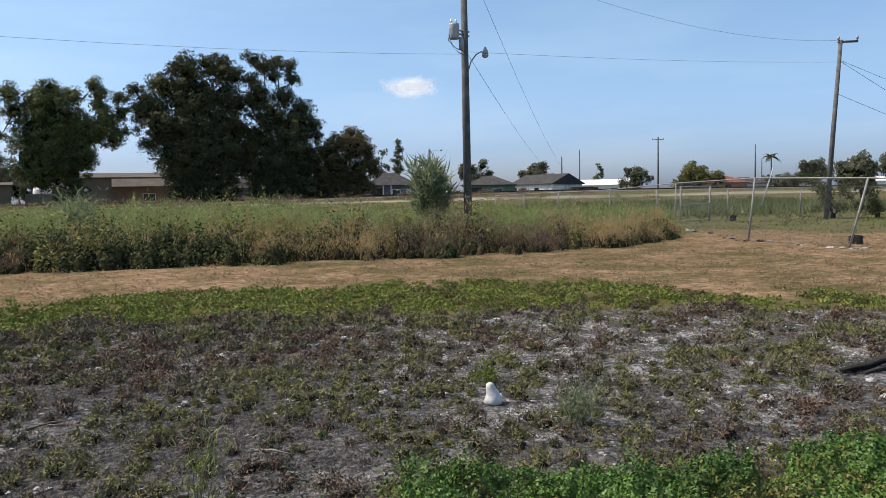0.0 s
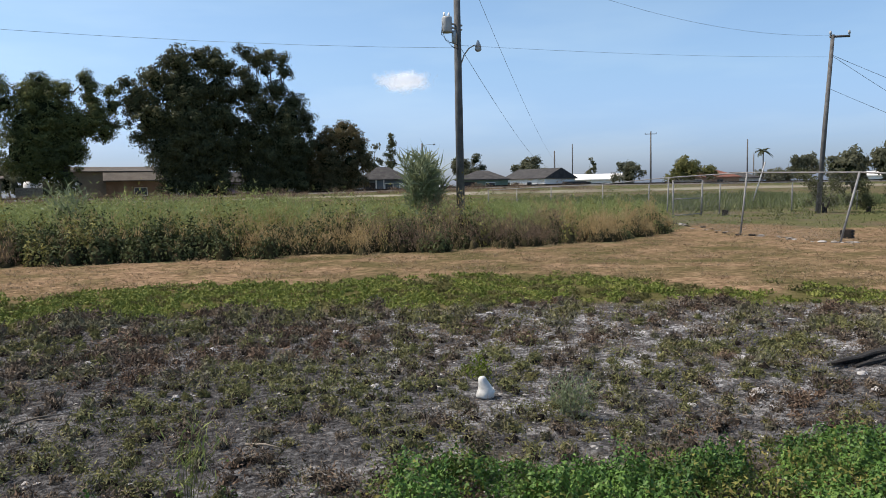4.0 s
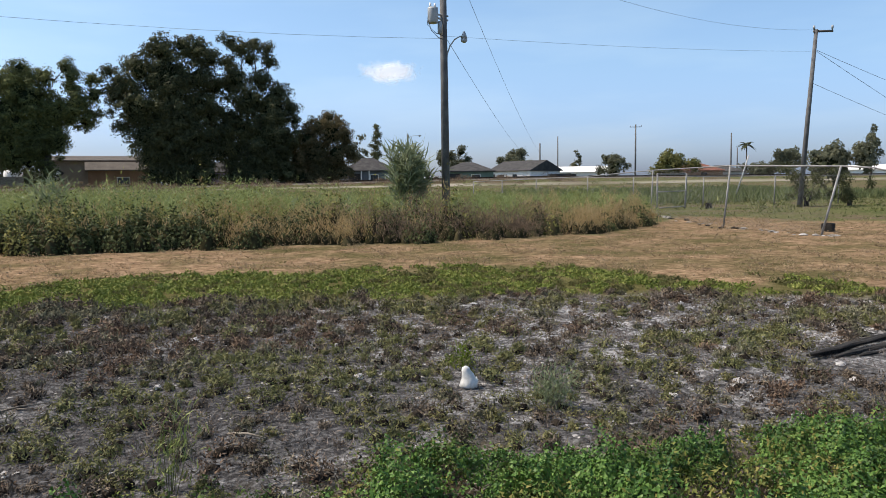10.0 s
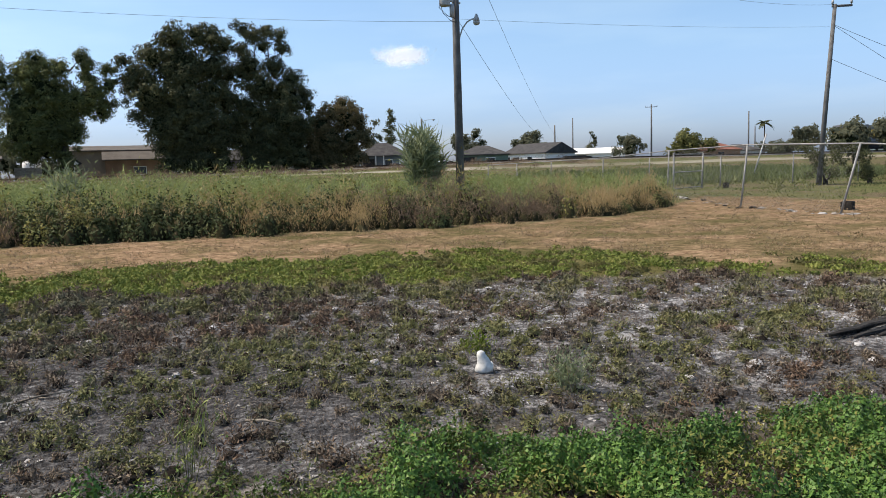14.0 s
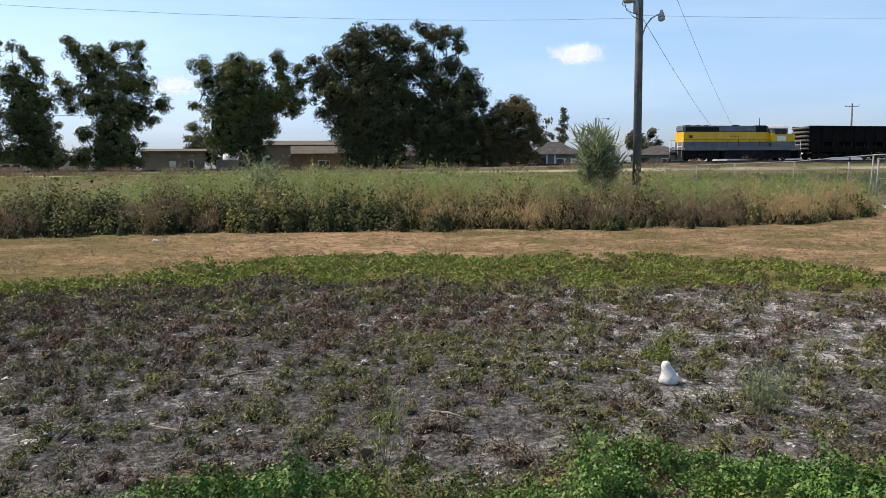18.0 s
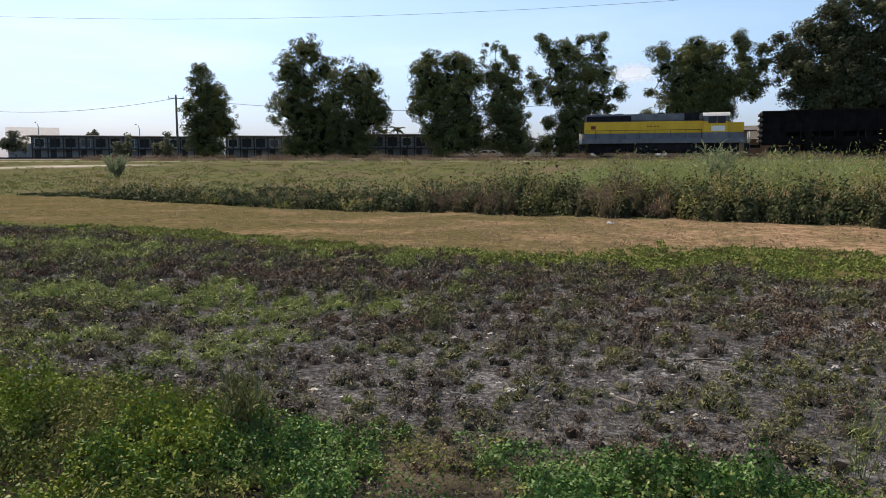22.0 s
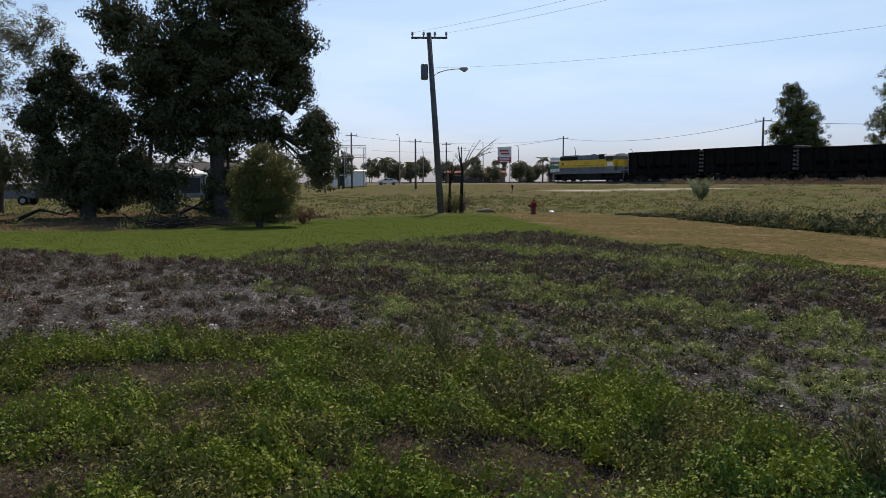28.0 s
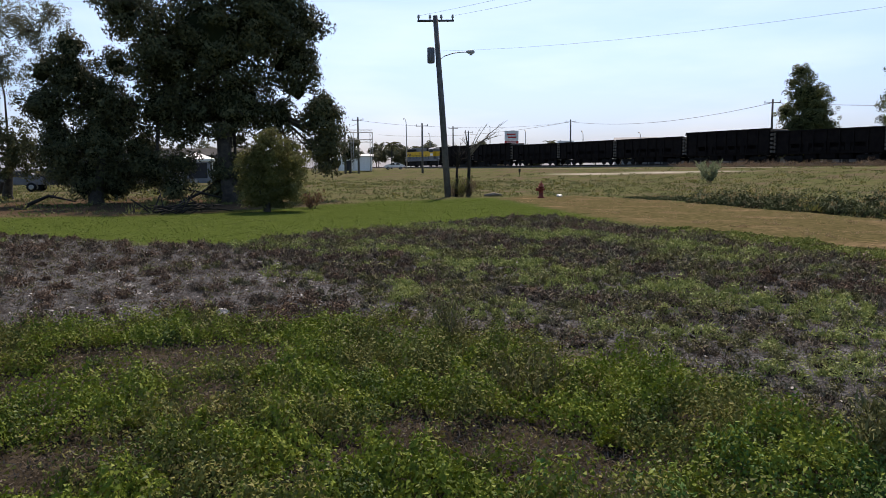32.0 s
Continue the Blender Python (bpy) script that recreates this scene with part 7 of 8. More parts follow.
bundle("grass_clump", 0.6, 25.0, 0, 1.75, 0.7, 700, "reed", "pale arching grass clump over the weeds", "grass", 107, 0.04, 0.7)

# ---- far trees ----
FAR_TREES = [  # x, y, top, width
    (74.4, 130.8, 9.0, 7.0), (95.5, 141.2, 9.5, 9.5), (112.0, 141.5, 9.0, 3.4), (92.6, 105.5, 6.3, 5.3), (92.9, 91.6, 6.0, 7.8),
    (120.0, 90.7, 7.3, 6.8), (74.7, 50.9, 5.2, 6.8), (93.4, 58.8, 8.1, 2.8), (47.5, 116.1, 9.8, 3.2), (-6.1, 150.3, 8.1, 6.8),
    (-8.1, 130.2, 9.0, 4.0), (-4.0, 130.3, 5.8, 3.5), (-113.0, 96.0, 6.0, 4.0), (-110.0, 99.5, 6.2, 4.4), (-87.0, 100.0, 5.5, 3.4),
    (-81.0, 102.0, 5.8, 3.6), (-140.0, 149.0, 8.8, 5.0), (-152.7, 95.6, 6.3, 6.1),
]
FAR_TREES += [(-151.0, 99.8, 5.8, 5.0), (-147.5, 104.8, 6.6, 6.4), (-201.0, 96.7, 8.8, 9.0), (-210.0, 94.5, 7.6, 6.0), (-192.0, 97.8, 7.3, 7.0), (-116.0, 47.0, 6.5, 4.6), (16.0, 122.0, 8.0, 5.0), (22.0, 121.0, 7.6, 5.0), (130.0, 128.0, 6.5, 7.0), (150.0, 120.0, 5.5, 9.0), (64.0, 128.0, 6.5, 5.0)]
rl = random.Random(77)
FAR_TREES += [(x + rl.uniform(-2, 2), 150 + rl.uniform(-6, 10), rl.uniform(4.6, 6.6), rl.uniform(5, 9)) for x in range(-56, 60, 8)]
FAR_TREES += [(-r * math.sin(radians(a)), r * math.cos(radians(a)), rl.uniform(6.5, 10.5), rl.uniform(6, 12)) for a in range(52, 84, 2) for r in (rl.uniform(205, 250),)]
for i, (x, y, top, w) in enumerate(FAR_TREES):
    r = random.Random(300 + i)
    h = top - 1.0
    pale = (x, y) == (92.9, 91.6)
    lobes = [(r.uniform(-0.42, 0.42) * w, r.uniform(-0.3, 0.3) * w, 1.0 + h * r.uniform(0.38, 0.86), w * r.uniform(0.1, 0.2)) for _ in range(9)] + [(0.1 * w, 0, top - 0.16 * w, 0.16 * w), (-0.1 * w, 0, 1.0 + 0.5 * h, 0.26 * w)]
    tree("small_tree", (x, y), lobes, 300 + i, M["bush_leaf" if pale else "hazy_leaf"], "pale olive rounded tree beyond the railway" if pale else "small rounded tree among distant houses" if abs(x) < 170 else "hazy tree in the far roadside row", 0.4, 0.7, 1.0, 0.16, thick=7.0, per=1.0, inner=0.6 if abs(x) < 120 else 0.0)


def palm(x, y, top, w, seed):
    global rng
    rng = np.random.default_rng(seed)
    ob = thing("palm_tree", pose(x, y, 1.0), "tall feather palm on a bare trunk", "palm tree")
    bm = bmesh.new()
    tube(bm, [(0, 0, -0.2), (0.15, 0, (top - 1) * 0.5), (0.1, 0, top - 1.3)], [0.22, 0.15, 0.13], 8)
    part("trunk", bm, M["bark"], ob)
    for k in range(13):
        a, e = k * 2.4, random.Random(seed + k).uniform(-0.35, 0.9)
        d = Vector((math.cos(a) * math.cos(e), math.sin(a) * math.cos(e), math.sin(e)))
        n = 46
        u = np.linspace(0.1, 1, n)[:, None]
        P = np.array([0.1, 0, top - 1.3]) + np.array(d) * u * w * 0.62 - np.array([0, 0, 1]) * u ** 2 * w * 0.32
        ax = unit(np.cross(np.array(d), [0, 0, 1])[None] * np.where(np.arange(n) % 2, 1, -1)[:, None] + 0.5 * np.array(d) + np.array([0, 0, -0.5]))
        v, f = leaves(P, ax, w * 0.22 * (1.15 - u[:, 0]), 0.16)
        sheet("frond", v, f, M["far_leaf"], ob)


for i, (x, y, top, w) in enumerate(((154.1, 128.1, 10.6, 3.8), (-144, 108.7, 7.5, 3.6), (-166, 78, 7.5, 4.6), (-164, 84, 6.5, 4.2), (14.1, 124.6, 8.6, 2.4), (-52.4, 130.2, 7.2, 3.0), (-55.5, 131, 6.8, 2.8))):
    palm(x, y, top, w, 400 + i)
ob = tree("pine_tree", (48.0, 110.5), [(0, 0, z, r) for z, r in ((3.0, 1.0), (4.6, 1.0), (6.2, 0.95), (7.8, 0.9), (9.3, 0.8), (10.5, 0.6))], 420, M["far_leaf"], "slender columnar pine beside a house", 0.24, 0.5, 1.0, 0.18)


# ---- buildings ----
def house(x, y, ang, w, d, hw, hr, wall, roof, label, openings=(), hip=False, name="house", category="house", over=0.35, z=1.0):
    """Walls w by d, eaves at hw, a roof of rise hr with its ridge along the front, openings on the front (x, width, sill, head, kind)."""
    ob = thing(name, pose(x, y, z, 0, 0, ang), label, category)
    t = 0.2
    cuts = sorted((o for o in openings), key=lambda o: o[0])
    cur = -w / 2
    for ox, ow, z0, z1, _ in cuts:
        piece("front_wall", M[wall], ob, (cur, ox, -d / 2, -d / 2 + t, 0, hw))
        if z0 > 0.02:
            piece("wall_under_sill", M[wall], ob, (ox, ox + ow, -d / 2, -d / 2 + t, 0, z0))
        piece("wall_over_head", M[wall], ob, (ox, ox + ow, -d / 2, -d / 2 + t, z1, hw))
        cur = ox + ow
    piece("front_wall", M[wall], ob, (cur, w / 2, -d / 2, -d / 2 + t, 0, hw))
    piece("back_wall", M[wall], ob, (-w / 2, w / 2, d / 2 - t, d / 2, 0, hw))
    for s in (-1, 1):
        bm = bmesh.new()
        xx = sorted((s * w / 2, s * (w / 2 - t)))
        o = [(-d / 2 + t, 0), (d / 2 - t, 0), (d / 2 - t, hw)] + ([] if hip or not hr else [(0, hw + hr * (1 - 2 * t / d))]) + [(-d / 2 + t, hw)]
        a = [bm.verts.new((xx[0], p, q)) for p, q in o]
        b = [bm.verts.new((xx[1], p, q)) for p, q in o]
        bm.faces.new(a), bm.faces.new(b[::-1])
        for i in range(len(o)):
            j = (i + 1) % len(o)
            bm.faces.new((a[j], a[i], b[i], b[j]))
        part("end_wall", bm, M[wall], ob)
    bm = bmesh.new()
    W, Dp = w / 2 + over, d / 2 + over
    ins = min(Dp, W * 0.8) if hip else 0
    lo = hw - over * hr / (d / 2) if hr else hw
    pts = [(-W, -Dp, lo), (W, -Dp, lo), (W, Dp, lo), (-W, Dp, lo)]
    base = [bm.verts.new(p) for p in pts] + [bm.verts.new((p[0], p[1], p[2] + 0.14)) for p in pts]
    r0, r1 = bm.verts.new((-W + ins, 0, hw + max(hr, 0.1) + 0.14)), bm.verts.new((W - ins, 0, hw + max(hr, 0.1) + 0.14))
    for q_ in ((0, 1, 5, 4), (1, 2, 6, 5), (2, 3, 7, 6), (3, 0, 4, 7), (3, 2, 1, 0)):
        bm.faces.new([base[i] for i in q_])
    bm.faces.new((base[4], base[5], r1, r0)), bm.faces.new((base[6], base[7], r0, r1))
    bm.faces.new((base[5], base[6], r1)), bm.faces.new((base[7], base[4], r0))
    part("roof", bm, M[roof], ob)
    for ox, ow, z0, z1, kind in cuts:
        if kind == "door":
            dr = piece("door", M["white"], ob, (ox + 0.05, ox + ow - 0.05, -d / 2 + 0.06, -d / 2 + 0.12, z0, z1 - 0.04))
        elif kind == "gap":
            piece("recess", M["dark"], ob, (ox, ox + ow, -d / 2 + 0.16, -d / 2 + 0.19, z0, z1))
        else:
            wd = piece("window", M["white"], ob, (ox, ox + 0.07, -d / 2 + 0.02, -d / 2 + 0.12, z0, z1), (ox + ow - 0.07, ox + ow, -d / 2 + 0.02, -d / 2 + 0.12, z0, z1), (ox + 0.07, ox + ow - 0.07, -d / 2 + 0.02, -d / 2 + 0.12, z0, z0 + 0.07), (ox + 0.07, ox + ow - 0.07, -d / 2 + 0.02, -d / 2 + 0.12, z1 - 0.07, z1))
            piece("pane", M["glass"], wd, (ox + 0.07, ox + ow - 0.07, -d / 2 + 0.06, -d / 2 + 0.08, z0 + 0.07, z1 - 0.07))
    return ob


house(-9.8, 114, 3, 8.2, 6, 3.3, 0.35, "tan", "tanroof", "tan flat-roofed prefab building with white door", ((-0.6, 1.0, 0.0, 2.1, "door"), (2.0, 0.7, 1.0, 2.2, "window")), name="prefab_building", category="building")
hall = house(7.5, 116, -4, 12.5, 9, 4.2, 0.7, "tan", "tanroof", "long low tan hall with metal roof", ((-5.4, 1.2, 1.0, 2.2, "window"),), name="hall", category="building")
annex = house(10.4, 109.8, -4, 7.6, 3.4, 3.0, 0.9, "brownwall", "tanroof", "brown lean-to annex with low gable", ((-0.4, 1.6, 0.9, 2.0, "window"),), name="annex", category="building")
bm = bmesh.new()
prism(bm, [(-4.9, 2.6), (-4.1, 3.2), (-3.3, 2.6), (-4.1, 2.0)], -4.56, -4.52)
part("diamond_sign", bm, M["dark"], hall, "dark diamond-shaped wall sign")
bm = bmesh.new()
prism(bm, [(-4.5, 2.6), (-4.1, 2.9), (-3.7, 2.6), (-4.1, 2.3)], -4.6, -4.565)
part("sign_face", bm, M["white"], hall, "pale diamond on the sign")
tank = thing("storage_tank", pose(-2.1, 117, 1.0), "white domed storage tank on a low shed", "tank")
bm = bmesh.new()
tube(bm, [(0, 0, 0), (0, 0, 2.75), (0, 0, 3.1), (0, 0, 3.3), (0, 0, 3.4)], [1.15, 1.15, 1.0, 0.55, 0.1], 20)
part("drum", bm, M["white"], tank)
piece("shed_box", M["concrete"], tank, (-2.0, 1.2, -3.6, -2.2, 0, 2.2), bevel=0.03)
gh = house(43.2, 102.5, -22, 7.0, 7, 2.6, 1.7, "bluegrey", "greyroof", "blue-grey bungalow with grey hipped roof", ((-2.8, 1.6, 0.0, 2.1, "gap"), (0.2, 1.2, 0.9, 2.0, "window"), (2.2, 0.9, 0, 2.05, "door")), hip=True)
for px_ in (-3.3, -1.1, 0.0, 3.3):
    piece("porch_post", M["white"], gh, (px_, px_ + 0.14, -4.0, -3.86, 0, 2.5))
house(22.0, 104.5, -12, 5.2, 5, 2.5, 1.2, "purple", "greyroof", "small purple house under the trees", ((-1.8, 1.0, 0.8, 2.0, "window"), (0.6, 0.9, 0, 2.0, "door")))
house(16.6, 104.0, -10, 3.0, 3.5, 2.2, 0.8, "white", "greyroof", "small white shed under the trees", ((-0.5, 0.9, 0, 1.9, "gap"),), name="shed", category="shed")
house(30.7, 98.7, -16, 3.9, 3.0, 2.3, 0.9, "white", "tanroof", "little white shed with ridged roof", ((-1.2, 0.9, 0.8, 1.6, "window"), (0.3, 0.9, 0.8, 1.6, "window")), name="shed", category="shed")
house(61.7, 105.4, -30, 8.0, 7, 2.5, 1.3, "green_wall", "greyroof", "dark green bungalow with low brown roof", ((-3.0, 1.8, 0, 2.1, "gap"), (0.5, 1.5, 0.9, 2.0, "window")), hip=True)
wh = house(77.0, 111.5, -76, 9.5, 8, 2.7, 1.6, "white", "greyroof", "white bungalow with grey gable roof", ((-4.6, 1.2, 0.0, 2.1, "gap"), (-2.6, 1.4, 0.8, 2.1, "window"), (0.6, 1.2, 0.9, 2.1, "window"), (3.0, 1.0, 0, 2.1, "door")))
house(102, 126.3, -38, 9.6, 9, 2.6, 1.1, "white", "white", "long white metal-roofed warehouse", ((-3.8, 2.4, 0, 2.2, "gap"), (1.0, 1.6, 0.9, 2.0, "window")), name="warehouse", category="building")
house(110, 103, -47, 9.5, 8, 2.4, 1.2, "brownwall", "redroof", "low house with faded red roof", ((-3.0, 1.4, 0.9, 2.0, "window"), (1.0, 1.0, 0, 2.0, "gap")), hip=True)
house(122, 108, -48, 9, 8, 2.3, 1.1, "pale_wall", "greyroof", "pale distant bungalow with grey roof", ((-3.0, 1.4, 0.9, 2.0, "window"),), hip=True)
house(150, 98, -55, 12, 8, 2.3, 0.9, "white", "white", "white distant building with flat roof", ((-3.0, 2.4, 0.5, 2.0, "gap"),))
house(134, 118, -48, 10, 8, 2.3, 1.1, "motel", "tanroof", "pale distant bungalow with tan roof", ((-3.0, 1.4, 0.9, 2.0, "window"),), hip=True)


def motel(x, y, ang, bays, label, bay=2.3):
    """Two low storeys: dark openings behind a gallery of posts above, doors and pale wall below."""
    w = bays * bay
    ops = [(-w / 2 + k * bay + 0.3, 1.5, 2.5, 3.9, "gap" if k % 3 else "window") for k in range(bays)]
    ob = house(x, y, ang, w, 7, 4.25, 0.2, "motel", "greyroof", label, tuple(ops), name="motel_block", category="building", over=0.6)
    piece("gallery_floor", M["dark"], ob, (-w / 2, w / 2, -4.1, -3.51, 2.05, 2.25), bevel=0.02, label="dark gallery edge beam")
    for k in range(2 * bays + 1):
        u = -w / 2 + k * bay / 2
        piece("gallery_post", M["dark"], ob, (u - 0.1, u + 0.1, -4.06, -3.88, 0 if k % 2 == 0 else 2.25, 4.15))
    piece("gallery_rail", M["dark"], ob, (-w / 2, w / 2, -4.08, -4.02, 3.0, 3.1))
    for k in range(bays):
        u = -w / 2 + k * bay
        piece("door", M["dark"], ob, (u + 0.3, u + 1.2, -3.53, -3.49, 0, 2.0), label="dark ground-floor doorway")


motel(-95.5, 109.0, 41, 12, "long pale motel row with a dark gallery")
motel(-73.0, 117.5, 30, 5, "grey motel row with a stair at its end")
motel(-50.0, 116.0, 24, 9, "pale grey motel row behind the trees")
house(-136, 128, 46, 9.5, 8, 4.0, 3.2, "motel", "pale_roof", "grey gable-roofed store beside the highway", name="store", category="building")
house(-150, 62, 66, 7, 5, 3.0, 0.3, "white", "white", "low white block building by the substation", ((-2.0, 1.2, 0.0, 2.1, "gap"),), name="utility_building", category="building")
house(-176, 110, 58, 16, 8, 3.2, 0.6, "brownwall", "redroof", "low red-walled shop beyond the highway", ((-6.0, 3.0, 0.4, 2.4, "gap"), (1.0, 3.0, 0.4, 2.4, "gap")), name="shop", category="building")

# roadside signs
sg = thing("roadside_sign", pose(-156, 106, 1.0, 0, 0, 54), "tall roadside sign with white and red panels", "sign")
for s in (-1.35, 1.35):
    piece("post", M["steel"], sg, (s - 0.12, s + 0.12, -0.1, 0.1, 0, 9.4))
piece("white_panel", M["white"], sg, (-1.7, 1.7, -0.2, 0.2, 7.0, 9.4), bevel=0.04, label="white upper panel")
piece("red_panel", M["sign_red"], sg, (-1.7, 1.7, -0.2, 0.2, 5.6, 6.95), bevel=0.04, label="red price panel")
for k, (x0, x1, z0, z1) in enumerate(((-1.2, 1.0, 8.3, 8.7), (-0.9, 1.2, 7.6, 8.0))):
    piece("letter_bar", M["sign_red"], sg, (x0, x1, -0.23, -0.2, z0, z1))
for k in range(3):
    piece("letter_bar", M["white"], sg, (-1.2, 1.2, -0.23, -0.2, 5.75 + k * 0.4, 5.95 + k * 0.4))
sg = thing("roadside_sign", pose(-141, 111, 1.0, 0, 0, 50), "green and white plaza sign boards", "sign")
for s in (-1.2, 1.2):
    piece("post", M["steel"], sg, (s - 0.1, s + 0.1, -0.1, 0.1, 0, 6.6))
for k, mt in enumerate(("white", "sign_green", "tan", "white")):
    piece("board", M[mt], sg, (-1.9, 1.9, -0.15, 0.15, 3.0 + k * 0.9, 3.75 + k * 0.9), bevel=0.03)
dm = thing("marker_post", pose(-82.6, 57.4, 0.42, 0, 0, 50), "small dark marker post in the field", "post")
piece("post", M["charred"], dm, (-0.04, 0.04, -0.04, 0.04, -0.1, 0.8))
piece("plate", M["charred"], dm, (-0.13, 0.13, -0.06, -0.04, 0.4, 0.85), bevel=0.01)


def street_lamp(x, y, h, ang):
    ob = thing("street_lamp", pose(x, y, 1.0, 0, 0, ang), "tall curved steel street lamp along the highway", "street lamp", "highway street lamps")
    bm = bmesh.new()
    tube(bm, [(0, 0, -0.2), (0, 0, h - 1.8), (0.15, 0, h - 0.9), (0.7, 0, h - 0.25), (1.5, 0, h)], [0.13, 0.09, 0.08, 0.06, 0.05], 8)
    part("mast", bm, M["steel"], ob)
    bm = bmesh.new()
    tube(bm, [(1.4, 0, h - 0.02), (1.6, 0, h), (2.1, 0, h - 0.02), (2.25, 0, h - 0.06)], [0.06, 0.14, 0.15, 0.05], 8)
    part("lamp_head", bm, M["grey_can"], ob)


for x, y, h, a in ((-149.7, 74, 11.3, 170), (-158, 101, 10.6, 150), (-150, 106, 9.4, 150), (-136, 112, 8.6, 150), (-126, 120, 8.0, 150), (-108, 128, 7.6, 150), (-165, 88, 9.0, 160)):
    street_lamp(x, y, h, a)

# substation
ss = thing("substation_gantry", pose(-113, 43, 1.0, 0, 0, 68), "galvanised lattice gantry of a small substation", "substation")
for k, xx in enumerate((-6, -3, 0, 3, 6)):
    bm = bmesh.new()
    for s in (-0.2, 0.2):
        tube(bm, [(xx + s, 0, -0.1), (xx + s, 0, 6.2)], 0.05, 5)
    for j in range(9):
        tube(bm, [(xx - 0.2, 0, j * 0.68), (xx + 0.2, 0, (j + 1) * 0.68)], 0.025, 4)
    part("lattice_leg", bm, M["steel"], ss)
for z0 in (4.6, 6.1):
    bm = bmesh.new()
    tube(bm, [(-6.2, 0, z0), (6.2, 0, z0)], 0.05, 5)
    tube(bm, [(-6.2, 0, z0 + 0.4), (6.2, 0, z0 + 0.4)], 0.05, 5)
    for j in range(24):
        tube(bm, [(-6.2 + j * 0.516, 0, z0 + 0.4 * (j % 2)), (-6.2 + (j + 1) * 0.516, 0, z0 + 0.4 * ((j + 1) % 2))], 0.025, 4)
    part("lattice_beam", bm, M["steel"], ss)


# ---- parked vehicles ----
def vehicle(x, y, ang, paint, label, van=False, z=1.05):
    ob = thing("car", pose(x, y, z, 0, 0, ang), label, "car")
    out = [(-2.2, 0.45), (-2.25, 0.8), (-2.05, 0.98), (-1.35, 1.05), (-0.6, 1.5), (0.9, 1.52), (1.75, 1.1), (2.2, 1.0), (2.25, 0.5)] if not van else [(-2.4, 0.45), (-2.45, 0.95), (-1.8, 1.15), (-1.25, 1.85), (2.3, 1.9), (2.42, 1.1), (2.4, 0.45)]
    bm = bmesh.new()
    prism(bm, out, -0.85, 0.85)
    bmesh.ops.bevel(bm, geom=list(bm.edges), offset=0.07, segments=2, affect="EDGES", clamp_overlap=True)
    part("body", bm, M[paint], ob)
    for s in (-1, 1):
        for x0, x1 in (((-0.95, 0.1), (0.2, 1.2)) if not van else ((-1.3, -0.2), (0.0, 1.0), (1.1, 2.1))):
            z1 = 1.42 if not van else 1.75
            bm = bmesh.new()
            prism(bm, [(x0, 1.06 if not van else 1.2), (x1, 1.06 if not van else 1.2), (x1 - 0.12, z1), (x0 + 0.3, z1)], s * 0.85 - 0.02, s * 0.85 + 0.02)
            part("side_window", bm, M["glass"], ob)
        for wx in (-1.4, 1.4):
            bm = bmesh.new()
            tube(bm, [(wx, s * 0.68, 0.33), (wx, s * 0.7, 0.33), (wx, s * 0.87, 0.33), (wx, s * 0.88, 0.33)], [0.2, 0.33, 0.33, 0.18], 16)
            w_ = part("wheel", bm, M["loco_dark"], ob)
            bm = bmesh.new()
            tube(bm, [(wx, s * 0.86, 0.33), (wx, s * 0.9, 0.33)], [0.2, 0.15], 12)
            part("rim", bm, M["steel"], w_)
    return ob


for x, y, a, p, l, v in ((79.5, 105.5, -20, "car_black", "dark parked suv beside a white house", True), (52.5, 101, -10, "car_white", "white parked car beside a bungalow", False), (-27.3, 101, 12, "car_white", "white car parked behind the trees", False), (-19.6, 101.5, 10, "car_white", "white van parked behind the trees", True), (-15.6, 101.8, 10, "car_black", "dark car parked behind the trees", False), (-60.5, 111.5, 30, "car_white", "white car parked at the motel", False), (-64, -3.5, 75, "car_white", "white car in the shaded car park", False), (-63, -0.5, 75, "loco_grey", "grey car in the shaded car park", False), (-62.5, 2.5, 75, "car_black", "dark car in the shaded car park", False), (-65, -6.5, 75, "car_white", "white car in the shaded car park", False), (-152, 72, 70, "car_white", "white car on the distant highway", False), (-146, 90, 60, "car_black", "dark car on the distant highway", False)):
    vehicle(x, y, a, p, l, v, 1.15 if y > 60 else 0.0)
vehicle(36.5, 101.5, -20, "car_white", "white car glimpsed beside the sheds", False, 1.1)

cp = thing("canopy", pose(-74, 14.5, 0, 0, 0, 76), "white pitched canopy tent beyond the trees", "canopy")
for sx in (-1.5, 1.5):
    for sy in (-1.5, 1.5):
        piece("leg", M["white"], cp, (sx - 0.05, sx + 0.05, sy - 0.05, sy + 0.05, 0, 2.3))
bm = bmesh.new()
a = [bm.verts.new(p) for p in ((-1.8, -1.8, 2.25), (1.8, -1.8, 2.25), (1.8, 1.8, 2.25), (-1.8, 1.8, 2.25), (-1.8, -1.8, 2.45), (1.8, -1.8, 2.45), (1.8, 1.8, 2.45), (-1.8, 1.8, 2.45), (0, 0, 3.15))]
for q_ in ((3, 2, 1, 0), (0, 1, 5, 4), (1, 2, 6, 5), (2, 3, 7, 6), (3, 0, 4, 7), (4, 5, 8), (5, 6, 8), (6, 7, 8), (7, 4, 8)):
    bm.faces.new([a[i] for i in q_])
part("roof", bm, M["white"], cp)
house(-92, 14, 80, 22, 8, 3.0, 0.8, "motel", "greyroof", "low grey building behind the shade trees", ((-8, 2, 0.5, 2.2, "gap"), (-3, 2, 0.5, 2.2, "gap"), (3, 2, 0.5, 2.2, "gap")), name="low_building", category="building", z=0.0)

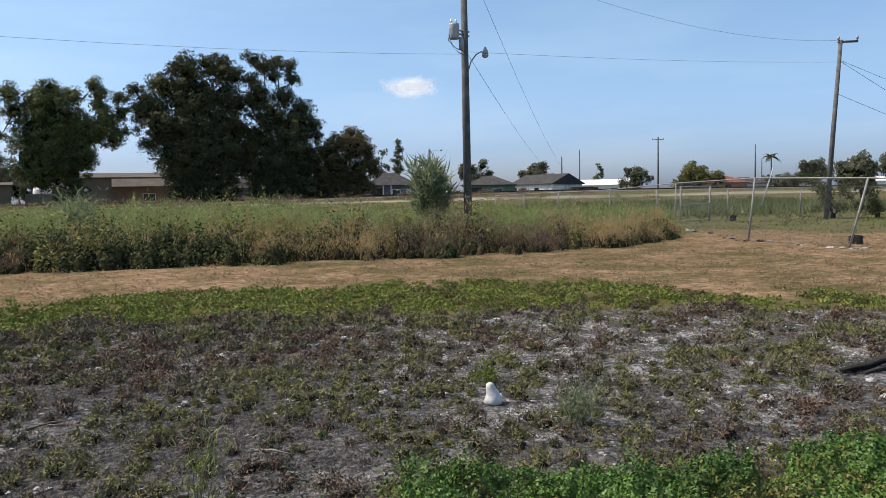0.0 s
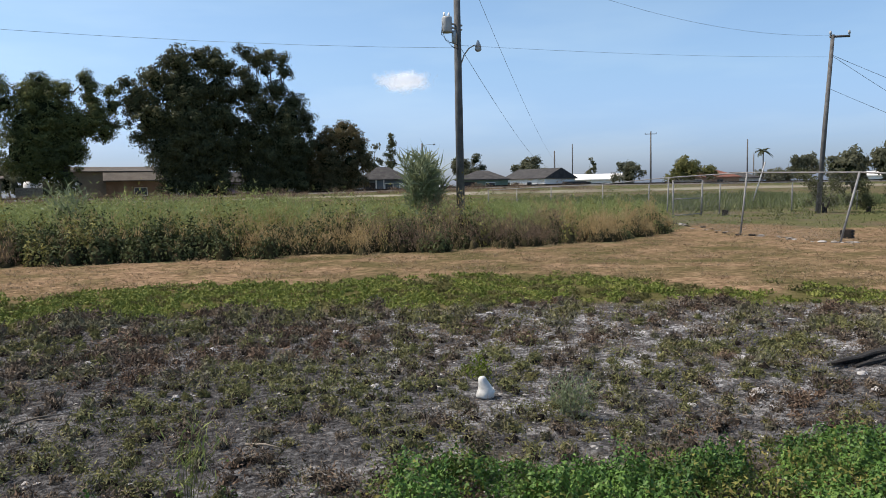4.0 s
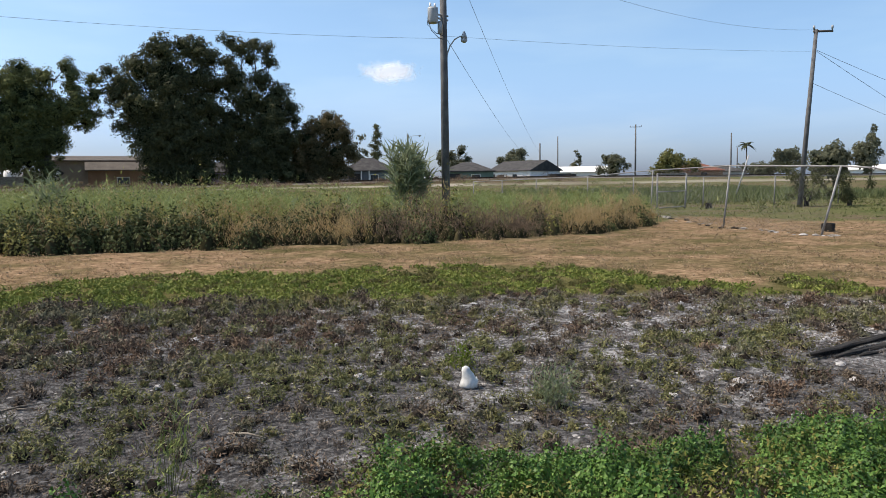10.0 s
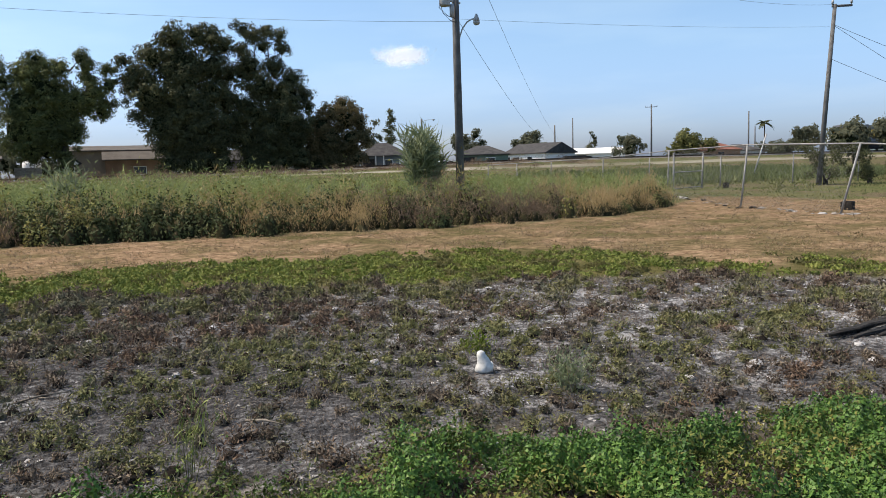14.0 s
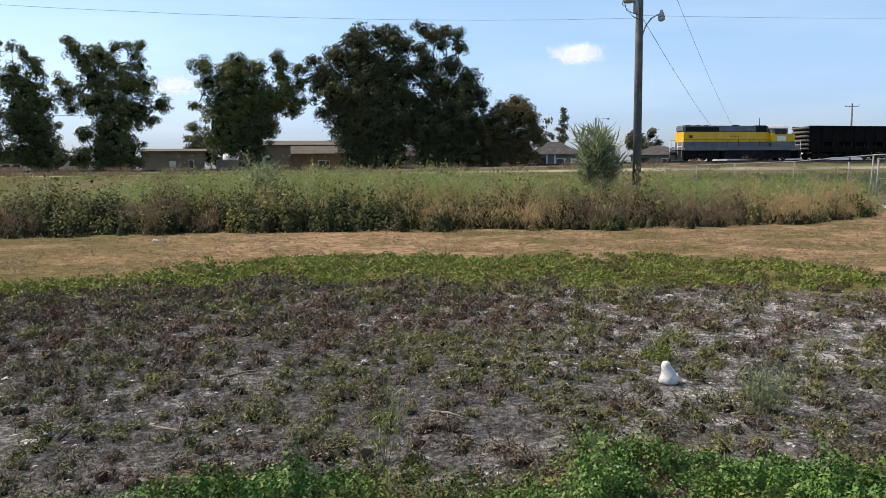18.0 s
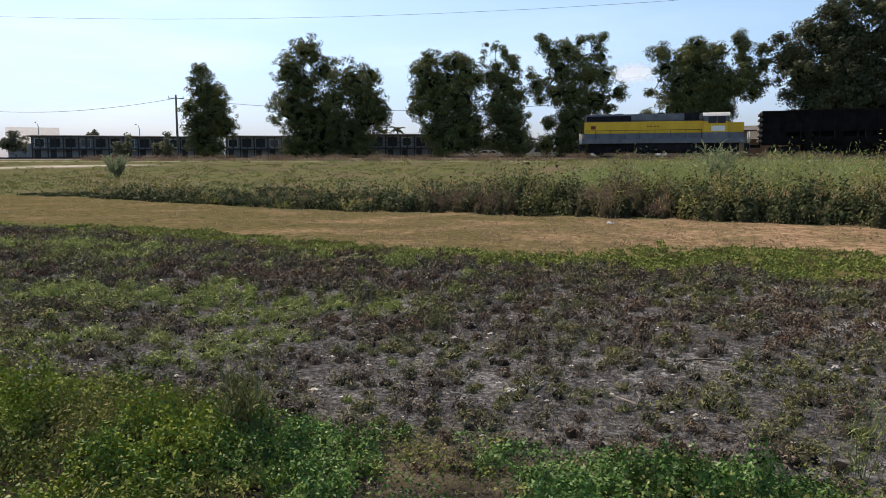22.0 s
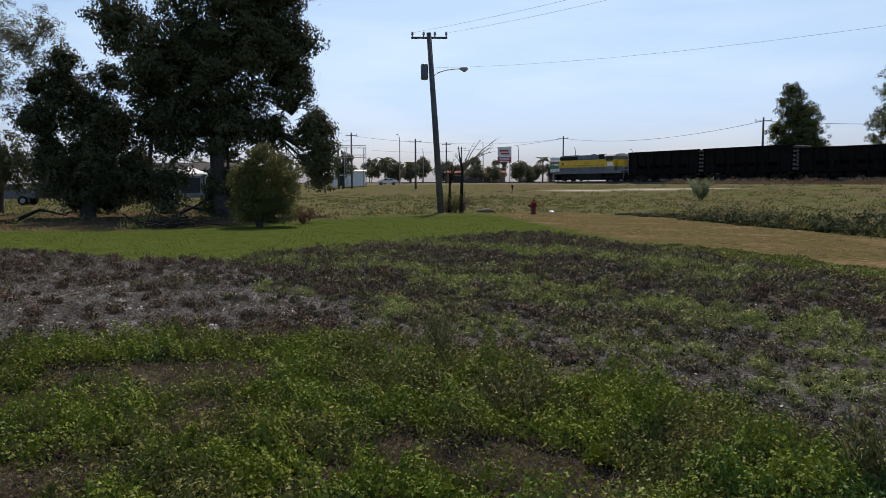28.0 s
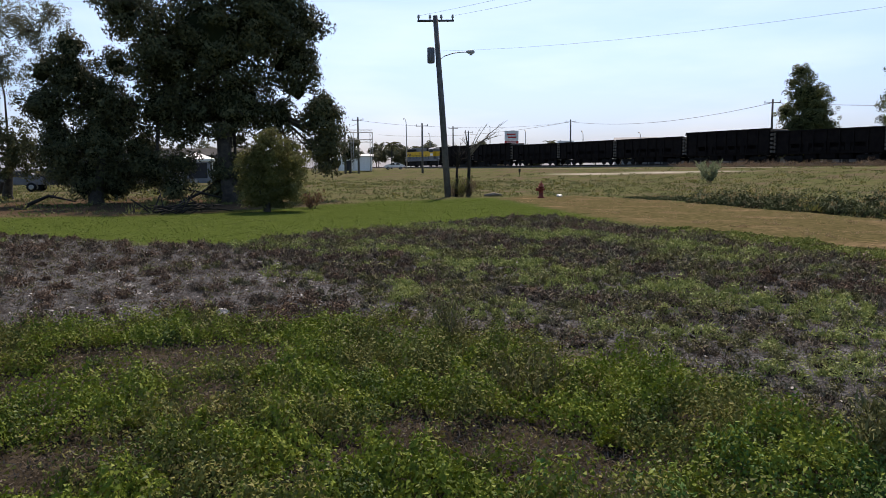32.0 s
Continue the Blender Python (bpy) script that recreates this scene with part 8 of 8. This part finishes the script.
# ---- chain-link fence ----
POSTS = [((18.45, 13.15), (19.0, 13.0, 1.82)), ((19.4, 17.2), (19.8, 17.3, 1.95)), ((24.3, 25.5), (24.6, 25.7, 1.98)), ((26.75, 32.9), (26.8, 32.9, 1.8)), ((26.9, 37.9), (26.94, 37.9, 1.73)), ((26.3, 40.7), (26.3, 40.7, 1.68)), ((25.8, 43.4), (25.8, 43.4, 1.62))]
fence = thing("chain_link_fence", pose(0, 0, 0), "sagging galvanised chain-link fence with leaning posts", "fence")
for (bx, by), top in POSTS:
    bm = bmesh.new()
    tube(bm, [(bx, by, -0.1), top], 0.029, 8)
    part("post", bm, M["fence_pipe"], fence)
bm = bmesh.new()
tube(bm, [(19.25, 11.2, 1.5), (19.15, 12.2, 1.76)] + [p[1] for p in POSTS], 0.022, 7)
part("top_rail", bm, M["fence_pipe"], fence)
bm = bmesh.new()
for ((ax_, ay_), ta), ((bx_, by_), tb) in zip(POSTS, POSTS[1:]):
    L_ = math.hypot(bx_ - ax_, by_ - ay_)
    n = int(L_ / 0.14)
    A0, B0, A1, B1 = Vector((ax_, ay_, 0.03)), Vector((bx_, by_, 0.03)), Vector(ta), Vector(tb)
    sh = int(1.85 / 0.14)
    for k in range(-sh, n + 1):
        for s in (1, -1):
            u0, u1 = k / n, (k + sh) / n
            v0, v1 = 0.0, 1.0
            if u0 < 0:
                v0, u0 = -u0 * n / sh, 0.0
            if u1 > 1:
                v1, u1 = 1 - (u1 - 1) * n / sh, 1.0
            if v1 - v0 < 0.02:
                continue
            if s < 0:
                u0, u1 = 1 - u0, 1 - u1
            p = A0.lerp(B0, u0).lerp(A1.lerp(B1, u0), v0)
            q_ = A0.lerp(B0, u1).lerp(A1.lerp(B1, u1), v1)
            tube(bm, [p, q_], 0.0016, 3, False)
tagged(part("wire_mesh", bm, M["mesh_wire"], fence), "fine diamond wire mesh", kind="stuff")
gate = thing("chain_link_gate", pose(0, 0, 0), "small steel-framed gate in the back fence", "gate")
for p, q_ in (((28.0, 28.9, -0.1), (28.1, 29.0, 1.9)), ((31.3, 30.2, -0.1), (31.5, 30.3, 1.9))):
    bm = bmesh.new()
    tube(bm, [p, q_], 0.045, 8)
    part("gate_post", bm, M["fence_pipe"], gate)
for z0 in (0.12, 0.95, 1.85):
    bm = bmesh.new()
    tube(bm, [(28.05, 28.95, z0), (31.4, 30.25, z0)], 0.028, 6)
    part("gate_rail", bm, M["fence_pipe"], gate)
bf = thing("back_fence", pose(0, 0, 0), "row of thin steel posts of a back fence", "fence")
for x, y in ((30.6, 33.5), (34.2, 31.6), (38.8, 30.4), (43.2, 29.3), (48.0, 28.0)):
    bm = bmesh.new()
    tube(bm, [(x, y, -0.1), (x + 0.05, y, 1.75)], 0.035, 6)
    part("post", bm, M["fence_pipe"], bf)
bm = bmesh.new()
tube(bm, [(31.5, 30.3, 1.75), (34.25, 31.6, 1.72), (38.85, 30.4, 1.72), (43.25, 29.3, 1.7), (48.05, 28, 1.7)], 0.02, 6)
part("top_wire", bm, M["fence_pipe"], bf)
bm = bmesh.new()
tube(bm, [(18.9, 11.2, 0.06), (19.0, 9.9, 0.05), (18.9, 8.6, 0.05)], 0.024, 7)
tagged(part("loose_pipe", bm, M["fence_pipe"]), "loose steel fence rail lying on the grass", "pipe")

gp = thing("leaning_pipe", pose(45.9, 39.26, 0.3), "thin pale pipe leaning behind the fence", "pipe")
bm = bmesh.new()
tube(bm, [(0, 0, -0.1), (0.56, -0.67, 3.0)], 0.05, 7)
part("pipe", bm, M["cab_grey"], gp)

# ---- litter and small things ----
hy = thing("fire_hydrant", pose(-30.0, 22.1, 0), "rusty red fire hydrant on dry grass", "fire hydrant")
bm = bmesh.new()
tube(bm, [(0, 0, -0.05), (0, 0, 0.05), (0, 0, 0.06), (0, 0, 0.5), (0, 0, 0.51), (0, 0, 0.56), (0, 0, 0.57), (0, 0, 0.68), (0, 0, 0.74)], [0.17, 0.17, 0.115, 0.115, 0.15, 0.15, 0.13, 0.1, 0.03], 14)
part("barrel", bm, M["red"], hy)
for d in ((1, 0), (-1, 0), (0, -1)):
    bm = bmesh.new()
    k = 0.24 if d[0] else 0.27
    tube(bm, [(d[0] * 0.09, d[1] * 0.09, 0.42), (d[0] * k, d[1] * k, 0.42)], [0.06 if d[0] else 0.08] * 2, 8)
    part("outlet_cap", bm, M["red"], hy)
bm = bmesh.new()
tube(bm, [(0, 0, 0.72), (0, 0, 0.8)], 0.03, 5)
part("top_nut", bm, M["red"], hy)

jug = thing("plastic_jug", pose(2.9, 5.1, float(height(np.array([2.9]), np.array([5.1]))[0])), "small white crumpled plastic jug on bare soil", "jug")
bm = bmesh.new()
tube(bm, [(0.006, 0, 0), (0.006, 0, 0.012), (0.008, 0.002, 0.05), (0.002, 0, 0.08), (-0.008, 0, 0.105), (-0.014, 0, 0.13), (-0.015, 0, 0.152), (-0.013, 0, 0.162)], [0.052, 0.062, 0.06, 0.05, 0.037, 0.031, 0.024, 0.008], 18)
for v in bm.verts:
    d = 0.3 * noise.noise(v.co * 24) + 0.22 * abs(noise.noise(v.co * 52 + Vector((4, 1, 7))))
    v.co = Vector((v.co.x * (1 + d), v.co.y * (1 + d), max(v.co.z * (1 + 0.12 * d), 0)))
part("body", bm, M["plastic_white"], jug)
bm = bmesh.new()
tube(bm, [(0.03, -0.045, 0.03), (0.05, -0.05, 0.05), (0.045, -0.035, 0.08)], 0.01, 6)
part("handle", bm, M["plastic_white"], jug)


def stone(x, y, r, seed, mt="stone", name="stone", label="pale limestone lump on bare soil", category="stone", sq=(1.2, 1.0, 0.6)):
    bm = bmesh.new()
    lump(bm, (0, 0, r * sq[2] * 0.45), r, seed, 2, 0.55, sq)
    ob = part(name, bm, M[mt])
    ob.matrix_basis = pose(x, y, float(height(np.array([x]), np.array([y]))[0]), 0, 0, seed * 47)
    return tagged(ob, label, category)


for i, (x, y, r) in enumerate(((2.28, 5.68, 0.05), (2.84, 8.22, 0.06), (1.48, 7.96, 0.06), (4.06, 4.22, 0.05), (4.65, 4.15, 0.06), (-1.19, 5.04, 0.06), (-1.12, 5.16, 0.04), (0.38, 7.95, 0.04), (2.56, 6.9, 0.05), (-8.15, 1.92, 0.09), (5.1, 4.4, 0.05), (3.6, 8.9, 0.05), (4.8, 8.2, 0.06), (6.2, 7.6, 0.06), (6.9, 6.9, 0.07), (0.9, 6.2, 0.04), (-0.1, 9.0, 0.05), (5.6, 5.4, 0.05), (5.75, 4.1, 0.08), (5.4, 3.75, 0.07), (6.1, 3.5, 0.06))):
    stone(x, y, r * (0.72 if x < 5 else 0.48), 500 + i)
for i, (x, y, r, l) in enumerate(((1.75, 21.0, 0.13, "scrap of pale litter against the weeds"), (7.28, 19.2, 0.12, "scrap of pale litter against the weeds"), (-22.9, 25.2, 0.17, "scrap of pale litter beside dry grass"), (-30.9, 23.9, 0.17, "white plastic bag caught on dry grass"), (-1.9, 18.0, 0.08, "scrap of pale litter on dry grass"))):
    stone(x, y, r, 540 + i, "plastic_white", "litter", l, "litter", (1.4, 0.8, 0.55))
rr = random.Random(5)
for i in range(54):
    u = i / 53
    x, y = (18.3 + 1.0 * min(u / 0.42, 1) + 4.9 * max(0, (u - 0.42) / 0.58), 12.6 + 4.6 * min(u / 0.42, 1) + 8.0 * max(0, (u - 0.42) / 0.58))
    stone(x + rr.uniform(-0.35, 0.25), y + rr.uniform(-0.3, 0.3), rr.uniform(0.03, 0.095), 560 + i, rr.choice(("concrete", "stone", "charred", "concrete")), "rubble_block", "broken concrete rubble along the fence foot", "rubble", (1.4, 1.0, 0.45))
for x, y, a, w, h, mt, l in ((20.0, 14.0, 20, 0.32, 0.24, "charred", "dark weathered block beside the fence post"), (31.9, 29.1, 40, 0.65, 0.3, "charred", "dark crate lying in the grass")):
    b = thing("crate" if w > 0.5 else "block", pose(x, y, 0, 0, 0, a), l, "crate" if w > 0.5 else "block")
    for k in range(3):
        piece("slat", M[mt], b, (-w / 2, w / 2, -0.15, -0.12, k * h / 3, (k + 0.85) * h / 3), bevel=0.005)
        piece("slat", M[mt], b, (-w / 2, w / 2, 0.12, 0.15, k * h / 3, (k + 0.85) * h / 3), bevel=0.005)
    for s in (-1, 1):
        piece("end_board", M[mt], b, (min(s * w / 2, s * (w / 2 - 0.03)), max(s * w / 2, s * (w / 2 - 0.03)), -0.12, 0.12, 0, h))
    piece("lid", M[mt], b, (-w / 2 + 0.03, w / 2 - 0.03, -0.12, 0.12, h - 0.05, h - 0.02))

for p, q_, r, turn, l in (((5.74, 4.38, 0.03), (8.9, 4.66, 0.045), 0.036, 20, "long dark rotting timber on bare soil"), ((5.9, 4.27, 0.025), (7.9, 4.3, 0.035), 0.03, 50, "shorter dark rotting timber beside another"), ((5.66, 4.32, 0.055), (8.2, 4.5, 0.085), 0.022, 5, "dark split timber lying on two others"), ((6.15, 4.2, 0.02), (7.3, 4.16, 0.025), 0.02, 70, "thin dark splinter of timber on bare soil")):
    bm = bmesh.new()
    a, b = Vector(p), Vector(q_)
    side = (b - a).normalized().cross(Vector((0, 0, 1)))
    rows_ = []
    for k in range(13):
        c = a.lerp(b, k / 12) + Vector((0, rr.uniform(-0.01, 0.01), rr.uniform(-0.006, 0.006)))
        w = r * rr.uniform(0.8, 1.15) * (0.45 if k in (0, 12) else 1)
        rows_.append([bm.verts.new(c + side * (w * 1.3 * math.cos(math.radians(turn + 60 * e)) * rr.uniform(0.75, 1.1)) + Vector((0, 0, w * 0.8 * math.sin(math.radians(turn + 60 * e)) * rr.uniform(0.7, 1.1)))) for e in range(6)])
    for u, v_ in zip(rows_, rows_[1:]):
        for e in range(6):
            bm.faces.new((u[e], u[(e + 1) % 6], v_[(e + 1) % 6], v_[e]))
    bm.faces.new(rows_[0][::-1])
    bm.faces.new(rows_[-1])
    tagged(part("timber", bm, M["charred"]), l, "timber")
bag = thing("plastic_bag", pose(5.95, 3.68, 0.0, 0, 0, 35), "crumpled pale blue plastic bag knotted at its top", "plastic bag")
bm = bmesh.new()
g = bmesh.ops.create_icosphere(bm, subdivisions=5, radius=1)
for v in bm.verts:
    n_ = 0.3 * noise.noise(v.co * 1.6) + 0.16 * abs(noise.noise(v.co * 4 + Vector((3, 1, 2)))) + 0.06 * abs(noise.noise(v.co * 11))
    up = max(v.co.z, 0)
    v.co = Vector((v.co.x * 0.15 * (1 - 0.72 * up), v.co.y * 0.11 * (1 - 0.72 * up), v.co.z * 0.13 + 0.1)) * (1 + n_)
    v.co.z = max(v.co.z, 0.0)
for f in bm.faces:
    f.smooth = True
part("bag", bm, M["blue_plastic"], bag)
bm = bmesh.new()
tube(bm, [(0.0, 0, 0.22), (-0.01, 0, 0.25), (0.02, 0.01, 0.29), (0.05, 0.02, 0.3)], [0.02, 0.026, 0.034, 0.01], 9)
part("knot", bm, M["cyan_plastic"], bag, "bright cyan knotted neck")

# twigs on the soil
for i in range(26):
    a_, r_ = radians(rr.uniform(-70, 45)), rr.uniform(4.6, 10)
    x, y, L_ = r_ * math.sin(a_), r_ * math.cos(a_), rr.uniform(0.12, 0.4)
    if i == 0:
        x, y, L_ = -0.16, 6.06, 0.35
    t_ = rr.uniform(0, math.tau)
    z = float(height(np.array([x]), np.array([y]))[0])
    bm = bmesh.new()
    d = Vector((math.cos(t_), math.sin(t_), 0.06)) * L_
    o = Vector((x, y, z + 0.008))
    tube(bm, [o, o + d * 0.5 + Vector((0, 0.02, 0.01)), o + d], [0.009, 0.007, 0.003], 5)
    tube(bm, [o + d * 0.45, o + d * 0.7 + Vector((d.y, -d.x, 0.05)) * 0.3], [0.005, 0.002], 5)
    tagged(part("twig", bm, M["bare_wood"]), "bleached dry twig lying on soil", "twig")

# dead sapling, stump and brush by the street pole and under the trees
def snag(x, y, h, seed, label, lean=(0, 0), mt="bare_wood", z=0.0):
    r = random.Random(seed)
    ob = thing("dead_sapling", pose(x, y, z), label, "dead tree")
    bm = bmesh.new()
    top = Vector((lean[0] * 0.4, lean[1] * 0.4, h * 0.6))
    tube(bm, [(0, 0, -0.1), top * 0.5, top], [0.09, 0.07, 0.05], 7)
    part("stem", bm, M[mt], ob)
    for k in range(7):
        e = top + Vector((lean[0] * r.uniform(0.2, 1.1), lean[1] * r.uniform(0.2, 1.1), h * r.uniform(0.1, 0.45))) + Vector((r.gauss(0, 0.25), r.gauss(0, 0.25), 0))
        m_ = top.lerp(e, 0.5) + Vector((0, 0, 0.15))
        bm = bmesh.new()
        tube(bm, [top * r.uniform(0.7, 1), m_, e], [0.04, 0.025, 0.008], 5)
        for j in range(5):
            s = m_.lerp(e, r.uniform(0, 0.9))
            tube(bm, [s, s + Vector((r.gauss(0, 0.22) + lean[0] * 0.15, r.gauss(0, 0.22) + lean[1] * 0.15, r.uniform(0.05, 0.4)))], [0.012, 0.004], 4)
        part("bough", bm, M[mt], ob)
    return ob


ds = thing("dead_sapling", pose(-33.9, 20.3, 0), "bare dead sapling beside the street pole", "dead tree")
bm = bmesh.new()
tube(bm, [(0, 0, -0.1), (0.03, 0.05, 1.3), (0.02, 0.08, 2.3), (-0.08, -0.02, 2.9), (-0.1, -0.08, 3.4)], [0.1, 0.085, 0.075, 0.04, 0.015], 7)
part("stem", bm, M["charred"], ds)
rb = random.Random(9)
for e in ((1.0, 1.8, 3.9), (0.6, 1.15, 3.2), (0.45, 0.9, 3.75), (0.8, 1.5, 3.4), (0.25, 0.55, 3.45), (0.65, 1.3, 3.1), (-0.25, -0.35, 3.0), (0.9, 1.55, 3.15)):
    e = Vector(e)
    s = Vector((0.02, 0.08, rb.uniform(2.0, 2.5)))
    m_ = s.lerp(e, 0.5) + Vector((0, 0, 0.12))
    bm = bmesh.new()
    tube(bm, [s, m_, e], [0.035, 0.02, 0.005], 5)
    for j in range(4):
        q_ = m_.lerp(e, rb.uniform(0, 0.9))
        tube(bm, [q_, q_ + Vector((rb.gauss(0.08, 0.1), rb.gauss(0.15, 0.15), rb.uniform(0.05, 0.35)))], [0.01, 0.003], 4)
    part("bough", bm, M["bare_wood"], ds)
snag(-34.15, 19.75, 2.7, 2, "broken dark stump beside the street pole", (0.05, 0.1), "charred")
bundle("dry_scrub", -33.7, 20.2, 0, 0.9, 0.55, 420, "rusty_weed", "dry brushy suckers round a dead sapling", "scrub", 131, 0.03, 0.4)
bundle("dry_scrub", -34.3, 19.7, 0, 0.55, 0.5, 320, "rusty_weed", "dry brushy suckers at the pole foot", "scrub", 132, 0.03, 0.4)
bm = bmesh.new()
tube(bm, [(-33.3, 20.9, 0.06), (-33.0, 21.3, 0.1), (-32.8, 21.7, 0.06)], [0.06, 0.12, 0.05], 9)
tagged(part("log", bm, M["bare_wood"]), "grey fallen log beside the street pole", "log")
snag(-39.6, 12.6, 6.0, 3, "thin dark leaning trunk beside the trees", (-0.6, -0.9), "charred")
pl = thing("brush_pile", pose(-27.6, 4.9, 0), "low dark heap of cut branches", "brush pile")
for k in range(38):
    c = Vector((rr.gauss(0, 0.35), rr.gauss(0, 0.75), rr.uniform(0.02, 0.28)))
    d = Vector((rr.gauss(0, 1), rr.gauss(0, 1), rr.gauss(0, 0.25))).normalized() * rr.uniform(0.3, 0.75)
    bm = bmesh.new()
    tube(bm, [c - d, c + Vector((0, 0, 0.04)), c + d], [0.03, 0.025, 0.01], 5)
    part("branch", bm, M["charred"], pl)
for x, y, a_ in ((-36.0, -1.5, 20), (-35.0, 0.2, 70), (-34.0, 6.0, 100)):
    bm = bmesh.new()
    d = Vector((math.cos(radians(a_)), math.sin(radians(a_)), 0))
    o = Vector((x, y, 0.08))
    tube(bm, [o, o + d * 0.9 + Vector((0, 0, 0.4)), o + d * 1.9 + Vector((0, 0, 0.15))], [0.08, 0.06, 0.02], 7)
    for j in range(5):
        s = o + d * rr.uniform(0.4, 1.5) + Vector((0, 0, 0.3))
        tube(bm, [s, s + Vector((rr.gauss(0, 0.3), rr.gauss(0, 0.3), rr.uniform(0.1, 0.4)))], [0.02, 0.005], 4)
    tagged(part("fallen_branch", bm, M["charred"]), "fallen dark branch under the shade trees", "branch")

# ---- small fair-weather clouds, far away ----
def cloud_material(name, strength):
    m = bpy.data.materials.new(name)
    n, l, b = links(m)
    tc, nz, ln, sub, mr, mul = (n.new("ShaderNode" + k) for k in ("TexCoord", "TexNoise", "VectorMath", "Math", "MapRange", "Math"))
    nz.inputs["Scale"].default_value, nz.inputs["Detail"].default_value, nz.inputs["Roughness"].default_value = 0.035, 6, 0.55
    scale = n.new("ShaderNodeVectorMath")
    scale.operation, ln.operation, sub.operation = "MULTIPLY", "LENGTH", "MULTIPLY_ADD"
    scale.inputs[1].default_value = (1 / 88, 0.0, 1 / 32)
    l.new(tc.outputs["Object"], scale.inputs[0])
    l.new(scale.outputs[0], ln.inputs[0])
    l.new(tc.outputs["Object"], nz.inputs["Vector"])
    l.new(nz.outputs["Fac"], sub.inputs[0])
    sub.inputs[1].default_value = -1.5
    l.new(ln.outputs["Value"], sub.inputs[2])
    mr.inputs["From Min"].default_value, mr.inputs["From Max"].default_value, mr.inputs["To Min"].default_value, mr.inputs["To Max"].default_value = 0.12, -0.5, 0.0, strength
    l.new(sub.outputs[0], mr.inputs[0])
    l.new(mr.outputs[0], b.inputs["Alpha"])
    b.inputs["Base Color"].default_value, b.inputs["Roughness"].default_value, b.inputs["Specular IOR Level"].default_value = (0.95, 0.96, 0.98, 1), 1.0, 0.0
    # a glow of its own, added in place of sunlight scattered through the vapour
    b.inputs["Emission Color"].default_value, b.inputs["Emission Strength"].default_value = (0.96, 0.98, 1, 1), 0.42
    return m


def cloud(x, y, z, w, h, strength, turn):
    """Three gently billowing layers of white vapour, far beyond the place."""
    mt = cloud_material("cloud_vapour", strength)
    n, k = 25, 9
    u, q_ = np.meshgrid(np.linspace(-1, 1, n), np.linspace(-1, 1, k))
    V, F = [], []
    for j in range(3):
        bulge = (1 - u ** 2) * (1 - q_ ** 2) * 14 * (1 - 0.6 * j)
        V.append(np.stack([u.ravel() * w, (-bulge + 16 * j).ravel(), q_.ravel() * h], 1))
        i = (np.arange(k - 1)[:, None] * n + np.arange(n - 1)[None]).ravel() + j * n * k
        F.append(np.stack([i, i + 1, i + n + 1, i + n], 1))
    ob = sheet("cloud", np.concatenate(V), np.concatenate(F), mt)
    ob.matrix_basis = pose(x, y, z, 0, 0, turn)
    ob.visible_shadow = False
    return tagged(ob, "small white fair-weather cloud", "cloud", kind="structure")


cloud(832, 1820, 296, 95, 38, 0.62, -24.6)
cloud(-165, 1993, 215, 70, 60, 0.4, 4.7)


# ---- what moves ----
def motions():
    def at(t):
        late = max(0.0, 20.0 - t)          # the train slows a little as it comes
        return NOSE_AT_0 - SPEED * t + 0.5 * late + 0.07 * late ** 2

    times = [0, 4, 8, 10, 12, 13, 14, 15, 16, 17, 18, 19, 20, 21, 22, 24, 26, 28, 30, 31, 31.5, 32]
    def on_track(x, length):
        a, b = float(grade(x + 2.2)), float(grade(x + length - 2.2))
        slope = (b - a) / (length - 4.4)
        return pose(x, TRACK_Y, RAIL_Z + a - 2.2 * slope, 0, -math.degrees(math.atan(slope)), 0)

    walk(loco, [(t, on_track(at(t), 17.2)) for t in times])
    for i, car in enumerate(cars):
        walk(car, [(t, on_track(at(t) + FIRST + CAR_PITCH * i, 13.7)) for t in times])


NOSE_AT_0, SPEED = 326.75, 15.41
motions()
